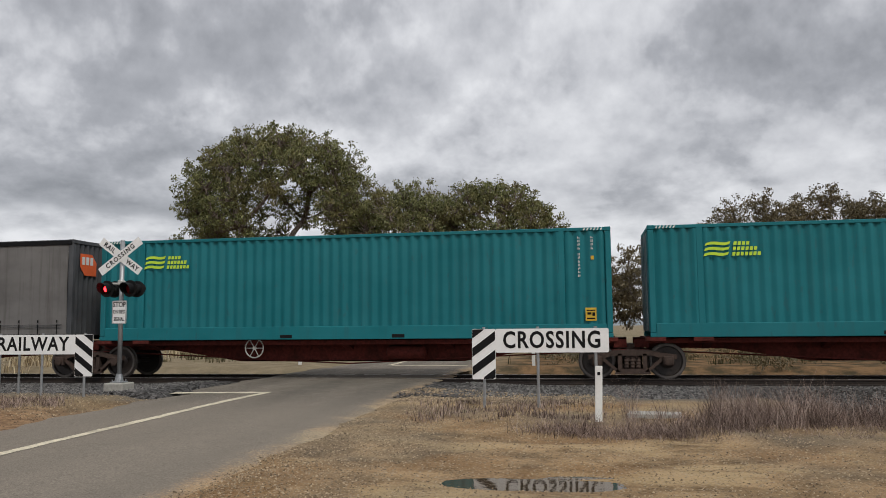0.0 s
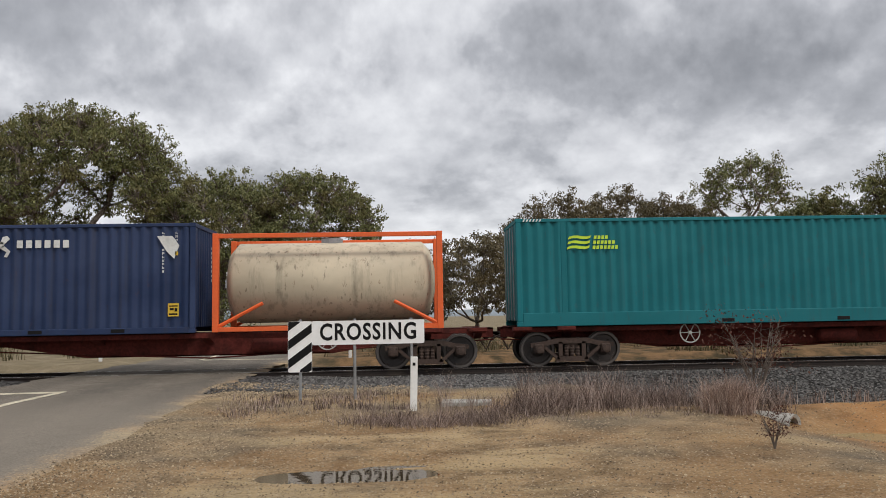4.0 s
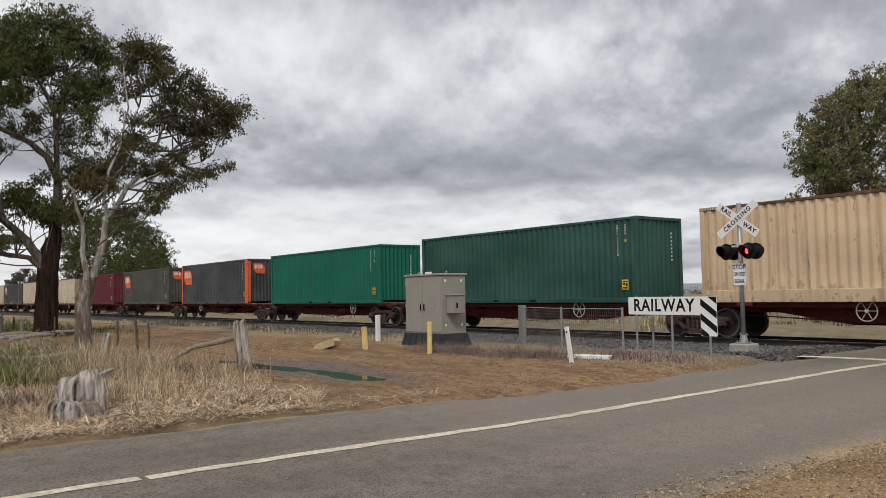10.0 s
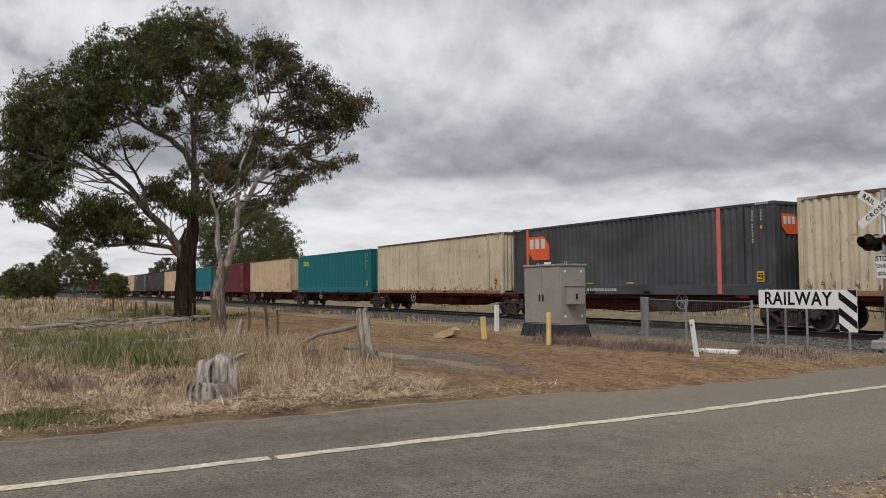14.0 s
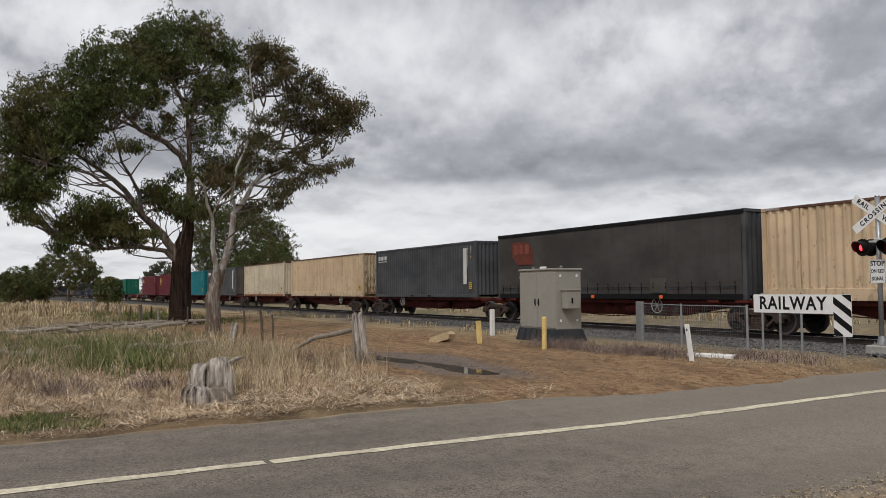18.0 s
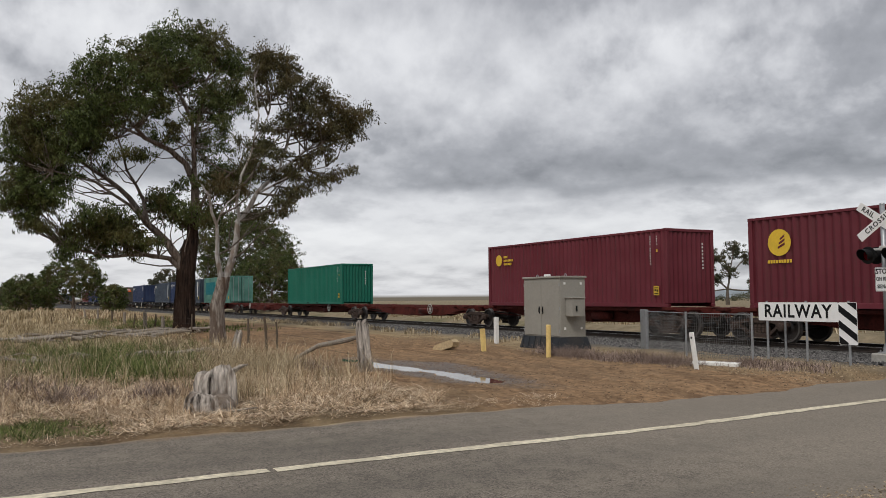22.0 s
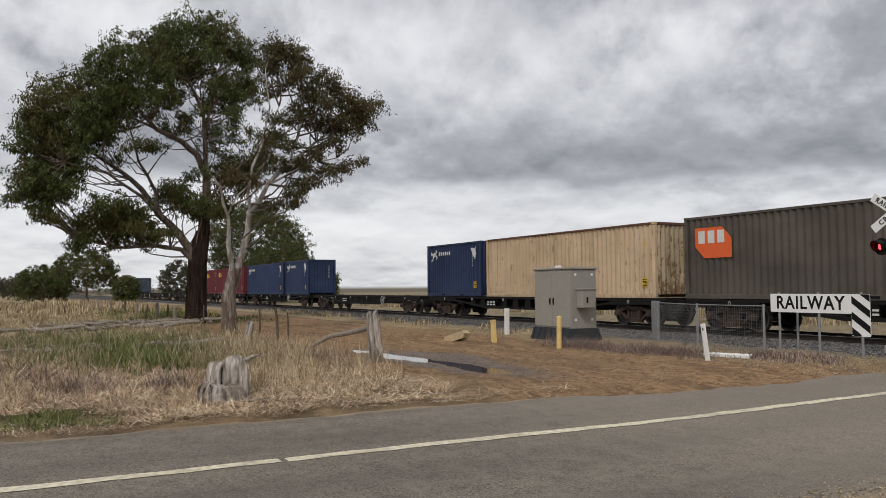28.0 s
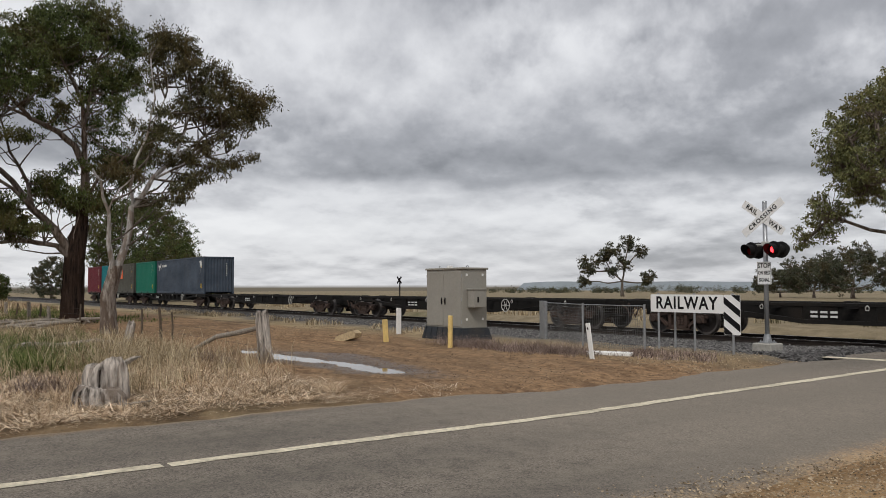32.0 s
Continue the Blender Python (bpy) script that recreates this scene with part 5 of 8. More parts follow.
    if mark in ("cut", "cut_words") and not stripes == (-6.1, 5.95):
        face = pose(L / 2 - 0.03, 0, 0.15, 0, 0, 90)
        ep = part("end_panel_logo", flat_shape([(-0.85, 2.45), (-0.28, 2.45), (-0.05, 2.2), (-0.05, 1.8), (-0.62, 1.8), (-0.85, 2.05)], -0.014), LOGO_ORANGE, box, "orange cut-corner panel", face)
        for k in range(3):
            part("logo_bar", Geo().box(-0.70 + 0.2 * k, -0.024, 2.24, 0.14, 0.006, 0.24, 0.002), LOGO_WHITE, ep, "white lettering bar")
    return box


# one bogie, built once: side frames, springs, bolster and two turning wheelsets
WR = 0.46


def wheelset_mesh():
    """Axle and two wheels about the y axis; four lightening marks keep its look at each quarter turn."""
    g = Geo()
    g.tube([(0, -0.95, 0), (0, 0.95, 0)], 0.075, 10)
    for s in (-1, 1):
        a = s * 0.74
        prof = [(a - s * 0.02, 0.10), (a - s * 0.03, 0.30), (a - s * 0.065, WR - 0.07), (a - s * 0.065, WR + 0.028), (a - s * 0.035, WR + 0.028), (a - s * 0.030, WR), (a + s * 0.065, WR - 0.004), (a + s * 0.065, WR - 0.07), (a + s * 0.015, WR - 0.09), (a + s * 0.01, 0.20), (a + s * 0.05, 0.12)]
        g.lathe(prof, 1, 16)
        for k in range(4):
            q = math.pi / 2 * k + 0.4
            g.box(0.24 * math.cos(q), a + s * 0.02, 0.24 * math.sin(q), 0.07, 0.02, 0.07, 0.01)
    return g.mesh("wheelset")


def side_frame_mesh(s):
    y0, y1 = s * 0.92, s * 1.05
    lo, hi = min(y0, y1), max(y0, y1)
    g = Geo()
    up = [(-1.12, 0.06), (-1.12, 0.17), (-0.72, 0.22), (-0.4, 0.30), (0.4, 0.30), (0.72, 0.22), (1.12, 0.17), (1.12, 0.06), (0.80, 0.06), (0.5, 0.15), (-0.5, 0.15), (-0.80, 0.06)]
    g.prism(up, 1, lo, hi)
    for q in (-1, 1):
        g.prism([(q * 0.72, 0.10), (q * 0.85, 0.10), (q * 0.42, -0.27), (q * 0.30, -0.27)], 1, lo, hi)
        g.prism([(q * 0.26, 0.2), (q * 0.37, 0.2), (q * 0.37, -0.2), (q * 0.26, -0.2)], 1, lo, hi)
        g.box(q * 0.9, (lo + hi) / 2 + s * 0.03, 0.02, 0.27, 0.20, 0.25, 0.03)
        g.lathe([(s * 1.08, 0.105), (s * 1.16, 0.10), (s * 1.17, 0.05)], 1, 12, (q * 0.9, 0, 0))
    g.prism([(-0.46, -0.33), (0.46, -0.33), (0.40, -0.19), (-0.40, -0.19)], 1, lo, hi)
    return g.mesh("side_frame")


def spring_mesh():
    prof = []
    for k in range(4):
        prof += [(-0.18 + 0.08 * k, 0.054), (-0.14 + 0.08 * k, 0.068)]
    return Geo().lathe(prof, 2, 8).mesh("spring")


def bogie(wagon, x, u):
    """A three-piece bogie under a wagon, x from the wagon's middle."""
    b = part("bogie_bolster", cached("bolster", lambda: Geo().box(0, 0, 0.13, 0.36, 2.0, 0.30, 0.03).lathe([(0.26, 0.26), (0.44, 0.24)], 2, 16).box(0, 0, -0.05, 0.10, 1.9, 0.10).mesh("bogie_bolster")), BOGIE, wagon, "brown dusty cast bolster", (x, 0, RAIL_TOP + WR))
    for s in (-1, 1):
        part("side_frame", cached(("sf", s), lambda: side_frame_mesh(s)), BOGIE, b, "cast steel side frame")
        for q in (-0.15, 0.0, 0.15):
            part("spring", cached("spring", spring_mesh), BOGIE, b, "", (q, s * 0.985, 0))
    for q in (-0.9, 0.9):
        w = part("wheelset", cached("wheelset", wheelset_mesh), WHEEL, b, "grimy steel wheelset", (q, 0, 0))
        WHEELSETS.append((w, q, u + (x + q) / K))
    return b


def brake_wheel(wagon, x, y, z, r=0.27):
    def build():
        g = Geo()
        ring = [(r * math.cos(a * 0.3491), 0, r * math.sin(a * 0.3491)) for a in range(19)]
        g.tube(ring, 0.018, 6, False)
        for k in range(6):
            a = k * 1.0472
            g.tube([(0, 0.01, 0), (r * math.cos(a), 0, r * math.sin(a))], 0.012, 5)
        g.lathe([(-0.03, 0.05), (0.05, 0.05)], 1, 10)
        return g.mesh("brake_wheel")
    part("brake_wheel", cached(("bw", r), build), PIPE, wagon, "pale spoked hand brake wheel", (x, y, z))


def plates(wagon, x, z):
    g = Geo()
    for r in range(2):
        for k in range(4 - r):
            g.box(x + 0.11 + 0.17 * k, -1.028, z + 0.07 - 0.14 * r, 0.11, 0.006, 0.09)
    p = part("number_plate", Geo().box(x + 0.55, -1.01, z, 1.15, 0.02, 0.34, 0.005), LOGO_WHITE, wagon, "white marking plate")
    part("plate_marks", g, SIGN_BLACK, p)


def skeletal_wagon(u, pitch, ends):
    """A fish-bellied red platform for one long container; ends says which ends carry a bogie of their own ('own') or share one ('shared' or none)."""
    w = thing("skeletal_wagon", Matrix.Identity(4), "dirty oxide-red skeletal container wagon platform", "railway wagon", "wagons of the train")
    TRAIN.append((w, u, 0.0))
    h = pitch / 2 - 0.10
    z1 = DECK - 0.016
    sill = [(-h, z1 - 0.26), (-h + 2.3, z1 - 0.30), (-h + 4.4, z1 - 0.62), (h - 4.4, z1 - 0.62), (h - 2.3, z1 - 0.30), (h, z1 - 0.26), (h, z1), (-h, z1)]
    part("centre_sill", cached(("sill", pitch), lambda: Geo().prism(sill, 1, -0.38, -0.30).prism(sill, 1, 0.30, 0.38).box(0, 0, z1 - 0.02, 2 * h, 0.76, 0.04).box(0, 0, z1 - 0.60, 2 * h - 9, 0.76, 0.03).mesh("centre_sill")), WAGON_RED, w)
    part("side_sill", cached(("ss", pitch), lambda: Geo().box(0, -0.98, z1 - 0.07, 2 * h - 0.5, 0.07, 0.13, 0.01).box(0, 0.98, z1 - 0.07, 2 * h - 0.5, 0.07, 0.13, 0.01).mesh("side_sill")), WAGON_RED, w)
    for x in (-h + 0.45, -5.85, -2.9, 0, 2.9, 5.85, h - 0.45):
        part("cross_bearer", cached("bearer", lambda: Geo().prism([(-1.0, z1), (1.0, z1), (1.0, z1 - 0.12), (0.36, z1 - 0.3), (-0.36, z1 - 0.3), (-1.0, z1 - 0.12)], 0, -0.1, 0.1).mesh("cross_bearer")), WAGON_RED, w, "", (x, 0, 0))
    for x in (-h + 0.5, -6.0, 6.0, h - 0.5):
        for s in (-1, 1):
            part("container_support", cached("support", lambda: Geo().box(0, 0, -0.052, 0.5, 0.24, 0.10, 0.01).mesh("container_support")), WAGON_RED, w, "", (x, s * 1.1, DECK))
    part("air_tank", cached("tank", lambda: Geo().tube([(-0.55, 0, 0), (-0.5, 0, 0), (0.5, 0, 0), (0.55, 0, 0)], [0.1, 0.19, 0.19, 0.1], 12).mesh("air_tank", True)), WAGON_RED, w, "", (1.7, -0.62, z1 - 0.36))
    part("brake_pipe", cached(("bp", pitch), lambda: Geo().tube([(-h, -0.45, z1 - 0.32), (0, -0.45, z1 - 0.68), (h, -0.45, z1 - 0.32)], 0.02, 6).mesh("brake_pipe")), WAGON_RED, w)
    brake_wheel(w, -2.6 if int(u) % 2 else 3.2, -1.05, z1 - 0.22)
    if int(u) % 3 == 0:
        plates(w, -4.4, z1 - 0.22)
    bogie_ends(w, u, h, ends)
    return w


def bogie_ends(w, u, h, ends):
    left, right = ends
    if left == "own":
        bogie(w, -h + 1.85, u)
        coupler(w, -h, -1)
    else:
        bogie(w, -h - 0.10, u)
    if right == "own":
        bogie(w, h - 1.85, u)
        coupler(w, h, 1)


def coupler(w, x, s):
    def build():
        g = Geo()
        z = RAIL_TOP + 0.86
        g.box(s * 0.16, 0, z, 0.36, 0.16, 0.18, 0.03).box(s * 0.36, 0.05, z, 0.16, 0.24, 0.26, 0.04)
        g.tube([(0.0, -0.35, z), (s * 0.25, -0.4, z - 0.1), (s * 0.4, -0.4, z - 0.4), (s * 0.55, -0.38, z - 0.15)], 0.028, 7)
        return g.mesh("coupler")
    part("coupler", cached(("coupler", s), build), BOGIE, w, "knuckle coupler and hose", (x, 0, 0))


def flat_wagon(u, pitch):
    """A black flat wagon with pierced deep sides and its own two bogies."""
    w = thing("flat_wagon", Matrix.Identity(4), "grimy black container flat wagon with pierced side sills", "railway wagon", "wagons of the train")
    TRAIN.append((w, u, 0.0))
    h = pitch / 2 - 0.42
    z1 = DECK - 0.02
    def side(s):
        g = Geo()
        y = s * 1.15
        g.box(0, y, z1 - 0.05, 2 * h, 0.12, 0.10, 0.012)
        for q in (-1, 1):
            g.prism([(q * (h - 0.05), z1 - 0.10), (q * (h - 0.05), z1 - 0.22), (q * (h - 3.4), z1 - 0.26), (q * (h - 6.2), z1 - 0.58), (0, z1 - 0.58), (0, z1 - 0.47), (q * (h - 6.4), z1 - 0.47), (q * (h - 3.2), z1 - 0.16), (q * (h - 3.2), z1 - 0.10)], 1, y - 0.05, y + 0.05)
        n = 9
        for k in range(n + 1):
            x = -h + 5.0 + (2 * h - 10) * k / n
            g.box(x, y, z1 - 0.28, 0.42, 0.04, 0.42)
        return g.mesh("side_sill")
    for s in (-1, 1):
        part("side_sill", cached(("fs", pitch, s), lambda: side(s)), WAGON_BLACK, w)
    part("centre_sill", cached(("fc", pitch), lambda: Geo().box(0, 0, z1 - 0.28, 2 * h, 0.55, 0.45).mesh("centre_sill")), WAGON_BLACK, w)
    for k in range(9):
        part("cross_bearer", cached("fbearer", lambda: Geo().box(0, 0, z1 - 0.09, 0.16, 2.3, 0.16).mesh("cross_bearer")), WAGON_BLACK, w, "", (-h + 0.4 + (2 * h - 0.8) * k / 8, 0, 0))
    for x in (-h + 0.4, -3.1, 3.1, h - 0.4):
        for s in (-1, 1):
            part("container_support", cached("support_b", lambda: Geo().box(0, 0, -0.042, 0.42, 0.2, 0.08, 0.01).mesh("container_support")), WAGON_BLACK, w, "", (x, s * 1.1, DECK))
    hook = cached("hook", lambda: Geo().tube([(0, 0, 0), (0.05, -0.01, -0.06), (0.04, -0.01, -0.13), (-0.04, -0.01, -0.13), (-0.05, -0.01, -0.06), (0, 0, 0)], 0.012, 5).mesh("lashing_ring"))
    for k in range(6):
        part("lashing_ring", hook, PIPE, w, "pale lashing ring", (-h + 2.0 + k * (2 * h - 4) / 5, -1.23, z1 - 0.05))
    g = Geo()
    for r in range(2):
        for k in range(3):
            g.box(-h + 6.6 + 0.28 * k, -1.212, z1 - 0.25 - 0.12 * r, 0.2, 0.005, 0.06)
    part("stencilled_marks", g, LOGO_WHITE, w, "white stencilled marks")
    brake_wheel(w, h - 5.4, -1.26, z1 - 0.28, 0.25)
    for s in (-1, 1):
        bogie(w, s * (h - 1.9), u)
        coupler(w, s * h, s)
    return w


def tank_container(u):
    box = thing("tank_container", Matrix.Identity(4), "cream tank container in an orange steel frame", "container", "containers on the train")
    TRAIN.append((box, u, DECK))
    L, H, W = 6.06, 2.6, 2.438
    for sx in (-1, 1):
        for sy in (-1, 1):
            part("corner_post", cached("tank_post", lambda: Geo().box(0, 0, H / 2, 0.16, 0.16, H, 0.015).mesh("corner_post")), LOGO_ORANGE, box, "orange corner post", (sx * (L / 2 - 0.08), sy * (W / 2 - 0.08), 0))
    for sy in (-1, 1):
        for z in (0.07, H - 0.07):
            part("frame_rail", cached("tank_rail", lambda: Geo().box(0, 0, 0, L - 0.32, 0.1, 0.12, 0.01).mesh("frame_rail")), LOGO_ORANGE, box, "orange frame rail", (0, sy * (W / 2 - 0.06), z))
        for sx in (-1, 1):
            part("brace", Geo().tube([(sx * (L / 2 - 0.15), sy * 1.14, 0.15), (sx * (L / 2 - 1.3), sy * 1.1, 0.75)], 0.05, 6), LOGO_ORANGE, box, "orange diagonal brace")
    part("tank", Geo().lathe([(-2.85, 0.35), (-2.72, 0.85), (-2.5, 1.1), (2.5, 1.1), (2.72, 0.85), (2.85, 0.35)], 0, 28, (0, 0, 1.32)), PAINTS["pale_tan"], box, "cream insulated barrel", smooth=True)
    part("manhole", Geo().lathe([(0, 0.3), (0.16, 0.3), (0.18, 0.1)], 2, 14, (0, 0, 2.36)), GALV, box)


C20, C40, C48 = 6.06, 12.19, 14.63
TALL = 2.997
# red articulated platforms: (middle, left end, right end)
own, joint = "own", "joint"
RED_ROW = [446.1, 430.9, 415.8, 400.7, 385.4, 370.3, 355.3, 340.2, 325.2, 310.1, 294.8, 279.6, 264.6, 249.6,
           195.4, 180.0, 164.8, 149.5, 134.1, 118.9, 103.8, 88.9, 73.9, 58.8, 43.5, 28.5, 13.4, -1.8, -17.0, -31.4, -46.4, -61.3, -76.2, -91.1,
           -106.3, -121.2, -136.2, -151.2, -166.2, -181.4, -196.8, -212.3, -227.6, -243.0]
BREAKS = {3, 8, 13, 18, 23, 28, 33, 38, 43}     # platforms whose rear (left) end is uncoupled from the next
for i, c in enumerate(RED_ROW):
    left = own if i in BREAKS else joint
    right = own if i == 0 or (i - 1) in BREAKS else joint
    skeletal_wagon(c, 15.55, (left, right))
BLACK_ROW = [232.2, 213.0, -260.6, -280.0, -299.5, -319.1, -338.7, -358.4, -378.1, -398.2, -417.9, -437.5, -457.2, -477.2, -497.0]
for c in BLACK_ROW:
    flat_wagon(c, 20.0)

grey_words = "sooty grey curtain-sided container with an orange panel"
container(446.1, "teal", C48, mark="waves", label="teal corrugated extra-long container with lime waves")
container(430.9, "teal", C48, mark="waves", label="teal corrugated extra-long container with lime waves")
container(415.8, "teal", C48, mark="waves", label="teal corrugated extra-long container with lime waves")
container(400.7, "curtain", C48, TALL, "cut_words", curtain=True, label=grey_words)
container(385.65, "curtain", C48, TALL, "cut_words", curtain=True, label=grey_words)
container(370.5, "grey", C48, TALL, "cut", stripes=(-6.1, 5.95), label="dark grey corrugated container with salmon stripes and orange panel")
container(355.3, "olive", C48, TALL, "cut", label="olive drab corrugated container with an orange panel")
container(340.2, "grey", C48, TALL, "cut", label="dark grey corrugated container with an orange panel")
container(325.2, "teal", C48, mark="waves", label="teal corrugated extra-long container with lime waves")
tank_container(313.25)
container(306.95, "navy", C20, mark="rider", label="navy blue short container with a white emblem")
container(294.8, "teal", C48, mark="waves", label="teal corrugated extra-long container with lime waves")
container(279.6, "grey", C48, TALL, "cut", stripes=(-6.3, 5.9), label="dark grey corrugated container with salmon stripes and orange panel")
container(264.7, "maroon", C40, mark="sun", label="maroon corrugated container with a yellow disc")
container(252.55, "brick", C20, mark="pale_panel", label="worn brick-red short container with a tall white panel")
container(246.45, "maroon", C20, mark="sun", label="maroon short container with a yellow disc")
container(238.5, "slate", C20, mark="cut", label="weathered slate-green short container with an orange panel")
container(229.0, "blue_grey", C40, mark="gate", label="faded blue-grey container with a tall white panel")
container(219.2, "maroon", C20, mark="scrawl", label="maroon short container with sprayed white graffiti")
container(209.6, "maroon", C40, mark="small_sun", label="maroon corrugated container with a small yellow disc")
container(195.5, "brick", C40, mark="figure", label="brick-red corrugated container with rust streaks")
container(179.95, "teal_curtain", C40, mark="big_words", curtain=True, label="teal curtain-sided container with cream slanted bars")
container(164.75, "teal", C40, mark="waves", label="teal corrugated container with a rust-stained end", end="rusty_teal")
container(149.4, "tan", C48, end="rusty_tan", label="cream tan corrugated extra-long container")
container(134.05, "dark_green", C40, label="dark green corrugated container, chalky and worn")
container(118.85, "green", C40, label="plain bright green corrugated container")
container(103.8, "grey", C40, mark="cut", stripes=(-6.05, 5.6), label="dark grey container with orange end stripes and panel")
container(88.95, "olive", C40, mark="cut", label="olive drab corrugated container with an orange panel")
container(73.85, "maroon", C40, mark="small_sun", label="maroon corrugated container with a small yellow disc")
container(58.7, "pale_tan", C40, end="rusty_tan", label="dusty cream container with rust spots along its foot")
container(43.5, "pale_tan", C48, TALL, label="dusty cream extra-long container with rust streaks")
container(28.5, "grey", C48, TALL, "cut", stripes=(-6.2, 5.0), label="dark grey container with an orange panel and stripe")
container(13.35, "pale_tan", C48, TALL, label="dusty cream extra-long container")
container(-1.95, "teal", C48, mark="waves", label="teal corrugated extra-long container with lime waves")
container(-17.0, "tan", C40, label="cream tan corrugated container")
container(-31.4, "maroon", C40, mark="small_sun", label="maroon corrugated container with a small yellow disc")
container(-46.35, "teal", C48, mark="waves", label="teal corrugated extra-long container with lime waves")
container(-61.3, "tan", C48, label="cream tan corrugated extra-long container")
container(-76.1, "dark_curtain", C48, TALL, "cut_rust", curtain=True, label="sooty dark curtain-sided container with a worn dull red panel")
container(-91.1, "grey", C40, mark="gate", label="charcoal grey corrugated container with a tall white panel")
container(-106.2, "tan", C48, end="rusty_tan", label="cream tan extra-long container with rusty foot")
container(-121.2, "pale_tan", C40, label="dusty cream container with rust spots along its foot")
container(-136.2, "grey", C40, mark="gate", end="brown", label="dark charcoal container with a tall white panel")
container(-151.2, "teal", C48, mark="waves", label="teal corrugated extra-long container with lime waves")
container(-166.1, "maroon", C40, mark="sun", label="maroon corrugated container with a yellow disc")
container(-181.45, "maroon", C40, mark="small_sun", label="maroon corrugated container with a small yellow disc")
container(-212.25, "green", C40, label="plain green corrugated container with white stencils")
container(-242.95, "faded_teal", C40, door_ahead=True, label="sun-faded teal container with darker overpainted patches")
container(-257.3, "blue_grey", C40, mark="gate", label="dark blue-grey container with a tall white panel")
container(-266.8, "navy", C20, mark="rider", label="navy blue short container with a white emblem")
container(-276.7, "blue_grey", C40, mark="gate", label="dark blue-grey corrugated container")
container(-299.8, "navy", C40, mark="rider", label="navy blue container with a white emblem")
container(-322.5, "brown", C40, mark="cut", label="dull brown container with a faded orange panel")
container(-335.8, "tan", C40, end="rusty_tan", label="cream tan corrugated container")
container(-345.2, "navy", C20, mark="rider", label="navy blue short container with a white emblem")
container(-372.0, "navy", C20, mark="rider", label="navy blue short container with a white emblem")
container(-381.75, "navy", C40, mark="rider", label="navy blue container with a white emblem")
container(-395.3, "maroon", C40, mark="small_sun", label="maroon corrugated container with a small yellow disc")
container(-404.6, "maroon", C20, mark="small_sun", label="maroon short container with a small yellow disc")
container(-474.2, "blue_grey", C40, mark="rider", label="dark slate container with a white emblem")
container(-483.8, "green", C20, label="green short corrugated container")
container(-490.6, "olive", C20, mark="cut", label="olive short container with an orange panel")
container(-497.2, "teal", C20, label="teal short corrugated container")
container(-503.7, "maroon", C20, label="maroon short corrugated container")


# ---------------------------------------------------------------- signs and lineside things
def gz(x, y):
    return float(ground_z(x, y))


def rounded(x0, x1, z0, z1, r, n=4):
    pts = []
    for cx, cz, a0 in ((x1 - r, z0 + r, -90), (x1 - r, z1 - r, 0), (x0 + r, z1 - r, 90), (x0 + r, z0 + r, 180)):
        for k in range(n + 1):
            a = radians(a0 + 90 * k / n)
            pts.append((cx + r * math.cos(a), cz + r * math.sin(a)))
    return pts


def target_board(name, word, x, y, top, width, stripes_right, posts, turn=0.0):
    """A white word board with a taller panel of black slanting stripes at one end; x is its left edge."""
    b = thing(name, pose(x, y, 0, 0, 0, turn), f"white board lettered {word} with slanting black stripes on steel posts", "road sign", "crossing boards")
    h, tall, pw = 0.44, 0.93, 0.44
    px = width - pw if stripes_right else 0.0
    bx = 0.0 if stripes_right else pw
    part("word_board", Geo().prism(rounded(bx, bx + width - pw, top - h, top, 0.03), 1, -0.004, 0.004), SIGN_WHITE, b)
    part("letters", letters(word, 0.30, 0.003, 0.80 if len(word) == 8 else 0.90, 1.12), SIGN_BLACK, b, "black capital letters", (bx + (width - pw) / 2, -0.0065, top - h / 2))
    p = part("stripe_panel", Geo().prism(rounded(px, px + pw, top - tall, top, 0.03), 1, -0.004, 0.004), SIGN_WHITE, b)
    slope = 0.62
    for k in range(4):
        z0 = top - tall - 0.28 + k * 0.345
        # a slanting band clipped to the panel
        poly = []
        lo, hi = top - tall + 0.006, top - 0.006
        xs = [px + 0.006 + (pw - 0.012) * i / 8 for i in range(9)]
        def line(i, off):
            q = i / 8 if not stripes_right else 1 - i / 8
            return min(hi, max(lo, z0 + off + slope * pw * 1.15 * q))
        bottom = [(xs[i], line(i, 0.0)) for i in range(9)]
        upper = [(xs[i], line(i, 0.165)) for i in range(9)]
        keep = [i for i in range(9) if upper[i][1] - bottom[i][1] > 0.004]
        if len(keep) > 1:
            part("black_stripe", Geo().prism([bottom[i] for i in keep] + [upper[i] for i in keep[::-1]], 1, -0.008, -0.0045), SIGN_BLACK, p)
    for i, (qx, qy) in enumerate(posts):
        gx, gy = x + qx, y + qy
        z0 = gz(gx, gy) - 0.25
        ztop = top + 0.035 if qy < 0.1 else top - 0.35
        part("post", Geo().tube([(qx, qy + 0.035, z0), (qx, qy + 0.035, ztop)], 0.028, 10), GALV, b, "galvanised tube post")
    return b


target_board("crossing_board", "CROSSING", -2.13, 14.9, 1.53, 2.51, False, [(0.22, 0), (1.22, 0), (2.27, 0)])
target_board("railway_board", "RAILWAY", -13.46, 16.3, 1.47, 2.58, True, [(0.22, 0), (0.45, 0.35), (1.30, 0), (2.36, 0)])

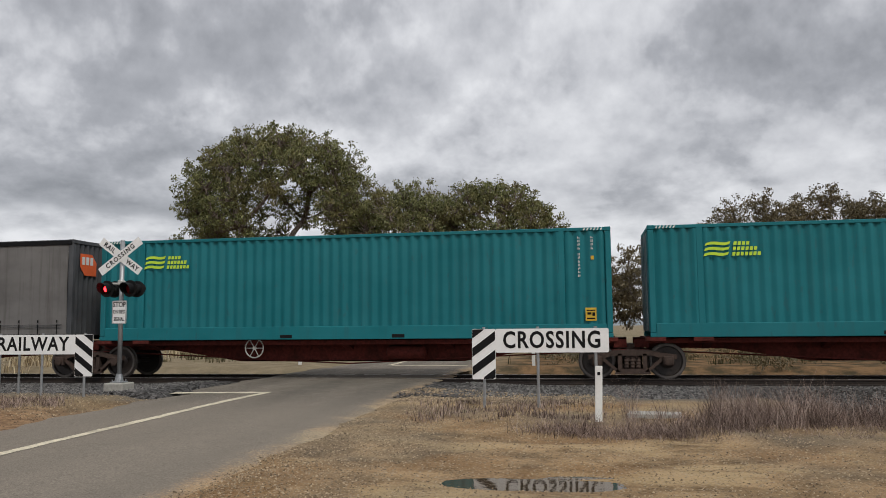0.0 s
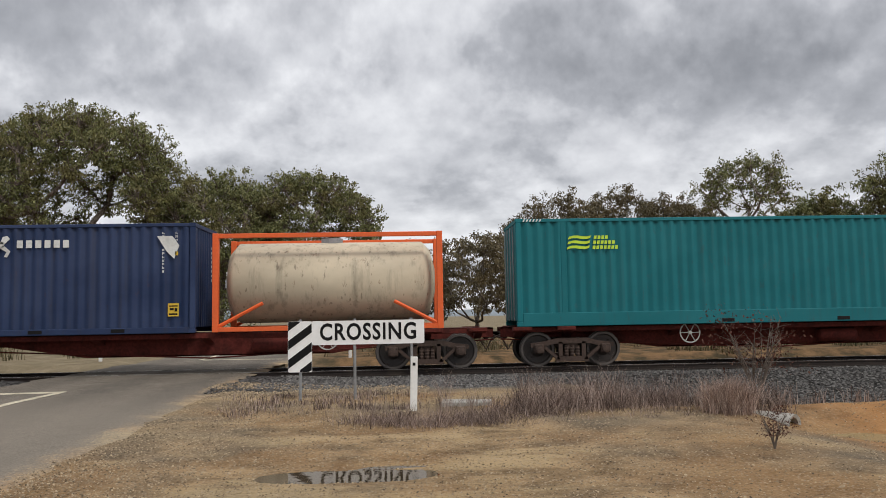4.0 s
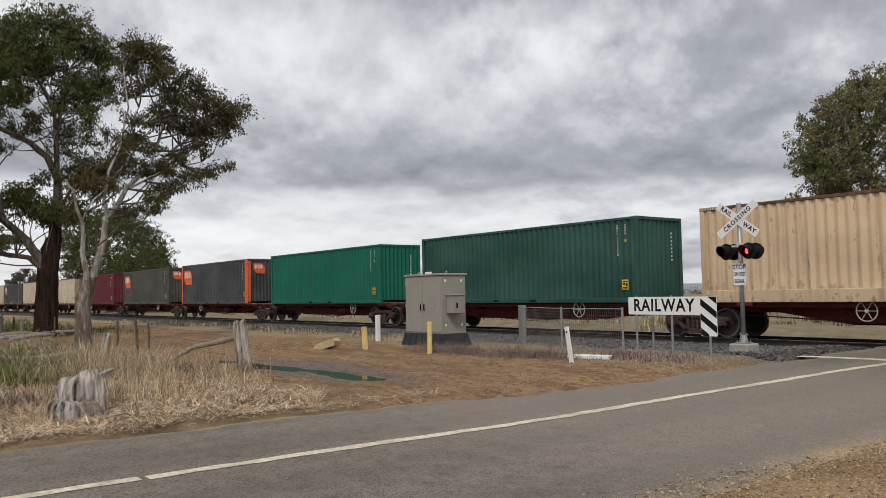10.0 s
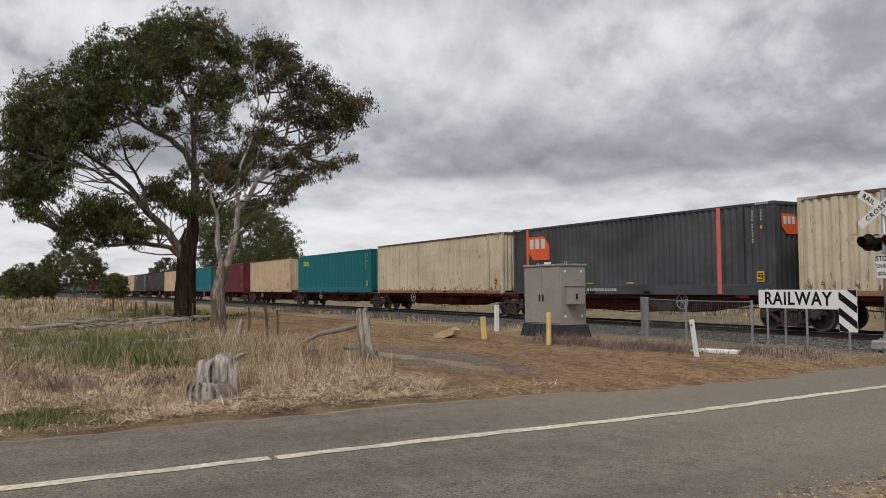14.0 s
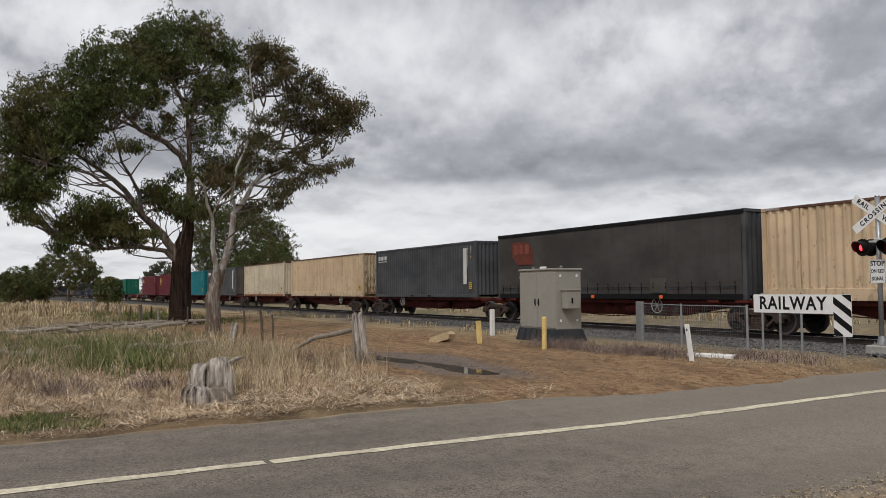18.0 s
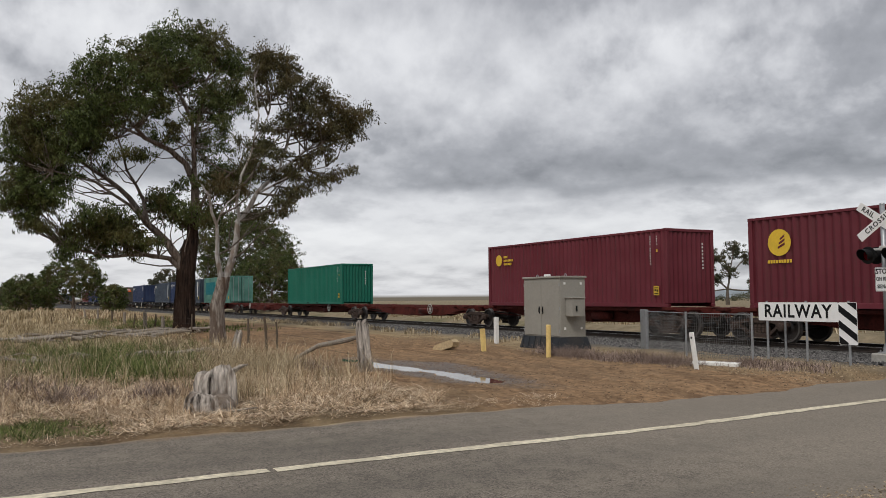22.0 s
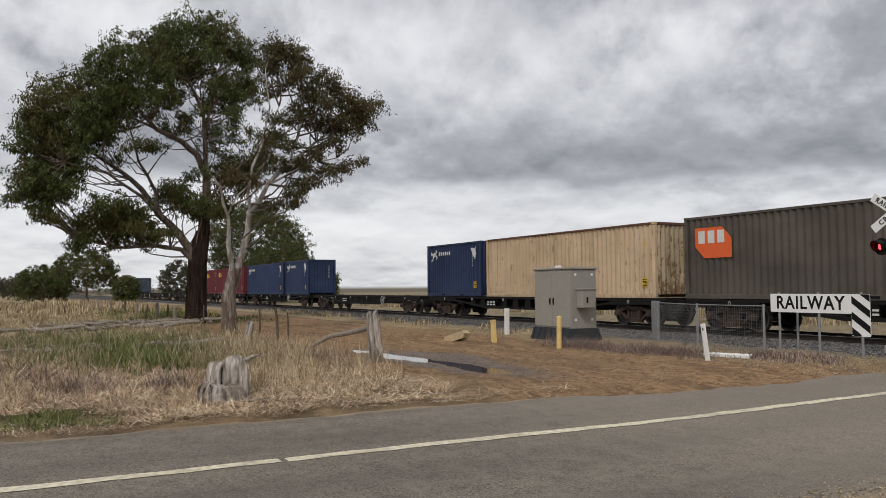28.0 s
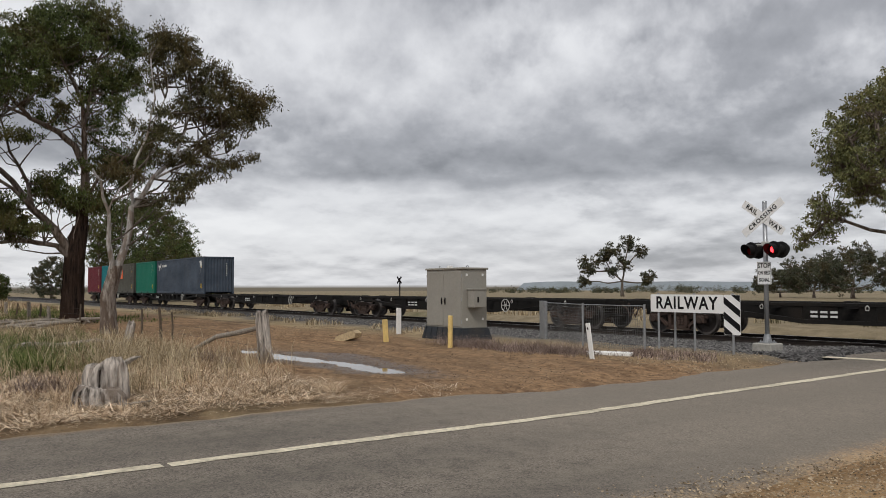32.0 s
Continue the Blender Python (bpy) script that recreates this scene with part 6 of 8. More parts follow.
# flashing-light signal
MX, MY = -11.26, 17.96
sig = thing("level_crossing_signal", pose(MX, MY, 0.09), "grey level crossing mast with crossbuck and red flashing lamps", "crossing signal")
part("footing", Geo().box(0, 0, 0.06, 0.52, 0.52, 0.26, 0.025), CONCRETE, sig, "pale concrete footing")
part("base_flange", Geo().box(0, 0, 0.205, 0.30, 0.30, 0.03, 0.004).lathe([(0.22, 0.11), (0.40, 0.072)], 2, 12), GALV, sig, "cast mast foot")
for ax in (-0.11, 0.11):
    for ay in (-0.11, 0.11):
        part("bolt", cached("bolt", lambda: Geo().lathe([(0.0, 0.018), (0.05, 0.018)], 2, 6).mesh("bolt")), GALV, sig, "", (ax, ay, 0.215))
part("mast", Geo().tube([(0, 0, 0.2), (0, 0, 3.66)], 0.055, 16), GALV, sig, "galvanised steel mast", smooth=True)
part("mast_cap", Geo().lathe([(3.655, 0.06), (3.68, 0.05), (3.69, 0.01)], 2, 16), GALV, sig)
for k, (tilt, words) in enumerate(((-36, ("RAIL", "WAY")), (36, ("CROSSING",)))):
    y0 = -0.075 - 0.012 * k
    m = pose(0, y0, 3.27, 0, -tilt, 0)
    arm = part("crossbuck_arm", Geo().prism(rounded(-0.66, 0.66, -0.105, 0.105, 0.02), 1, -0.004, 0.004), SIGN_WHITE, sig, "white crossbuck arm", m)
    for side, word in zip((-1, 1), words):
        x = 0.0 if k else side * (0.37 if side < 0 else 0.39)
        part("letters", letters(word, 0.115, 0.003, 0.95, 1.28 if k else 1.15), SIGN_BLACK, arm, "black capital letters", (x, -0.0065, 0))
plate = part("order_plate", Geo().prism(rounded(-0.19, 0.19, 1.62, 2.18, 0.025), 1, -0.078, -0.070), SIGN_WHITE, sig, "white plate with black lettering")
for k, word in enumerate(("STOP", "ON RED", "SIGNAL")):
    part("letters", letters(word, (0.115, 0.088, 0.088)[k], 0.003, (0.86, 0.70, 0.66)[k]), SIGN_BLACK, plate, "black capital letters", (0, -0.0805, 2.08 - 0.175 * k))
part("plate_border", Geo().tube([(-0.178, -0.080, 1.632), (0.178, -0.080, 1.632), (0.178, -0.080, 2.168), (-0.178, -0.080, 2.168), (-0.178, -0.080, 1.632)], 0.005, 4, False), SIGN_BLACK, plate)
part("lamp_arm", Geo().tube([(-0.33, 0.02, 2.60), (0.33, 0.02, 2.60)], 0.03, 8).box(0, 0, 2.62, 0.16, 0.15, 0.12, 0.02), PIPE, sig, "pale lamp bracket")
LIT = []
for face in (-1, 1):
    for side in (-1, 1):
        lx, ly, lz = side * 0.305, 0.02 + face * 0.15, 2.47
        turn = pose(lx, ly, lz, 0, 0, (0 if face < 0 else 180) + (-6 if face < 0 else 8))
        body = part("lamp_housing", cached("lamp", lambda: Geo().lathe([(0.16, 0.05), (0.13, 0.11), (0.02, 0.135), (0.0, 0.205), (-0.012, 0.205), (-0.014, 0.13), (-0.005, 0.125), (0.004, 0.02)], 1, 28).mesh("lamp_housing")), BLACK, sig, "round black lamp housing", turn, smooth=False)
        def hood():
            g = Geo()
            n = 14
            vs, fs = [], []
            for i in range(n + 1):
                a = radians(-50 + 280 * i / n)
                ln = 0.27 - 0.13 * (1 - math.sin(a)) / 2
                for r in (0.135, 0.142):
                    for w in (0.0, -ln):
                        vs.append((r * math.cos(a), w, r * math.sin(a)))
            for i in range(n):
                a, b = 4 * i, 4 * i + 4
                fs += [(a, a + 1, b + 1, b), (a + 2, b + 2, b + 3, a + 3), (a + 1, a + 3, b + 3, b + 1), (a, b, b + 2, a + 2)]
            return g.add(vs, fs).mesh("hood")
        part("hood", cached("hood", hood), BLACK, body, "black lamp hood")
        part("lens", cached("lens", lambda: Geo().lathe([(-0.016, 0.122), (-0.022, 0.10), (-0.03, 0.05), (-0.032, 0.01)], 1, 24).mesh("lens", True)), RED_DARK, body, "dark red lens")
        if face < 0:
            lit = part("light_source", cached("lit", lambda: Geo().lathe([(-0.002, 0.075), (-0.006, 0.07), (-0.008, 0.02)], 1, 20).mesh("light_source")), RED_GLOW, body, "glowing red lamp")
            LIT.append((lit, side))

# signalling cabinet
cab = thing("signalling_cabinet", pose(-19.55, 14.65, 0.1), "taupe steel two-door signalling cabinet on a dark plinth", "cabinet")
part("plinth", Geo().add([(sx * w, sy * d, z) for z, w, d in ((0.0, 1.02, 0.58), (0.36, 0.94, 0.49)) for sx, sy in ((-1, -1), (1, -1), (1, 1), (-1, 1))],
     [(0, 1, 2, 3), (4, 5, 6, 7), (0, 1, 5, 4), (1, 2, 6, 5), (2, 3, 7, 6), (3, 0, 4, 7)]), PLINTH, cab, "dark ribbed plinth")
for k in range(7):
    part("plinth_rib", cached("prib", lambda: Geo().prism([(-0.585, 0.0), (-0.60, 0.0), (-0.51, 0.36), (-0.495, 0.36)], 0, -0.02, 0.02).mesh("plinth_rib")), PLINTH, cab, "", (-0.88 + 0.293 * k, 0, 0))
part("cabinet_body", Geo().box(0, 0, 1.225, 1.82, 0.92, 1.73, 0.012), CABINET, cab)
part("roof", Geo().box(0, 0, 2.12, 1.90, 1.0, 0.06, 0.012), CABINET, cab, "overhanging flat roof")
for s in (-1, 1):
    d = part("door", Geo().box(s * 0.445, -0.468, 1.215, 0.875, 0.024, 1.62, 0.006), CABINET, cab, "flush steel door")
    part("door_handle", Geo().box(s * 0.085, -0.49, 1.15, 0.045, 0.025, 0.21, 0.008).tube([(s * 0.085, -0.51, 1.10), (s * 0.085, -0.51, 1.20)], 0.012, 6), BLACK, d, "black swing handle")
    for z in (0.55, 1.2, 1.9):
        part("hinge", Geo().tube([(s * 0.885, -0.475, z - 0.05), (s * 0.885, -0.475, z + 0.05)], 0.012, 6), GALV, d)
    part("lifting_eye", Geo().tube([(s * 0.7 + 0.05 * math.cos(a * 0.5236), -0.1, 2.17 + 0.05 * math.sin(a * 0.5236)) for a in range(13)], 0.012, 6, False), GALV, cab, "steel lifting eye")
sidebox = part("side_box", Geo().box(1.07, -0.05, 1.23, 0.30, 0.46, 0.52, 0.01), CABINET, cab, "small meter box")
part("side_box_lid", Geo().box(1.075, -0.05, 1.505, 0.34, 0.52, 0.03, 0.006), CABINET, sidebox)
part("side_box_lock", Geo().box(1.23, -0.12, 1.2, 0.03, 0.05, 0.16, 0.006), BLACK, sidebox)
for yy in (-0.3, 0.3):
    for z in (0.62, 1.93):
        part("cover_plate", Geo().box(0.914, yy, z, 0.012, 0.07, 0.07, 0.003), GUIDE_WHITE, cab, "small pale cover plate")
part("roof_box", Geo().box(-0.05, -0.2, 2.185, 0.20, 0.12, 0.07, 0.01), GUIDE_WHITE, cab, "small white box on the roof")


def stake(name, x, y, h, w, d, mat, label, lean=(0, 0), category="post", round_top=False):
    s = thing(name, pose(x, y, gz(x, y), lean[0], lean[1], 0), label, category)
    if round_top:
        part("shaft", Geo().tube([(0, 0, -0.2), (0, 0, h - 0.02), (0, 0, h)], [w / 2, w / 2, w / 2 * 0.8], 12), mat, s)
    else:
        part("shaft", Geo().box(0, 0, h / 2 - 0.1, w, d, h + 0.2, 0.008), mat, s)
    return s


g1 = stake("guide_post", 0.14, 13.05, 0.87, 0.115, 0.04, GUIDE_WHITE, "white flat guide post with a small reflector", (0, 1.5))
part("reflector", Geo().box(0, -0.024, 0.75, 0.045, 0.006, 0.05, 0.002), SIGN_BLACK, g1, "small dark reflector")
g2 = stake("guide_post", -12.40, 13.03, 0.80, 0.12, 0.04, GUIDE_WHITE, "white guide post leaning over", (0, -9))
part("reflector", Geo().box(0, -0.024, 0.68, 0.04, 0.006, 0.05, 0.002), SIGN_BLACK, g2, "small dark reflector")
stake("marker_post", -22.9, 14.72, 0.88, 0.13, 0.13, GUIDE_WHITE, "square white marker post beside the track")
stake("bollard", -19.88, 12.34, 0.66, 0.12, 0.12, YELLOW, "faded yellow timber bollard, leaning", (0, -6), "bollard")
stake("bollard", -17.01, 12.54, 0.85, 0.13, 0.13, YELLOW, "faded yellow round bollard", (0, 1), "bollard", True)

blk = thing("timber_block", pose(-21.7, 12.1, gz(-21.7, 12.1) + 0.07, 0, -14, 12), "fallen pale timber block on the dirt", "timber")
part("block", Geo().prism([(-0.50, -0.07), (0.42, -0.07), (0.50, 0.06), (0.40, 0.16), (-0.42, 0.14), (-0.52, 0.03)], 1, -0.12, 0.12), PALE_TIMBER, blk)
for x, y, w, d, r, what in ((-12.85, 14.1, 1.05, 0.35, 25, "pale concrete slab lying flat beside the marker"), (-12.8, 18.1, 0.75, 0.3, 5, "small pale slab by the ballast"), (1.05, 13.75, 0.85, 0.45, -8, "pale concrete slab sunk in the gravel")):
    s = thing("concrete_slab", pose(x, y, gz(x, y) + 0.02, 0, 0, r), what, "slab")
    part("slab", Geo().box(0, 0, 0, w, d, 0.09, 0.012), GUIDE_WHITE if x < 0 else CONCRETE, s)
cul = thing("culvert_pipe", pose(5.75, 11.72, -0.13, 0, 0, 38), "concrete culvert pipe mouth in the ditch", "pipe")
part("pipe", Geo().lathe([(1.2, 0.14), (0.0, 0.14), (-0.02, 0.19), (0.1, 0.20), (1.2, 0.20)], 1, 20), CONCRETE, cul)

# galvanised mesh guard fence beside the cabinet
fence = thing("mesh_fence", Matrix.Identity(4), "low galvanised pipe and wire mesh fence beside the track", "fence")
A, B, C = Vector((-17.55, 16.5, 0)), Vector((-14.93, 15.35, 0)), Vector((-12.75, 15.2, 0))
part("end_panel", Geo().box(-17.72, 16.55, 0.66, 0.42, 0.10, 1.18, 0.01, Matrix.Rotation(radians(-22), 3, "Z")), GALV, fence, "solid galvanised end panel")
for P in (A, B, C):
    part("post", Geo().tube([(P.x, P.y, -0.1), (P.x, P.y, 1.24)], 0.028, 8), GALV, fence, "galvanised tube post")
for P, Q in ((A, B), (B, C)):
    d = (Q - P)
    part("rail", Geo().tube([(P.x, P.y, 1.2), (Q.x, Q.y, 1.2)], 0.011, 8), GALV, fence, "galvanised wire rail")
    n = int(d.length / 0.075)
    wires = Geo()
    for k in range(1, n):
        p = P + d * k / n
        wires.tube([(p.x, p.y, 0.12), (p.x, p.y, 1.2)], 0.0035, 4, False)
    for k in range(1, 13):
        z = 0.12 + 1.08 * k / 13
        wires.tube([(P.x, P.y, z), (Q.x, Q.y, z)], 0.003, 4, False)
    tagged(part("wire_mesh", wires, WIRE, fence, "fine galvanised wire mesh"), kind="stuff")

# old paddock fence, stump and fallen wood


def chunk(cx, cy, rx, ry, z0, z1, seed, slope=0.0, lean=0.0):
    """A piece of old log with upright cracks, a ragged rounded top and a hollowed heart."""
    rnd = random.Random(seed)
    n, rows = 56, 10
    grain, depth = [], 0.0
    for k in range(n):
        depth = 0.55 * depth + (rnd.uniform(0.10, 0.22) if rnd.random() < 0.16 else 0.0)
        a = 6.283 * k / n
        grain.append(1 + 0.06 * math.sin(2 * a + seed) + 0.05 * math.sin(5 * a + 2 * seed) + rnd.uniform(-0.03, 0.03) - depth)
    rag = [0.05 * math.sin(3 * 6.283 * k / n + seed) + rnd.uniform(-0.03, 0.02) + 0.25 * (g - 1) for k, g in enumerate(grain)]
    shrink = [1.0] * (rows - 1) + [0.97, 0.84, 0.5, 0.15]
    vs, fs = [], []
    for r in range(rows + 3):
        q = min(r / rows, 1.0)
        bulge = 1.05 - 0.07 * q + 0.03 * math.sin(5 * q + seed)
        for k in range(n):
            a = 6.283 * k / n
            f = grain[k] * (bulge + rnd.uniform(-0.022, 0.022)) * shrink[r]
            x, y = rx * f * math.cos(a), ry * f * math.sin(a)
            top = z1 + rag[k] * min(1.0, (z1 - z0)) + slope * x / rx
            z = z0 + (top - z0) * (q if r < rows else 1.0) + (0.02, 0.015, -0.03)[r - rows] + rnd.uniform(-0.012, 0.012) if r >= rows else z0 + (top - z0) * q * 0.985
            vs.append((cx + x + lean * (z - z0), cy + y, z))
    for r in range(rows + 2):
        fs += [(r * n + k, r * n + (k + 1) % n, (r + 1) * n + (k + 1) % n, (r + 1) * n + k) for k in range(n)]
    fs.append(tuple((rows + 2) * n + k for k in range(n)))
    return Geo().add(vs, fs)


def rough_post(x, y, h, r, mat, label, lean=(0, 0), name="fence_post", flat=1.0):
    rnd = random.Random(int(x * 100) + int(y * 10))
    s = thing(name, pose(x, y, gz(x, y), lean[0], lean[1], rnd.uniform(0, 90)), label, "fence post", "paddock fence posts")
    path, rad = [], []
    for k in range(6):
        q = k / 5
        path.append((rnd.uniform(-0.015, 0.015), rnd.uniform(-0.015, 0.015), -0.2 + (h + 0.2) * q))
        rad.append(r * (1.08 - 0.18 * q) * rnd.uniform(0.93, 1.07))
    if r > 0.1:
        part("shaft", chunk(0, 0, r, r * 0.9, -0.2, h, int(10 * h) + 3), SPLIT_WOOD, s)
    else:
        g = Geo().tube(path, rad, 9)
        for k in range(9):
            g.v[-9 + k] = (g.v[-9 + k][0], g.v[-9 + k][1], g.v[-9 + k][2] + rnd.uniform(-0.05, 0.03))
        part("shaft", g, mat, s)
    return s


strainer = rough_post(-16.55, 7.17, 1.10, 0.145, OLD_WOOD, "thick silvery weathered strainer post", (0, -5), "strainer_post")
rail_log = thing("fence_rail", Matrix.Identity(4), "bent grey stay rail leaning against the strainer post", "fence rail")
part("log", Geo().tube([(-16.62, 7.12, 0.80), (-17.4, 6.95, 0.66), (-18.3, 6.7, 0.52), (-19.0, 6.5, 0.25), (-19.6, 6.35, 0.02)], [0.05, 0.06, 0.055, 0.05, 0.04], 8), OLD_WOOD, rail_log)
rough_post(-22.9, 5.84, 0.75, 0.12, OLD_WOOD, "short grey leaning fence post", (4, 12))
FENCE_RUN = [(-25.5, 7.55, 1.05, 0.045), (-25.9, 8.05, 0.9, 0.03), (-29.6, 8.1, 0.9, 0.04), (-33.0, 7.6, 1.0, 0.05), (-36.6, 7.45, 0.95, 0.04), (-40.5, 6.9, 0.85, 0.09), (-44.0, 7.1, 0.9, 0.045), (-46.8, 7.05, 0.95, 0.10), (-50.5, 6.95, 0.8, 0.05), (-53.8, 6.86, 0.9, 0.09), (-60.0, 6.8, 0.9, 0.07), (-67.0, 6.6, 0.9, 0.08), (-75.0, 6.4, 0.9, 0.08)]
for i, (x, y, h, r) in enumerate(FENCE_RUN):
    rough_post(x, y, h, r, DARK_WOOD if r < 0.08 else OLD_WOOD, "brown split fence post in long grass", (random.uniform(-5, 5), random.uniform(-6, 6)))
wires = thing("fence_wire", Matrix.Identity(4), "slack rusty fence wires between the paddock posts", "fence wire")
for z in (0.35, 0.6, 0.85):
    pts = [(-16.6, 7.15, z)] + [(x, y, z * 0.95) for x, y, h, r in FENCE_RUN]
    part("wire", Geo().tube(pts, 0.004, 4, False), STEEL_RAIL, wires)


def stump(x, y):
    """A broken log: a cracked upright block behind a squat split one."""
    s = thing("tree_stump", pose(x, y, gz(x, y) - 0.05, 0, 0, 69), "split silvery weathered tree stump in dry grass", "stump")
    part("upright_wood", chunk(0.02, 0.10, 0.33, 0.24, 0.0, 0.64, 11, 0.09, -0.08), SPLIT_WOOD, s)
    part("split_wood", chunk(-0.03, -0.25, 0.36, 0.21, 0.0, 0.30, 12, -0.05), SPLIT_WOOD, s)
    part("splinter", Geo().tube([(0.20, 0.1, 0.60), (0.36, 0.12, 0.69), (0.47, 0.12, 0.72)], [0.05, 0.035, 0.010], 6), OLD_WOOD, s)
    part("fallen_stick", Geo().tube([(-0.1, -0.50, 0.09), (0.3, -0.48, 0.10), (0.66, -0.38, 0.13)], [0.02, 0.018, 0.01], 6), OLD_WOOD, s)
    return s


stump(-12.25, 2.85)


def fallen(x, y, n, spread, seed):
    rnd = random.Random(seed)
    s = thing("fallen_branches", pose(x, y, 0), "pile of grey fallen branches in the dry grass", "branches")
    for k in range(n):
        ax, ay = rnd.uniform(-spread, spread), rnd.uniform(-spread, spread) * 0.8
        a, ln = rnd.uniform(0, 6.28), rnd.uniform(0.8, 3.2)
        z0 = gz(x + ax, y + ay)
        pts = [(ax + ln * q * math.cos(a + 0.3 * math.sin(5 * q)), ay + ln * q * math.sin(a + 0.3 * math.sin(5 * q)), z0 + 0.08 + 0.25 * rnd.random() * math.sin(3 * q)) for q in (0, 0.25, 0.5, 0.75, 1.0)]
        r = rnd.uniform(0.02, 0.09)
        if k < 3 and n > 10:  # a thick log lying across the pile
            r, ln, tilt = rnd.uniform(0.07, 0.11), rnd.uniform(1.5, 2.7), rnd.uniform(-0.6, 0.6)
            pts = [(ax + ln * (q - 0.5) * tilt, ay + ln * (q - 0.5), z0 + 0.09 + 0.10 * rnd.random() + 0.14 * q) for q in (0, 0.25, 0.5, 0.75, 1.0)]
            part("log", Geo().tube(pts, [r, r * 0.95, r * 0.85, r * 0.7, r * 0.4], 9), OLD_WOOD, s, "bleached fallen log")
            continue
        part("branch", Geo().tube(pts, [r, r * 0.9, r * 0.75, r * 0.5, r * 0.2], 6), OLD_WOOD, s)


fallen(-35.5, 1.2, 16, 2.4, 1)
fallen(-38.5, 4.5, 16, 2.8, 2)
fallen(-40.0, 7.2, 14, 2.4, 3)
fallen(-24.0, 1.8, 6, 1.6, 5)

stick = thing("fallen_branch", pose(6.1, 8.75, gz(6.1, 8.75)), "short dry broken branch on the clay", "branch")
part("wood", Geo().tube([(-0.35, 0.05, 0.12), (-0.2, 0.0, 0.05), (0.2, -0.02, 0.04), (0.6, 0.03, 0.05)], [0.012, 0.03, 0.028, 0.012], 7), DARK_WOOD, stick)

# a far crossbuck beyond the train
far = thing("crossbuck_sign", pose(-60.5, 39.0, gz(-60.5, 39.0)), "small dark crossbuck sign far down the line", "road sign")
part("post", Geo().tube([(0, 0, 0), (0, 0, 2.4)], 0.06, 8), SIGN_BLACK, far)
for a in (40, -40):
    part("arm", Geo().box(0, 0, 0, 0.9, 0.04, 0.16, 0.005), SIGN_BLACK, far, "", pose(0, -0.06, 2.25, 0, a, 0))
stake("guide_post", -1.9, 28.6, 0.9, 0.12, 0.05, GUIDE_WHITE, "white guide post beyond the rails")
stake("guide_post", -10.9, 29.5, 0.9, 0.12, 0.05, GUIDE_WHITE, "white guide post beyond the rails")

# standing water
for name, cx, cy, a, b, z, what in (("puddle", 6.5, 11.35, 0.85, 0.5, -0.235, "pale silty pool below the culvert"), ("puddle", -0.55, 8.42, 1.45, 0.52, -0.012, "shallow muddy puddle on the gravel verge"), ("puddle", -16.6, 8.45, 4.2, 0.75, -0.022, "long muddy puddle in a wheel rut")):
    vs = [(cx, cy, z)] + [(cx + a * math.cos(k * 0.1309), cy + b * math.sin(k * 0.1309), z) for k in range(48)]
    g = Geo().add(vs, [(0, 1 + k, 1 + (k + 1) % 48) for k in range(48)])
    tagged(part(name, g, SILT if "silty" in what else WATER), what, "puddle", kind="structure")


# ---------------------------------------------------------------- trees
def leaf_cloud(centres, per, size, seed, droop=0.5, spread=0.6, slim=0.13):
    """Small narrow leaves round many twig ends: domed above, flat and hanging below."""
    g = np.random.default_rng(seed)
    c = np.asarray(centres, float)
    n = len(c) * per
    r = np.repeat(c[:, 3], per)
    d = g.normal(0, 1, (n, 3))
    d /= np.linalg.norm(d, axis=1)[:, None]
    d[:, 2] *= np.where(d[:, 2] > 0, 0.85, 0.5)
    p = np.repeat(c[:, :3], per, 0) + d * (r * spread * g.uniform(0.05, 1.0, n) ** 0.55)[:, None]
    axis = g.normal(0, 1, (n, 3))
    axis[:, 2] -= droop * 1.6
    axis /= np.linalg.norm(axis, axis=1)[:, None]
    side = np.cross(axis, g.normal(0, 1, (n, 3)))
    side /= np.linalg.norm(side, axis=1)[:, None] + 1e-9
    ln = size * g.uniform(0.6, 1.4, n)[:, None]
    w = ln * slim
    verts = np.stack([p, p + axis * ln * 0.45 + side * w, p + axis * ln, p + axis * ln * 0.45 - side * w], 1).reshape(-1, 3)
    faces = np.arange(n * 4).reshape(n, 4)
    return verts, faces


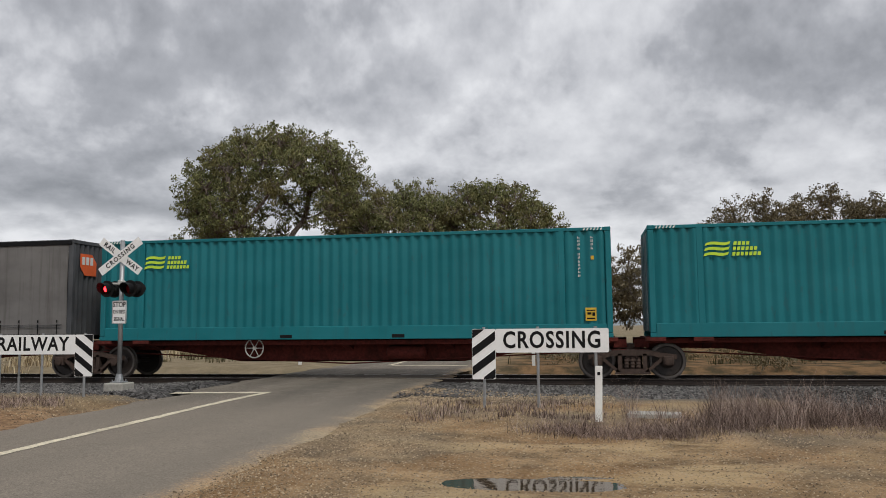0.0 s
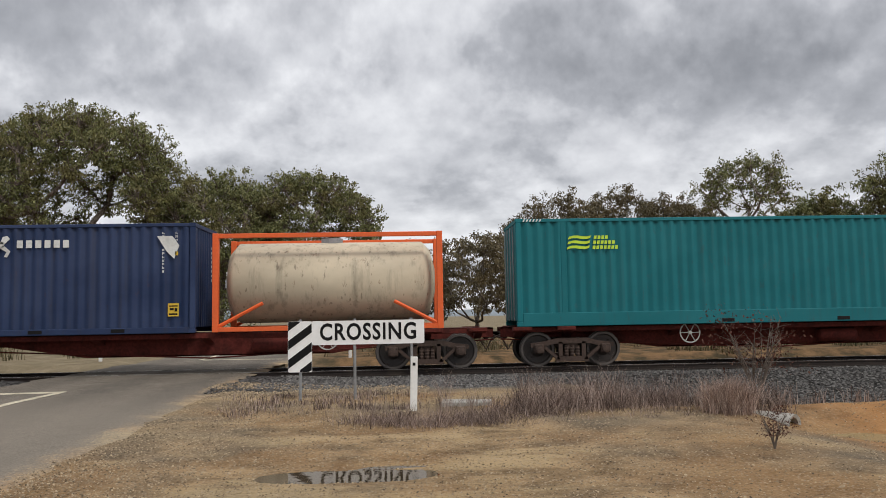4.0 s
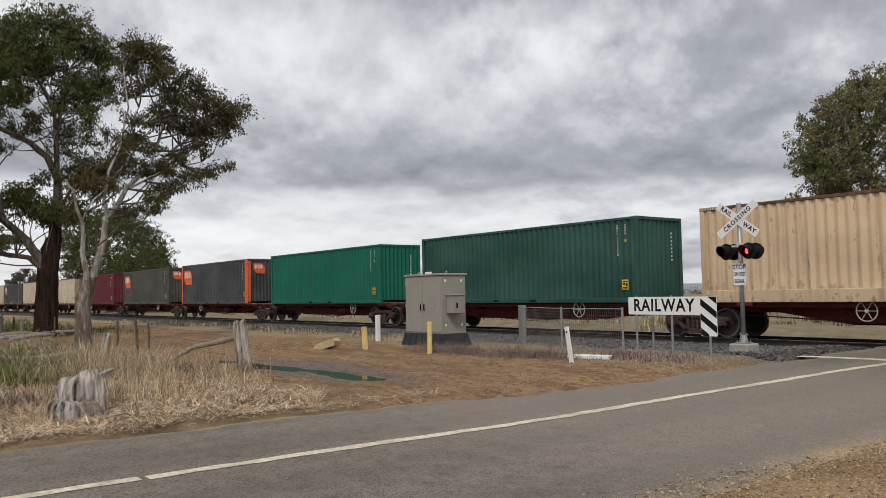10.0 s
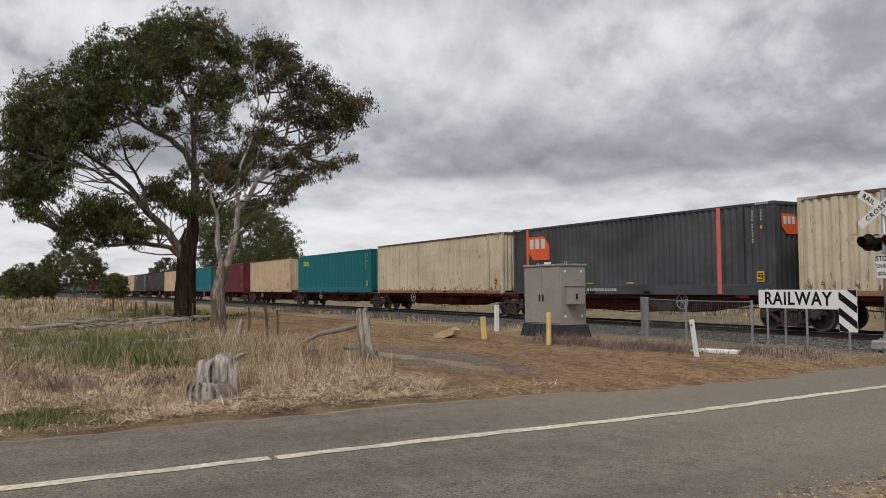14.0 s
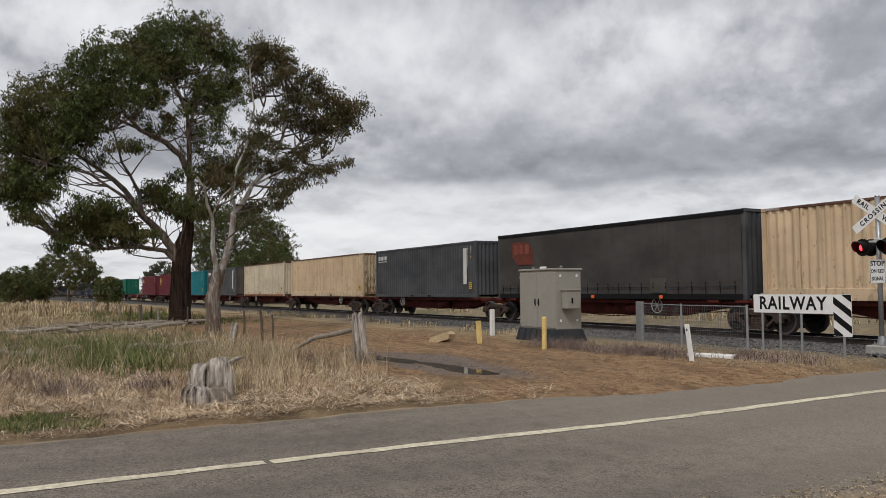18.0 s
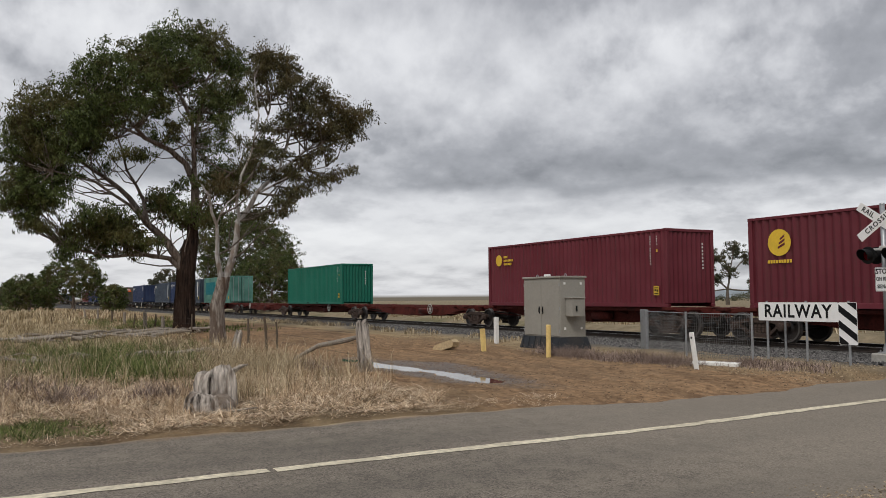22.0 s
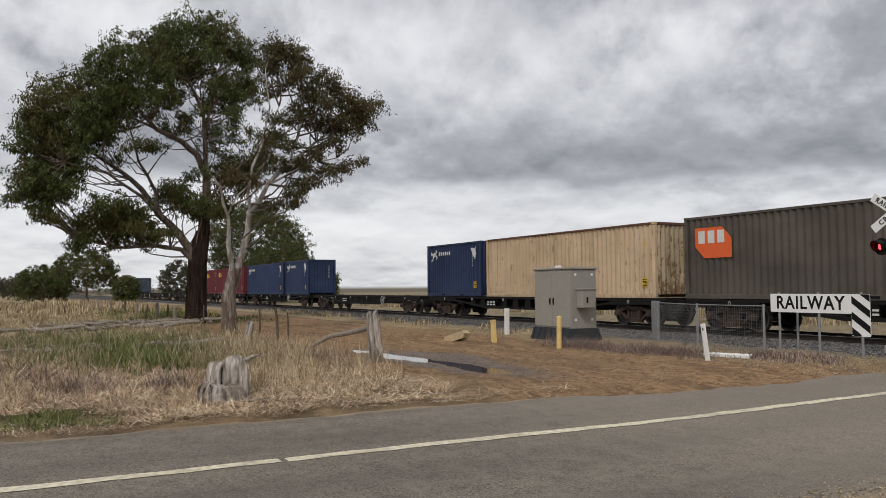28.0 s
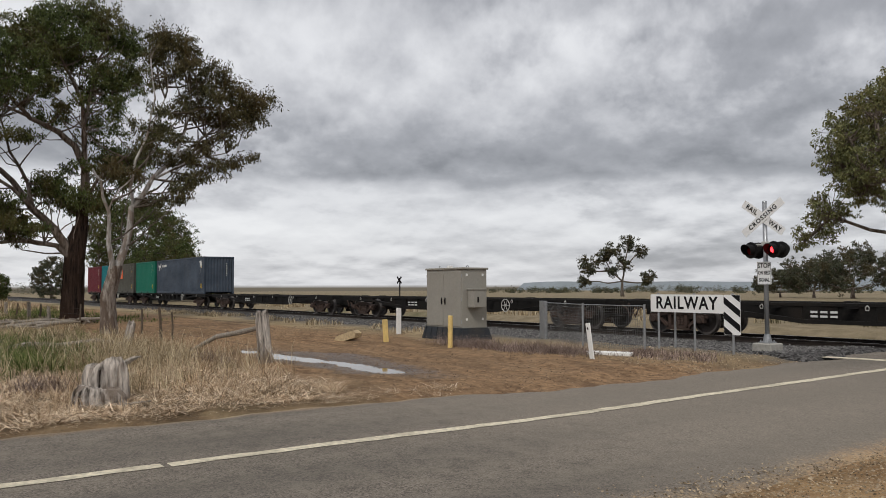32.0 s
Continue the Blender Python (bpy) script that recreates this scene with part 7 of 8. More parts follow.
def tree(name, trunk, r0, clumps, leaf, bark, label, size=0.17, subs=16, per=70, seed=1, droop=0.6, twig=0.02, bow=0.12):
    """A trunk path, limbs that branch from it to every clump, twigs, and a crown of small leaves.
    clumps: (x, y, z, radius), all from the tree's foot."""
    rnd = random.Random(seed)
    foot = Vector(trunk[0])
    t = thing(name, Matrix.Translation(foot), label, "tree")
    pts = [Vector(p) - foot for p in trunk]
    reach = [0.0]
    for a, b in zip(pts, pts[1:]):
        reach.append(reach[-1] + (b - a).length)
    parent = [i - 1 for i in range(len(pts))]
    where = list(pts)
    order = sorted(range(len(clumps)), key=lambda i: (Vector(clumps[i][:3]) - pts[-1]).length)
    first = 1 if len(pts) < 4 else 2
    for i in order:
        c = Vector(clumps[i][:3])
        best = min(range(first, len(where)), key=lambda j: (where[j] - c).length + 0.42 * reach[j] + (2.5 if where[j].z > c.z + 0.6 else 0))
        parent.append(best)
        where.append(c)
        reach.append(reach[best] + (where[best] - c).length)
    load = [1] * len(where)
    for j in range(len(where) - 1, len(pts) - 1, -1):
        if parent[j] >= len(pts):
            load[parent[j]] += load[j]
    wood = Geo()
    top = r0 * 0.42
    wood.tube([(p.x, p.y, p.z) for p in [pts[0] - Vector((0, 0, 0.3))] + pts], [r0 * 1.35] + [r0 * (1.25 if k == 0 else 1 - 0.55 * k / (len(pts) - 1)) for k in range(len(pts))], 12)
    centres = []
    twigs = Geo()
    for j in range(len(pts), len(where)):
        a, b = where[parent[j]], where[j]
        d = b - a
        r_b = max(0.022, twig * 1.15 * math.sqrt(load[j] + 0.5))
        r_a = min(max(r_b * 1.5, twig * 1.4 * math.sqrt(load[j] + 1)), r0 * 0.5)
        lift = Vector((0, 0, bow * d.length))
        bend = Vector((rnd.uniform(-1, 1), rnd.uniform(-1, 1), rnd.uniform(-0.5, 0.5))) * d.length * 0.06
        path = [a, a + d * 0.3 - lift * 0.6 + bend, a + d * 0.62 - lift * 0.5 - bend * 0.6, b]
        wood.tube([tuple(p) for p in path], [r_a, r_a * 0.85 + r_b * 0.15, (r_a + r_b) / 2, r_b], 7, False)
        cx, cy, cz, cr = clumps[order[j - len(pts)]]
        n = max(4, int(subs * (cr / 1.4) ** 1.3)) if cr > 0.1 else 0
        for k in range(n):
            v = Vector((rnd.gauss(0, 1), rnd.gauss(0, 1), rnd.gauss(0, 1))).normalized() * cr * rnd.uniform(0.2, 1.35) ** 0.7
            v.z = v.z * 0.9 + 0.08 * cr
            e = b + v
            centres.append((e.x, e.y, e.z, (0.22 + 0.12 * cr) * rnd.uniform(0.7, 1.3)))
            start = b.lerp(path[2], rnd.uniform(0.0, 0.5))
            mid = start.lerp(e, 0.5) + Vector((0, 0, -0.06 * cr))
            twigs.tube([tuple(start), tuple(mid), tuple(e)], [r_b * 0.6, twig * 0.7, twig * 0.35], 4, False)
    part("trunk", wood.mesh("trunk", True, False), bark, t)
    tagged(part("branchwork", twigs.mesh("branchwork", False, False), bark, t), kind="stuff")
    v, f = leaf_cloud(centres, per, size, seed + 50, droop, 1.0, 0.2)
    tagged(part("crown", array_mesh("crown", v, f), leaf, t), kind="stuff")
    return t


def sway(n, rnd, cx, cy, cz, rx, ry, rz, lo, hi, inner=0.62, open_at=None):
    """Clumps spread over the outside of a crown; open_at (x, z, reach) leaves a window on the near side."""
    out = []
    for k in range(n):
        a = 2.399 * k
        q = 1 - 1.55 * (k + 0.5) / n
        s = math.sqrt(max(0.0, 1 - q * q))
        f = rnd.uniform(inner, 1.0)
        x, y, z = rx * s * math.cos(a) * f, ry * s * math.sin(a) * f, rz * q * f
        size = rnd.uniform(lo, hi)
        if open_at and math.hypot(cx + x - open_at[0], cz + z - open_at[1]) < open_at[2]:
            continue
        out.append((cx + x, cy + y, cz + z, size))
    return out


# the big pair of gums beside the line: a dark-barked one and a pale-limbed one before it
def big_gum(foot, trunk, r0, limbs, clumps, leaf, bark, limb_bark, twig_bark, label, seed, deep, leaf_size, density, closing):
    """Hand-laid limbs in the plane across the view, pushed fore and aft, with branches to every clump of leaves."""
    rnd = random.Random(seed)
    t = thing("gum_tree", Matrix.Translation(foot), label, "tree")
    base = Geo()
    n = 30
    rings = []
    for k, (y, z) in enumerate(trunk):
        q = k / (len(trunk) - 1)
        rings.append((y, z, r0 * (1.5, 1.2, 1.06, 1.0, 0.95, 0.8)[min(k, 5)]))
    vs, fs = [], []
    steps = 34
    for k in range(steps + 1):
        q = k / steps * (len(rings) - 1)
        i = min(int(q), len(rings) - 2)
        f = q - i
        y, z, r = [rings[i][c] * (1 - f) + rings[i + 1][c] * f for c in range(3)]
        for c in range(n):
            a = 2 * math.pi * c / n
            flute = 1 + 0.08 * math.sin(4 * a + 0.9 * z) + 0.05 * math.sin(7 * a - 0.8 * z) - 0.07 * abs(math.sin(6.5 * a + 0.5 * math.sin(2.3 * z))) ** 6 + rnd.uniform(-0.025, 0.025)
            vs.append((r * flute * math.cos(a), y + r * flute * math.sin(a), z))
    fs = [(i * n + c, i * n + (c + 1) % n, (i + 1) * n + (c + 1) % n, (i + 1) * n + c) for i in range(steps) for c in range(n)]
    base.add(vs, fs)
    part("trunk", base.mesh("trunk", True, False), bark, t)
    joints = []
    for ra, rb, slope, pts in limbs:
        a = Vector((0.0, *pts[0]))
        near = min(joints, key=lambda p: (Vector((0, p.y, p.z)) - a).length, default=None)
        x0 = near.x if near is not None and abs(near.y - a.y) + abs(near.z - a.z) < 0.5 else 0.0
        path, rad, run = [], [], 0.0
        total = sum(math.hypot(p[0] - q[0], p[1] - q[1]) for p, q in zip(pts, pts[1:]))
        fine = []
        for p, q in zip(pts, pts[1:]):
            fine += [(p[0] + (q[0] - p[0]) * f, p[1] + (q[1] - p[1]) * f) for f in (0, 0.5)]
        fine.append(pts[-1])
        for k, p in enumerate(fine):
            if k:
                run += math.hypot(p[0] - fine[k - 1][0], p[1] - fine[k - 1][1])
            w = 0.05 if 0 < k < len(fine) - 1 else 0.0
            path.append((x0 + slope * run + rnd.uniform(-w, w), p[0] + rnd.uniform(-w, w), p[1] + rnd.uniform(-w, w)))
            rad.append(0.72 * (ra + (rb - ra) * (run / total) ** 0.75))
        part("limb", Geo().tube(path, rad, 10, False).mesh("limb", True, False), bark if ra > 0.4 else limb_bark, t)
        joints += [Vector(p) for p in path[1:]]
    cy = sum(c[0] for c in clumps) / len(clumps)
    cz = sum(c[1] for c in clumps) / len(clumps)
    wide = max(math.hypot(c[0] - cy, c[1] - cz) for c in clumps)
    between = []
    for i, p in enumerate(clumps):
        for q in clumps[i + 1:]:
            if math.hypot(p[0] - q[0], p[1] - q[1]) < closing * (p[2] + q[2]) and rnd.random() < 0.6:
                between.append(((p[0] + q[0]) / 2, (p[1] + q[1]) / 2, 0.36 * (p[2] + q[2])))
    twigs, centres = Geo(), []
    for y, z, r in list(clumps) + between:
        room = deep * math.sqrt(max(0.05, 1 - (math.hypot(y - cy, z - cz) / wide) ** 2))
        z, y = z - 0.18, y + 0.12
        for x in (rnd.uniform(-1.1, -0.3) * room, rnd.uniform(-0.2, 0.8) * room):
            b = Vector((x, y + rnd.uniform(-0.15, 0.15), z))
            a = min(joints, key=lambda p: (p - b).length + (1.5 if p.z > b.z else 0))
            m1 = a.lerp(b, 0.5) + Vector((rnd.uniform(-0.2, 0.2), rnd.uniform(-0.2, 0.2), -0.08 * (b - a).length))
            twigs.tube([tuple(a), tuple(m1), tuple(b)], [0.034, 0.022, 0.011], 5, False)
            low = [p for p in joints if p.z < b.z - 0.8 and 1.2 < (p - b).length < 3.6]
            if low and rnd.random() < 0.42:
                a2 = rnd.choice(low)
                span = (b - a2).length
                bend = Vector((rnd.uniform(-0.5, 0.5), rnd.uniform(-0.12, 0.12) * span, -0.10 * span))
                kink = Vector((rnd.uniform(-0.1, 0.1), rnd.uniform(-0.1, 0.1), rnd.uniform(-0.1, 0.1)))
                twigs.tube([tuple(a2), tuple(a2.lerp(b, 0.25) + bend * 0.8), tuple(a2.lerp(b, 0.5) + bend + kink), tuple(a2.lerp(b, 0.75) + bend * 0.55 - kink), tuple(b)], [0.042, 0.034, 0.027, 0.019, 0.010], 5, False)
            for k in range(max(8, int(density * r ** 1.7))):
                v = Vector((rnd.gauss(0, 1), rnd.gauss(0, 1), rnd.gauss(0, 1))).normalized() * r * rnd.uniform(0.25, 1.18)
                e = b + Vector((v.x, v.y, v.z * (0.9 if v.z > 0 else 0.75) + 0.05 * r))
                centres.append((e.x, e.y, e.z, rnd.uniform(0.16, 0.40)))
                if k % 5 == 0:
                    mid = b.lerp(e, 0.5) + Vector((0, 0, -0.05))
                    twigs.tube([tuple(m1.lerp(b, rnd.uniform(0.4, 1))), tuple(mid), tuple(e)], [0.010, 0.007, 0.003], 3, False)
    tagged(part("branchwork", twigs.mesh("branchwork", True, False), twig_bark, t), kind="stuff")
    v, f = leaf_cloud(centres, 30, leaf_size, seed + 50, 0.9, 1.0, 0.15)
    tagged(part("crown", array_mesh("crown", v, f), leaf, t), kind="stuff")
    return t


UPPER = ((-0.5, 15.0, 0.97), (-1.8, 14.4, 1.08), (0.8, 14.7, 1.08), (1.7, 14.1, 0.97), (-2.7, 13.7, 0.97), (-1.2, 13.5, 1.19), (0.2, 13.3, 1.08), (-4.1, 12.9, 1.08), (-5.0, 12.2, 1.08), (-3.5, 11.9, 1.19), (-2.2, 12.3, 1.08), (1.7, 12.6, 0.97), (0.5, 11.8, 0.97), (2.3, 13.7, 0.76), (-6.2, 11.0, 1.08), (-7.0, 10.4, 1.08), (-5.3, 10.7, 1.19), (-4.2, 10.7, 1.08), (-7.5, 9.5, 0.97), (-6.5, 9.2, 1.19), (-5.5, 9.3, 1.08), (-7.7, 8.4, 0.87), (-6.8, 7.9, 1.08), (-5.8, 7.9, 0.97))
LOWER = ((-7.7, 7.0, 0.87), (-7.0, 6.5, 0.97), (-8.0, 6.0, 0.61), (-6.1, 6.6, 0.87), (-4.6, 9.2, 0.87), (-3.1, 10.8, 0.87), (-1.4, 11.4, 0.7), (1.4, 11.2, 0.8), (2.4, 11.8, 0.76), (-7.1, 5.5, 0.61), (-6.6, 5.1, 0.48), (-4.7, 5.5, 1.08), (-3.6, 5.7, 0.97), (-2.8, 5.1, 0.97), (-3.9, 4.5, 0.87), (-5.2, 4.7, 0.76), (-2.6, 4.3, 0.7), (-1.9, 4.6, 0.5), (-5.6, 3.9, 0.48), (-1.1, 6.6, 0.87), (-0.5, 6.0, 0.82), (-1.5, 7.0, 0.54), (1.7, 8.3, 0.97), (1.3, 7.4, 0.76), (2.6, 7.9, 0.76), (3.0, 8.4, 0.65), (3.5, 9.7, 0.65))
INNER = ((1.0, 9.4, 0.75), (-2.0, 10.9, 0.7), (-4.3, 9.9, 0.8), (-2.3, 8.8, 0.55), (-1.2, 9.9, 0.65), (-3.5, 8.5, 0.6), (-0.2, 7.6, 0.5), (2.2, 7.0, 0.55), (-0.4, 10.2, 0.5), (1.2, 10.4, 0.65), (-1.0, 12.6, 0.8), (1.1, 6.2, 0.75), (0.3, 5.7, 0.6))
DARK_LIMBS = ((0.20, 0.06, 0.05, ((-0.1, 3.0), (-0.9, 3.65), (-1.9, 3.8), (-3.4, 3.7), (-5.2, 4.0))),
              (0.34, 0.06, -0.15, ((-0.1, 2.9), (-0.4, 3.6), (-0.9, 4.4), (-1.8, 5.4), (-2.6, 6.6), (-3.6, 7.5), (-5.3, 8.6), (-6.5, 9.0))),
              (0.15, 0.05, -0.2, ((-1.8, 5.4), (-2.0, 6.6), (-2.7, 8.0), (-3.1, 9.6))),
              (0.17, 0.05, 0.25, ((-0.9, 4.4), (-2.8, 6.1), (-4.3, 7.1), (-6.1, 7.4))),
              (0.50, 0.33, 0.05, ((0.0, 3.2), (0.2, 4.4), (0.3, 5.7), (0.32, 6.1))),
              (0.33, 0.11, 0.05, ((0.3, 5.9), (0.3, 7.3), (-0.2, 8.3), (-0.9, 8.9), (-2.1, 9.4), (-2.9, 10.2))),
              (0.20, 0.05, 0.15, ((0.3, 7.3), (0.1, 9.2), (0.0, 10.3), (-0.8, 11.9), (-1.6, 13.2))),
              (0.15, 0.05, -0.15, ((0.1, 9.2), (0.5, 10.9), (0.9, 12.7), (1.4, 13.8))),
              (0.14, 0.05, 0.3, ((0.3, 5.7), (0.9, 6.9), (1.9, 7.9), (2.9, 8.6))),
              (0.10, 0.04, 0.2, ((-2.1, 9.4), (-3.5, 9.9), (-4.9, 10.6))))
foot_d, foot_w = Vector((-40.4, 8.0, 0.0)), Vector((-31.2, 7.6, 0.0))
big_gum(foot_d, ((-0.1, -0.2), (-0.1, 0.5), (-0.1, 1.9), (-0.08, 3.0), (0.05, 3.9), (0.2, 4.6)), 0.42, DARK_LIMBS, UPPER + LOWER + INNER, GUM_LEAF, DARK_BARK, LIMB_BARK, LIMB_BARK, "large spreading gum with dark fibrous trunk", 3, 3.0, 0.16, 40, 0.74)
PALE_CROWN = ((1.4, 11.6, 0.59), (2.1, 11.4, 0.59), (1.2, 10.8, 0.50), (2.6, 10.8, 0.59), (3.5, 10.4, 0.59), (1.9, 10.2, 0.50), (4.1, 9.9, 0.59), (3.0, 9.6, 0.59), (4.8, 9.5, 0.59), (5.6, 9.4, 0.47), (5.2, 8.8, 0.42), (4.1, 8.8, 0.59), (3.4, 8.9, 0.50), (2.3, 9.0, 0.47), (4.5, 8.3, 0.37), (4.8, 7.1, 0.37), (4.1, 6.9, 0.37), (3.4, 6.5, 0.47), (2.6, 6.1, 0.50), (2.1, 5.4, 0.47), (1.4, 7.9, 0.50), (0.9, 8.4, 0.43), (2.8, 7.0, 0.42), (3.1, 7.5, 0.33), (1.3, 5.2, 0.37), (2.3, 7.8, 0.33), (-0.3, 6.3, 0.45), (0.5, 6.2, 0.4), (1.8, 6.9, 0.42), (1.0, 7.2, 0.42), (3.8, 7.8, 0.42))
PALE_LIMBS = ((0.17, 0.05, 0.1, ((-0.1, 2.1), (-0.3, 3.3), (-0.4, 4.5), (-0.7, 5.6), (-1.0, 6.0))),
              (0.235, 0.04, -0.1, ((-0.1, 2.1), (0.3, 3.2), (0.6, 4.7), (1.4, 5.9), (2.3, 6.9), (3.5, 7.9), (4.8, 8.9))),
              (0.10, 0.03, 0.12, ((0.6, 4.7), (0.5, 5.5), (0.6, 6.5), (1.1, 7.7), (1.2, 8.9), (1.0, 10.4))),
              (0.07, 0.03, 0.2, ((1.4, 5.9), (2.6, 6.6), (4.1, 7.1))),
              (0.07, 0.03, 0.1, ((2.3, 6.9), (2.6, 8.0), (2.8, 9.4), (2.5, 10.4))),
              (0.05, 0.025, -0.2, ((1.1, 7.7), (1.8, 9.1), (1.9, 10.0))),
              (0.05, 0.025, 0.2, ((-0.4, 4.5), (-0.1, 5.3), (0.4, 5.8))))
big_gum(foot_w, ((-0.2, -0.2), (-0.25, 0.5), (-0.3, 1.4), (-0.12, 2.1), (-0.05, 2.5)), 0.24, PALE_LIMBS, PALE_CROWN, BRONZE_LEAF, PALE_BARK, WHITE_LIMB, GREY_BARK, "forked gum with smooth pale limbs and flaking trunk", 7, 1.9, 0.13, 60, 0.9)

# trees beyond the railway
rnd = random.Random(21)
crown = sway(78, rnd, 0.2, 0, 9.4, 5.9, 5.0, 4.9, 0.85, 1.35, 0.8, (2.2, 7.4, 2.3)) + [(-6.2, 0, 6.4, 1.4), (-7.3, 0.6, 5.4, 1.1), (-8.0, 0, 4.6, 0.8), (-5.4, -2, 6.0, 1.2), (6.0, 0, 6.2, 0.9), (5.2, 1, 5.2, 1.0), (-2.6, -3, 7.4, 1.1), (-3.8, -3, 8.6, 1.2)]
tree("gum_tree", [(-20.5, 50, gz(-20.5, 50)), (-20.4, 50, 2.0), (-20.3, 50, 4.4), (-20.2, 50, 6.4)], 0.5, crown, OLIVE_LEAF, LIMB_BARK, "broad domed gum tree beyond the railway", 0.19, 40, 34, 31, 0.7, 0.034, 0.1)
crown = sway(46, rnd, 0, 0, 6.4, 4.2, 3.6, 4.1, 0.9, 1.4, 0.72) + [(-2.5, -1, 2.4, 1.5), (1.5, -1.5, 2.0, 1.5), (3.6, -1, 2.6, 1.4), (-0.5, -2, 3.5, 1.5), (-3.9, -1, 4.2, 1.1)]
tree("gum_tree", [(-11.6, 51, gz(-11.6, 51)), (-11.6, 51, 1.4), (-11.4, 51, 3.2), (-11.4, 51, 5.2)], 0.36, crown, OLIVE_LEAF, LIMB_BARK, "dense olive gum tree reaching the ground", 0.19, 36, 34, 33, 0.7, 0.028)
crown = sway(40, rnd, 0.2, 0, 7.4, 4.3, 3.4, 3.3, 0.8, 1.3, 0.8, (1.6, 5.4, 1.5)) + [(-2.5, -1, 3.2, 1.4), (1.5, -1.5, 3.4, 1.2), (4.2, 0, 5.4, 0.9), (-0.5, 0, 10.3, 0.7)]
tree("gum_tree", [(-6.4, 53, gz(-6.4, 53)), (-6.4, 53, 1.8), (-6.2, 53, 4.0), (-6.2, 53, 5.6)], 0.34, crown, OLIVE_LEAF, LIMB_BARK, "rounded olive gum tree beyond the railway", 0.19, 38, 34, 35, 0.7, 0.028)
for x, y, h, w, s in ((0.2, 52, 6.0, 2.6, 41), (4.6, 50, 6.6, 3.0, 43), (8.2, 56, 7.6, 3.0, 45)):
    crown = sway(24, rnd, 0, 0, h * 0.50, w, w, h * 0.44, 0.8, 1.2, 0.7)
    tree("bush", [(x, y, gz(x, y)), (x, y, 1.0), (x + 0.2, y, 2.4)], 0.16, crown, BROWN_LEAF, GREY_BARK, "brown-olive bush behind the railway", 0.2, 28, 30, s)
for x, y, h, w, s in ((11.8, 60, 10.6, 4.6, 51), (16.8, 62, 11.4, 4.6, 53), (21.2, 60, 10.4, 3.4, 55)):
    crown = sway(30, rnd, 0, 0, h * 0.62, w, w * 0.8, h * 0.34, 0.8, 1.3, 0.75)
    tree("gum_tree", [(x, y, gz(x, y)), (x, y, 2.0), (x + 0.2, y, 4.2)], 0.26, crown, BROWN_LEAF, GREY_BARK, "thin brownish gum tree far behind the train", 0.2, 28, 30, s)
crown = sway(26, rnd, 0, 0, 9.1, 2.9, 2.6, 2.1, 0.55, 0.9, 0.7)
tree("gum_tree", [(21.9, 50, gz(21.9, 50)), (21.9, 50, 3.0), (22.1, 50, 5.2), (22.0, 50, 6.8)], 0.2, crown, OLIVE_LEAF, PALE_BARK, "slim open gum tree with pale stems", 0.18, 34, 24, 57)
for x, y, h, w, s in ((35.3, 50, 12.0, 5.2, 61), (42.5, 52, 13.4, 5.6, 63), (29.0, 54, 9.0, 3.0, 65)):
    crown = sway(38, rnd, 0, 0, h * 0.64, w, w * 0.8, h * 0.34, 1.0, 1.5, 0.75)
    tree("gum_tree", [(x, y, gz(x, y)), (x, y, 2.0), (x + 0.2, y, 4.4), (x, y, 6.0)], 0.34, crown, OLIVE_LEAF, GREY_BARK, "olive gum tree in the row beyond the railway", 0.21, 30, 34, s, 0.7, 0.028)

snag = thing("dead_tree", pose(-23.2, 51.0, gz(-23.2, 51.0)), "grey dead tree stump with broken forks beyond the railway", "tree")
part("trunk", Geo().tube([(0, 0, -0.2), (0.05, 0, 1.0), (-0.05, 0, 2.2), (0.1, 0, 3.0)], [0.36, 0.28, 0.26, 0.18], 14, True), GREY_BARK, snag)
for path, r in ((((0.0, 0, 2.2), (-0.35, 0, 3.2), (-0.3, 0, 4.6)), 0.2), (((0.1, 0, 2.6), (0.45, 0, 3.2), (0.5, 0, 3.9)), 0.16), (((0.1, 0, 1.6), (0.6, 0, 2.3), (0.62, 0, 2.8)), 0.13)):
    part("fork", Geo().tube(path, [r, r * 0.8, r * 0.35], 9), GREY_BARK, snag)

# far trees on both sides of the line
FAR_TREES = ((-132, 9.6, 7.7, 5.6, 73), (-140, 4.0, 5.6, 4.6, 74), (-99, 11.4, 3.5, 1.7, 75), (-236, 6, 6.0, 9.0, 76), (-250, -6, 5.5, 9.0, 77), (-107, 28.4, 13.6, 7.4, 78), (-97, 29.4, 7.2, 5.0, 79), (-92, 32.4, 4.6, 2.6, 84), (-150, 26.0, 7.4, 3.8, 80),
             (-74, 122, 4.4, 4.5, 81), (-66, 118, 5.6, 5.2, 82), (-57, 112, 7.0, 5.5, 83), (-40, 105, 8.5, 6.0, 85), (-28, 100, 8.0, 6.0, 86))
for x, y, h, w, s in FAR_TREES:
    crown = sway(26 if h < 8 else 44, rnd, 0, 0, h * 0.54, w, w * 0.8, h * 0.44, w * 0.17, w * 0.28, 0.72)
    if s in (74, 75, 79, 80, 84):
        crown += [(w * 0.75 * math.cos(k * 0.9), w * 0.6 * math.sin(k * 0.9), h * 0.2 + 0.06 * h * (k % 2), w * 0.24) for k in range(7)]
    z0 = gz(x, y)
    tree("tree", [(x, y, z0), (x, y, z0 + h * 0.18), (x + 0.2, y, z0 + h * 0.36)], 0.04 * h, crown, GUM_LEAF if s in (73, 74, 75, 78, 79, 84) else FAR_LEAF, LIMB_BARK, "distant gum tree in the paddocks", 0.24 if s in (78, 79) else 0.3, 34 if s in (78, 79) else 26, 30, s)


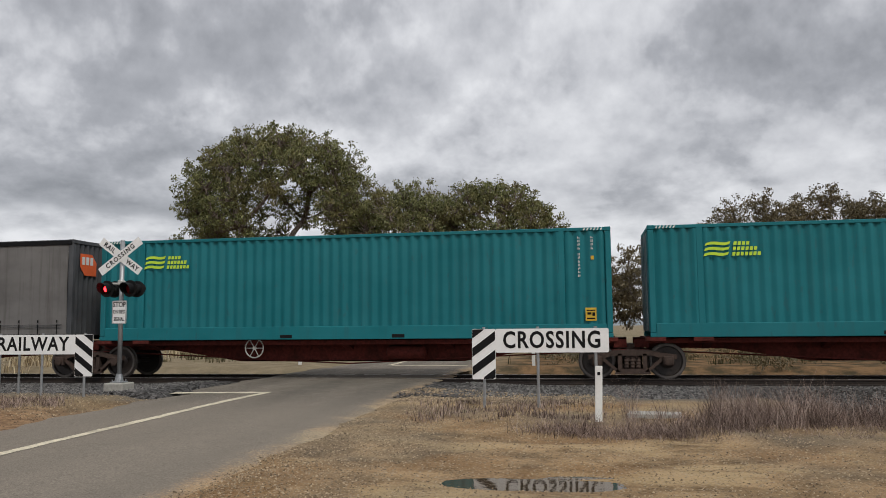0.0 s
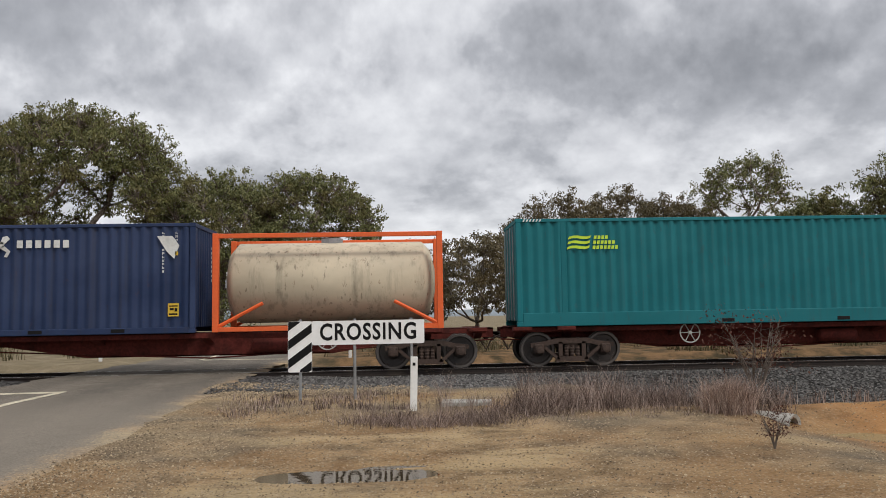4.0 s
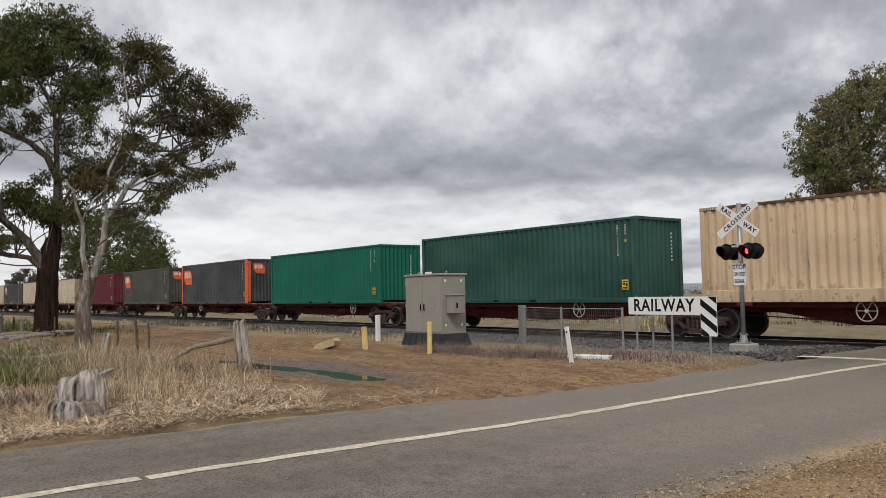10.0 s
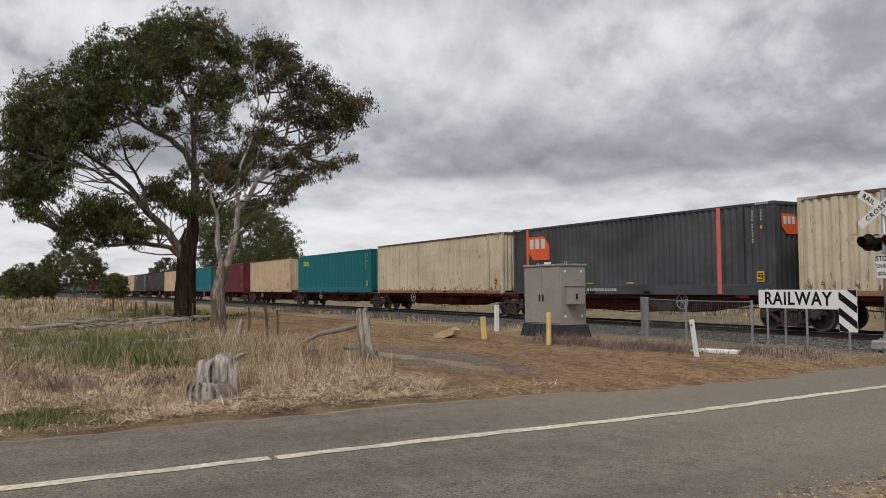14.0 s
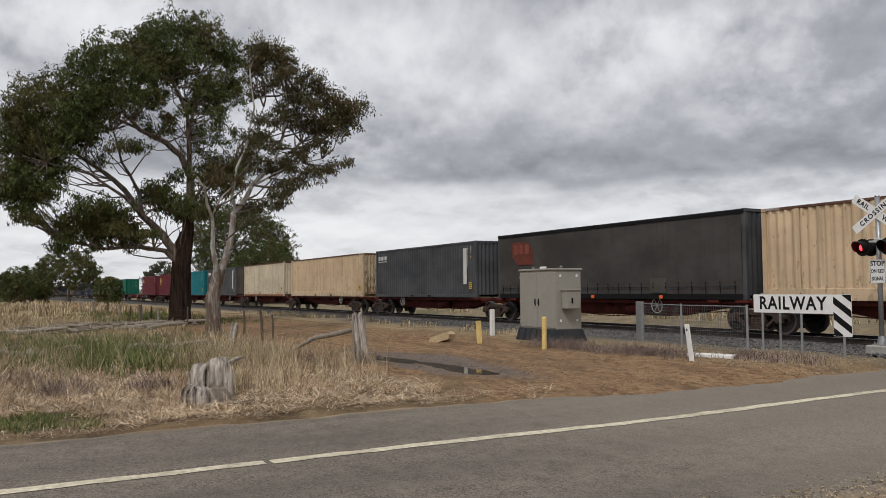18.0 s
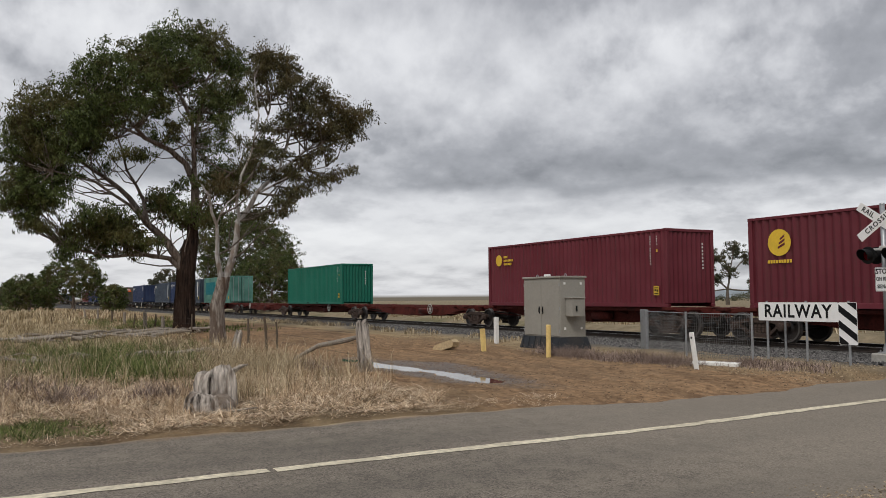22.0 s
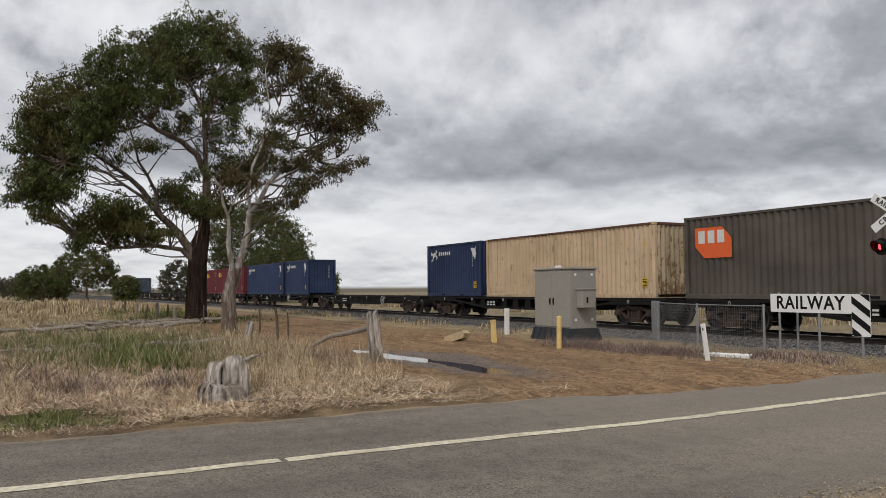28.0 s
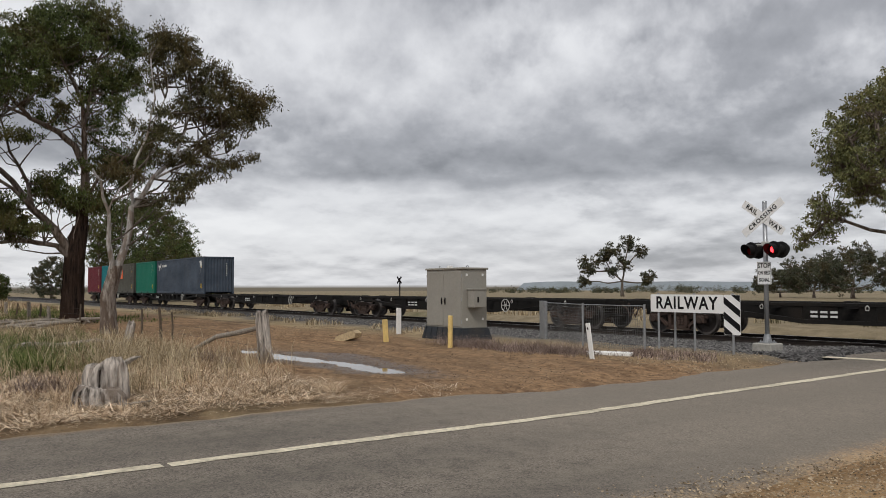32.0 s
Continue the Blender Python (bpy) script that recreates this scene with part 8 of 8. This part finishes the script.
# a lone umbrella-shaped tree on the plain
z0 = gz(-106, 120)
crown = [(0.75 * a, 0.66 * a + b, z, r) for a, b, z, r in ((-6.8, 0.5, 6.4, 1.9), (-7.6, 0, 3.1, 1.3), (-4.5, 1.5, 7.6, 1.6), (-1.3, -1, 8.8, 1.6), (1.0, 0.5, 10.2, 1.7), (2.6, 1.5, 8.8, 1.3), (1.4, -1.5, 6.2, 1.5), (4.9, 0, 3.9, 1.3), (4.1, 0.6, 2.7, 0.9), (-2.5, 0.8, 5.0, 1.2), (-5.6, -1, 5.2, 1.1))]
tree("gum_tree", [(-106, 120, z0), (-106.1, 120, z0 + 1.6), (-106, 120, z0 + 3.0), (-105.8, 120.2, z0 + 4.2)], 0.34, crown, FAR_LEAF, GREY_BARK, "lone umbrella-shaped gum tree on the plain", 0.36, 40, 26, 71, 0.4, 0.06, 0.05)


def treeline(n, x0, x1, y0, y1, lo, hi, seed):
    """The far wooded edge of the plain, as one mass of clumps."""
    g = random.Random(seed)
    cs = []
    for k in range(n):
        x, y = g.uniform(x0, x1), g.uniform(y0, y1)
        h = g.uniform(lo, hi)
        for j in range(6):
            cs.append((x + g.gauss(0, h * 0.5), y + g.gauss(0, h * 0.3), gz(x, y) + h * g.uniform(0.15, 0.9), h * 0.5))
    v, f = leaf_cloud(cs, 16, 1.6, seed, 0.2, 1.0)
    ob = part("far_trees", array_mesh("far_trees", v, f), FAR_LEAF)
    tagged(ob, "low dark treeline at the edge of the plain", "trees", kind="stuff")


treeline(150, -900, -100, 620, 760, 5, 9, 91)
treeline(90, -520, -40, 400, 470, 2.5, 5, 94)
treeline(70, -760, -640, -260, 260, 5, 9, 92)
treeline(60, -60, 420, 320, 420, 6, 11, 93)

# low far hills; their haze is only colour
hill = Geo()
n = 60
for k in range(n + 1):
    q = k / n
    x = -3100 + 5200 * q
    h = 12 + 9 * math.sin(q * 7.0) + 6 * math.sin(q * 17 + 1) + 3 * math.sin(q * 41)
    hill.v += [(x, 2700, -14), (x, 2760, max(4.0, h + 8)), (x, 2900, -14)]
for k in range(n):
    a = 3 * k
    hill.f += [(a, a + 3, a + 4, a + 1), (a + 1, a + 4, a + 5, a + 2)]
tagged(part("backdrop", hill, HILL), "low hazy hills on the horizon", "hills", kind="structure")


# ---------------------------------------------------------------- grass and weeds
def blades(n, place, h_lo, h_hi, width, lean, seed):
    """Bent tapering blades; place(rng, n) gives x, y and a height factor."""
    g = np.random.default_rng(seed)
    x, y, k = place(g, n)
    n = len(x)
    z = ground_z(x, y)
    h = g.uniform(h_lo, h_hi, n) * k
    a, b = g.uniform(0, 6.283, n), g.uniform(0, 6.283, n)
    tip = np.stack([np.cos(a), np.sin(a)], -1) * (h * lean * g.uniform(0.2, 1.2, n))[:, None]
    side = np.stack([np.cos(b), np.sin(b)], -1) * (width * g.uniform(0.6, 1.4, n))[:, None]
    foot = np.stack([x, y], -1)
    mid = foot + tip * 0.35
    top = foot + tip
    zm, zt = z + h * 0.55, z + h * np.clip(1 - 0.4 * lean, 0.15, 1)
    def v(p, q):
        return np.concatenate([p, q[:, None]], 1)
    verts = np.stack([v(foot - side, z - 0.02), v(foot + side, z - 0.02), v(mid + side * 0.7, zm), v(mid - side * 0.7, zm), v(top, zt)], 1).reshape(-1, 3)
    base = 5 * np.arange(n)[:, None]
    tris = np.concatenate([base + np.array([0, 1, 2]), base + np.array([0, 2, 3]), base + np.array([3, 2, 4])], 0)
    return verts, tris


def grass(name, sets, mat, label):
    vs, fs, k = [], [], 0
    for v, f in sets:
        vs.append(v)
        fs.append(f + k)
        k += len(v)
    ob = part(name, array_mesh(name, np.concatenate(vs), np.concatenate(fs)), mat)
    return tagged(ob, label, "grass", kind="stuff")


def area(x0, x1, y0, y1, tuft=0.0, keep=None):
    def place(g, n):
        if tuft:
            m = max(1, n // 48)
            cx, cy = g.uniform(x0, x1, m), g.uniform(y0, y1, m)
            i = g.integers(0, m, n)
            x, y = cx[i] + g.normal(0, tuft, n), cy[i] + g.normal(0, tuft, n)
            k = g.uniform(0.4, 1.3, m)[i]
        else:
            x, y, k = g.uniform(x0, x1, n), g.uniform(y0, y1, n), np.ones(n)
        if keep is not None:
            ok = keep(x, y)
            x, y, k = x[ok], y[ok], k[ok]
        return x, y, k
    return place


def patch(*spots):
    """Soft-edged weed patches: (x, y, spread x, spread y)."""
    def place(g, n):
        i = g.integers(0, len(spots), n)
        s = np.array(spots)[i]
        m = max(1, n // 30)
        tx, ty = g.normal(0, 1, m), g.normal(0, 1, m)
        j = g.integers(0, m, n)
        x = s[:, 0] + s[:, 2] * tx[j] + g.normal(0, 0.07, n)
        y = s[:, 1] + s[:, 3] * ty[j] + g.normal(0, 0.07, n)
        return x, y, g.uniform(0.5, 1.15, m)[j]
    return place


def wisps(n, place, h_lo, h_hi, width, lie_lo, lie_hi, seed):
    """Long thin stems that bow over; lie is the lean from upright in radians at the foot."""
    g = np.random.default_rng(seed)
    x, y, k = place(g, n)
    n = len(x)
    ln = g.uniform(h_lo, h_hi, n) * k
    lie = g.uniform(lie_lo, lie_hi, n)
    a, b = g.uniform(0, 6.283, n), g.uniform(0, 6.283, n)
    side = np.stack([np.cos(b), np.sin(b), np.zeros(n)], -1) * (width * g.uniform(0.6, 1.4, n))[:, None]
    p = np.stack([x, y, ground_z(x, y) - 0.01 + g.uniform(0.0, 0.05, n) * (lie_lo > 0.8)], -1)
    rows = [p - side, p + side]
    for step in range(3):
        d = np.stack([np.sin(lie) * np.cos(a), np.sin(lie) * np.sin(a), np.cos(lie)], -1)
        p = p + d * (ln / 3)[:, None]
        w = (0.85, 0.6, 0.0)[step]
        rows += [p - side * w, p + side * w] if step < 2 else [p]
        lie = np.minimum(lie + g.uniform(0.05, 0.45, n), 1.55)
        a = a + g.normal(0, 0.2, n)
    verts = np.stack(rows, 1).reshape(-1, 3)
    base = 7 * np.arange(n)[:, None]
    tris = np.concatenate([base + np.array(q) for q in ((0, 1, 3), (0, 3, 2), (2, 3, 5), (2, 5, 4), (4, 5, 6))], 0)
    return verts, tris


paddock = lambda x, y: (x < -11.0 - 0.35 * np.maximum(y, 0)) & (y < 7.2 + 0.4 * np.sin(x)) & ~((np.hypot(x + 12.0, y - 2.7) < 0.75))
green_edge = lambda x, y: (x > -12.0) & (y < 1.1 + 0.3 * np.sin(x * 5))
near_edge = lambda x, y: ~green_edge(x, y) & (x < np.asarray([float(road_left(q)) for q in y]) - 0.10 - 0.22 * np.sin(y * 1.9) ** 2) & (y < 6.6 + 0.5 * np.sin(x * 1.3))
grass("matted_straw", [wisps(16000, area(-23, -16.5, -3, 6.8, 0.25, near_edge), 0.14, 0.45, 0.009, 0.8, 1.45, 6),
                       wisps(46000, area(-17.5, -10.3, -3, 6.6, 0.22, near_edge), 0.10, 0.36, 0.0068, 1.05, 1.5, 4),
                       wisps(11000, area(-16, -11.0, -2, 6.4, 0.07, near_edge), 0.14, 0.42, 0.0038, 0.2, 1.1, 5),
                       wisps(6000, area(-11.0, -10.15, -3, 8.0, 0.16, lambda x, y: x < np.asarray([float(road_left(q)) for q in y]) + 0.02), 0.06, 0.22, 0.0040, 1.1, 1.5, 9)],
      MATTED, "flattened pale straw along the road edge")
grass("dry_grass", [wisps(9000, area(-30, -18.5, -4, 7.0, 0.13, paddock), 0.15, 0.6, 0.0042, 0.05, 0.7, 1),
                    wisps(4500, patch((-18.1, 5.5, 0.8, 0.45), (-17.2, 3.9, 0.5, 0.4), (-15.6, -0.9, 0.7, 0.6), (-20.8, 5.2, 0.8, 0.5)), 0.35, 0.9, 0.004, 0.05, 0.6, 15),
                    wisps(1700, patch((-16.8, 4.9, 0.7, 0.5), (-19.4, 3.6, 1.0, 0.6), (-14.0, 4.6, 0.5, 0.5), (-17.4, 1.4, 0.9, 0.6), (-21.6, 0.6, 1.4, 0.8), (-13.2, 3.5, 0.3, 0.3), (-15.2, 6.2, 0.6, 0.3)), 0.45, 1.0, 0.0034, 0.02, 0.35, 16),
                    wisps(17000, area(-62, -26, -10, 7.6, 0.20, paddock), 0.2, 0.55, 0.009, 0.05, 0.6, 2),
                    blades(16000, area(-130, -60, -30, 12, 0.5), 0.35, 0.7, 0.035, 0.3, 3),
                    blades(9000, area(-70, -20, 27.5, 44, 0.3), 0.25, 0.6, 0.02, 0.4, 6),
                    blades(3000, area(-60, -23, 15.2, 17.6, 0.2), 0.12, 0.35, 0.01, 0.6, 8)],
      STRAW, "tall dry straw-coloured grass of the paddock")
grass("dull_grass", [blades(9000, area(-20, 45, 28.5, 46, 0.3, lambda x, y: (x < -11) | (x > -3)), 0.2, 0.5, 0.018, 0.4, 7)],
      DULL_GRASS, "dull olive-brown grass beyond the railway")
grass("green_grass", [wisps(13000, patch((-21.5, 2.2, 2.4, 1.0), (-19.6, 3.0, 1.3, 0.7), (-26.5, 2.4, 2.6, 1.6)), 0.22, 0.55, 0.0065, 0.05, 0.6, 11),
                      wisps(6000, area(-11.9, -10.65, -4, 1.1, 0.08, lambda x, y: x < -10.55), 0.06, 0.18, 0.0045, 0.1, 0.9, 12),
                      blades(7000, area(-70, -40, 5, 12, 0.4), 0.15, 0.4, 0.014, 0.4, 13),
                      blades(500, patch((-17.6, 3.0, 0.3, 0.3), (-19.5, 4.0, 0.25, 0.25)), 0.3, 0.6, 0.012, 0.5, 14)],
      GREEN_GRASS, "patches of green grass in the paddock")
grass("dead_weeds", [wisps(4200, patch((-0.35, 11.9, 0.35, 0.2), (0.3, 11.6, 0.4, 0.25), (1.0, 11.7, 0.3, 0.22)), 0.08, 0.40, 0.0028, 0.05, 1.0, 21),
                     wisps(7000, patch((2.0, 12.6, 0.35, 0.22), (2.7, 13.0, 0.45, 0.25), (3.5, 13.1, 0.4, 0.2), (4.4, 13.4, 0.45, 0.25)), 0.12, 0.64, 0.0029, 0.03, 0.95, 22),
                     wisps(1500, patch((2.6, 13.0, 0.9, 0.35)), 0.4, 0.85, 0.0026, 0.05, 0.4, 29),
                     wisps(1600, patch((1.4, 12.0, 0.8, 0.4), (3.4, 12.4, 0.8, 0.3)), 0.06, 0.2, 0.003, 0.2, 1.0, 31),
                     blades(1500, area(5.8, 14.0, 13.2, 15.4, 0.14), 0.15, 0.5, 0.005, 0.4, 23),
                     wisps(8000, patch((-17.2, 13.4, 0.8, 0.35), (-15.4, 13.4, 0.8, 0.3), (-13.9, 13.5, 0.6, 0.3)), 0.10, 0.42, 0.0032, 0.05, 1.0, 24),
                     blades(2500, area(-12.8, -10.5, 14.0, 15.4, 0.15), 0.06, 0.2, 0.005, 0.6, 25),
                     blades(2500, area(-3.2, 0.4, 12.8, 15.6, 0.15), 0.05, 0.18, 0.005, 0.6, 26),
                     wisps(3800, patch((-14.6, 1.0, 0.35, 0.25), (-14.0, 2.3, 0.25, 0.2), (-18.4, 5.6, 0.35, 0.25), (-17.2, 6.2, 0.3, 0.2), (-16.2, 0.2, 0.4, 0.3), (-20.2, 4.4, 0.4, 0.3)), 0.15, 0.5, 0.004, 0.1, 0.8, 28),
                     wisps(500, patch((5.6, 12.5, 0.25, 0.2)), 0.3, 0.7, 0.0035, 0.1, 0.7, 27)],
      DEAD_WEED, "dead brown weeds along the gravel verge")


grass("pale_tussock", [wisps(3200, patch((5.0, 12.2, 0.17, 0.12)), 0.3, 0.66, 0.0036, 0.02, 0.45, 41),
                       wisps(500, area(7.5, 13.5, 10.5, 13.5, 0.08), 0.15, 0.5, 0.0036, 0.1, 0.6, 42)],
      blade_material("rosy_dry_tussock", (0.26, 0.175, 0.14), (0.52, 0.38, 0.31), (0.72, 0.58, 0.48)), "pale rosy tussocks of dry grass by the ditch")


def scrub_clumps(n, x0, x1, y0, y1, seed):
    """Low tangled scrub behind the far rail, as one mass of small leaves."""
    g = random.Random(seed)
    cs = []
    for k in range(n):
        x, y, h = g.uniform(x0, x1), g.uniform(y0, y1), g.uniform(0.2, 0.8)
        cs += [(x + g.gauss(0, 0.4), y + g.gauss(0, 0.3), gz(x, y) + h * g.uniform(0.2, 0.9), 0.35 + 0.4 * h) for j in range(3)]
    v, f = leaf_cloud(cs, 40, 0.16, seed)
    tagged(part("scrub", array_mesh("scrub", v, f), BROWN_LEAF), "low brown-olive scrub behind the railway", "scrub", kind="stuff")


scrub_clumps(150, -2, 46, 27.6, 40, 95)


def shrub(x, y, h, n, seed, mat, label):
    rnd = random.Random(seed)
    s = thing("dry_shrub", pose(x, y, gz(x, y)), label, "shrub")
    g = Geo()
    for k in range(n):
        a, ln = rnd.uniform(0, 6.28), h * rnd.uniform(0.5, 1.0)
        pts = [(0, 0, 0), (0.12 * ln * math.cos(a), 0.12 * ln * math.sin(a), ln * 0.45), (0.36 * ln * math.cos(a + 0.4), 0.36 * ln * math.sin(a + 0.4), ln)]
        g.tube(pts, [0.012, 0.008, 0.003], 4, False)
        for j in range(5):
            q = rnd.uniform(0.4, 1.0)
            b = Vector(pts[1]).lerp(Vector(pts[2]), q)
            e = b + Vector((rnd.uniform(-0.16, 0.16), rnd.uniform(-0.16, 0.16), rnd.uniform(0.0, 0.16))) * h
            g.tube([tuple(b), tuple(e)], [0.004, 0.002], 3, False)
    tagged(part("stem_cluster", g, TWIG, s), kind="stuff")
    cs = [(rnd.gauss(0, 0.22 * h), rnd.gauss(0, 0.22 * h), h * rnd.uniform(0.35, 1.0), 0.2 * h) for k in range(26)]
    v, f = leaf_cloud(cs, 30, 0.012 + 0.022 * h, seed, 0.3, 1.1, 0.28)
    tagged(part("foliage", array_mesh("foliage", v, f), mat, s), kind="stuff")


RED_LEAF = blade_material("dry_reddish_leaves", (0.07, 0.03, 0.022), (0.13, 0.06, 0.045), (0.20, 0.11, 0.08))
shrub(5.75, 12.9, 1.5, 26, 5, RED_LEAF, "dry reddish leafy shrub by the ditch")
shrub(4.25, 9.15, 0.45, 7, 6, RED_LEAF, "small dry weed stalk on the gravel")

# sleepers, nearest stretch piece by piece
sleeper = cached("sleeper", lambda: Geo().box(0, 0, 0, 0.25, 2.6, 0.16, 0.015).mesh("sleeper"))
for k in range(290):
    x = -150 + 0.68 * k
    if not -10.2 < x < -3.4:
        part("sleeper", sleeper, SLEEPER, track, "", (x, TRACK_Y, RAIL_TOP - 0.245))


# ---------------------------------------------------------------- what moves
def motions():
    for ob, u, z in TRAIN:
        walk(ob, [(t, pose(K * u + run(t), TRACK_Y, z)) for t in (0, 4, 8, 12, 16, 20, 24, 28, 32)])
    # wheels turn while they pass; their four-fold marks make a turn of 21 degrees a frame read as true speed
    for w, q, u in WHEELSETS:
        near = [k for k in range(0, 961, 4) if -70 < K * u + run(k / 30) < 24]
        if near:
            rows = [(k / 30, pose(q, 0, 0, 0, 21 * (k - near[0]) % 360, 0)) for k in near]
            if near[0] > 0:
                rows.insert(0, (0.0, pose(q, 0, 0)))
            if near[-1] < 960:
                rows.append((32.0, rows[-1][1]))
            if len(rows) > 1:
                walk(w, rows)
    # the two lamps take turns: the lit source comes forward to its lens, the other draws back
    beat, change = 1.47, 31.55
    for lit, side in LIT:
        rows = []
        switches = sorted(change - beat * k / 2 for k in range(0, 44))
        def shown(t):
            left = ((change - t) % beat) < beat / 2
            return left if side < 0 else not left
        def spot(on):
            return pose(0, -0.034 if on else 0.045, 0)
        rows.append((0.0, spot(shown(0.0))))
        for s in switches:
            if 0.1 < s < 31.9:
                rows.append((s - 0.034, spot(shown(s - 0.1))))
                rows.append((s + 0.034, spot(shown(s + 0.1))))
        rows.append((32.0, spot(shown(32.0))))
        walk(lit, rows)


motions()
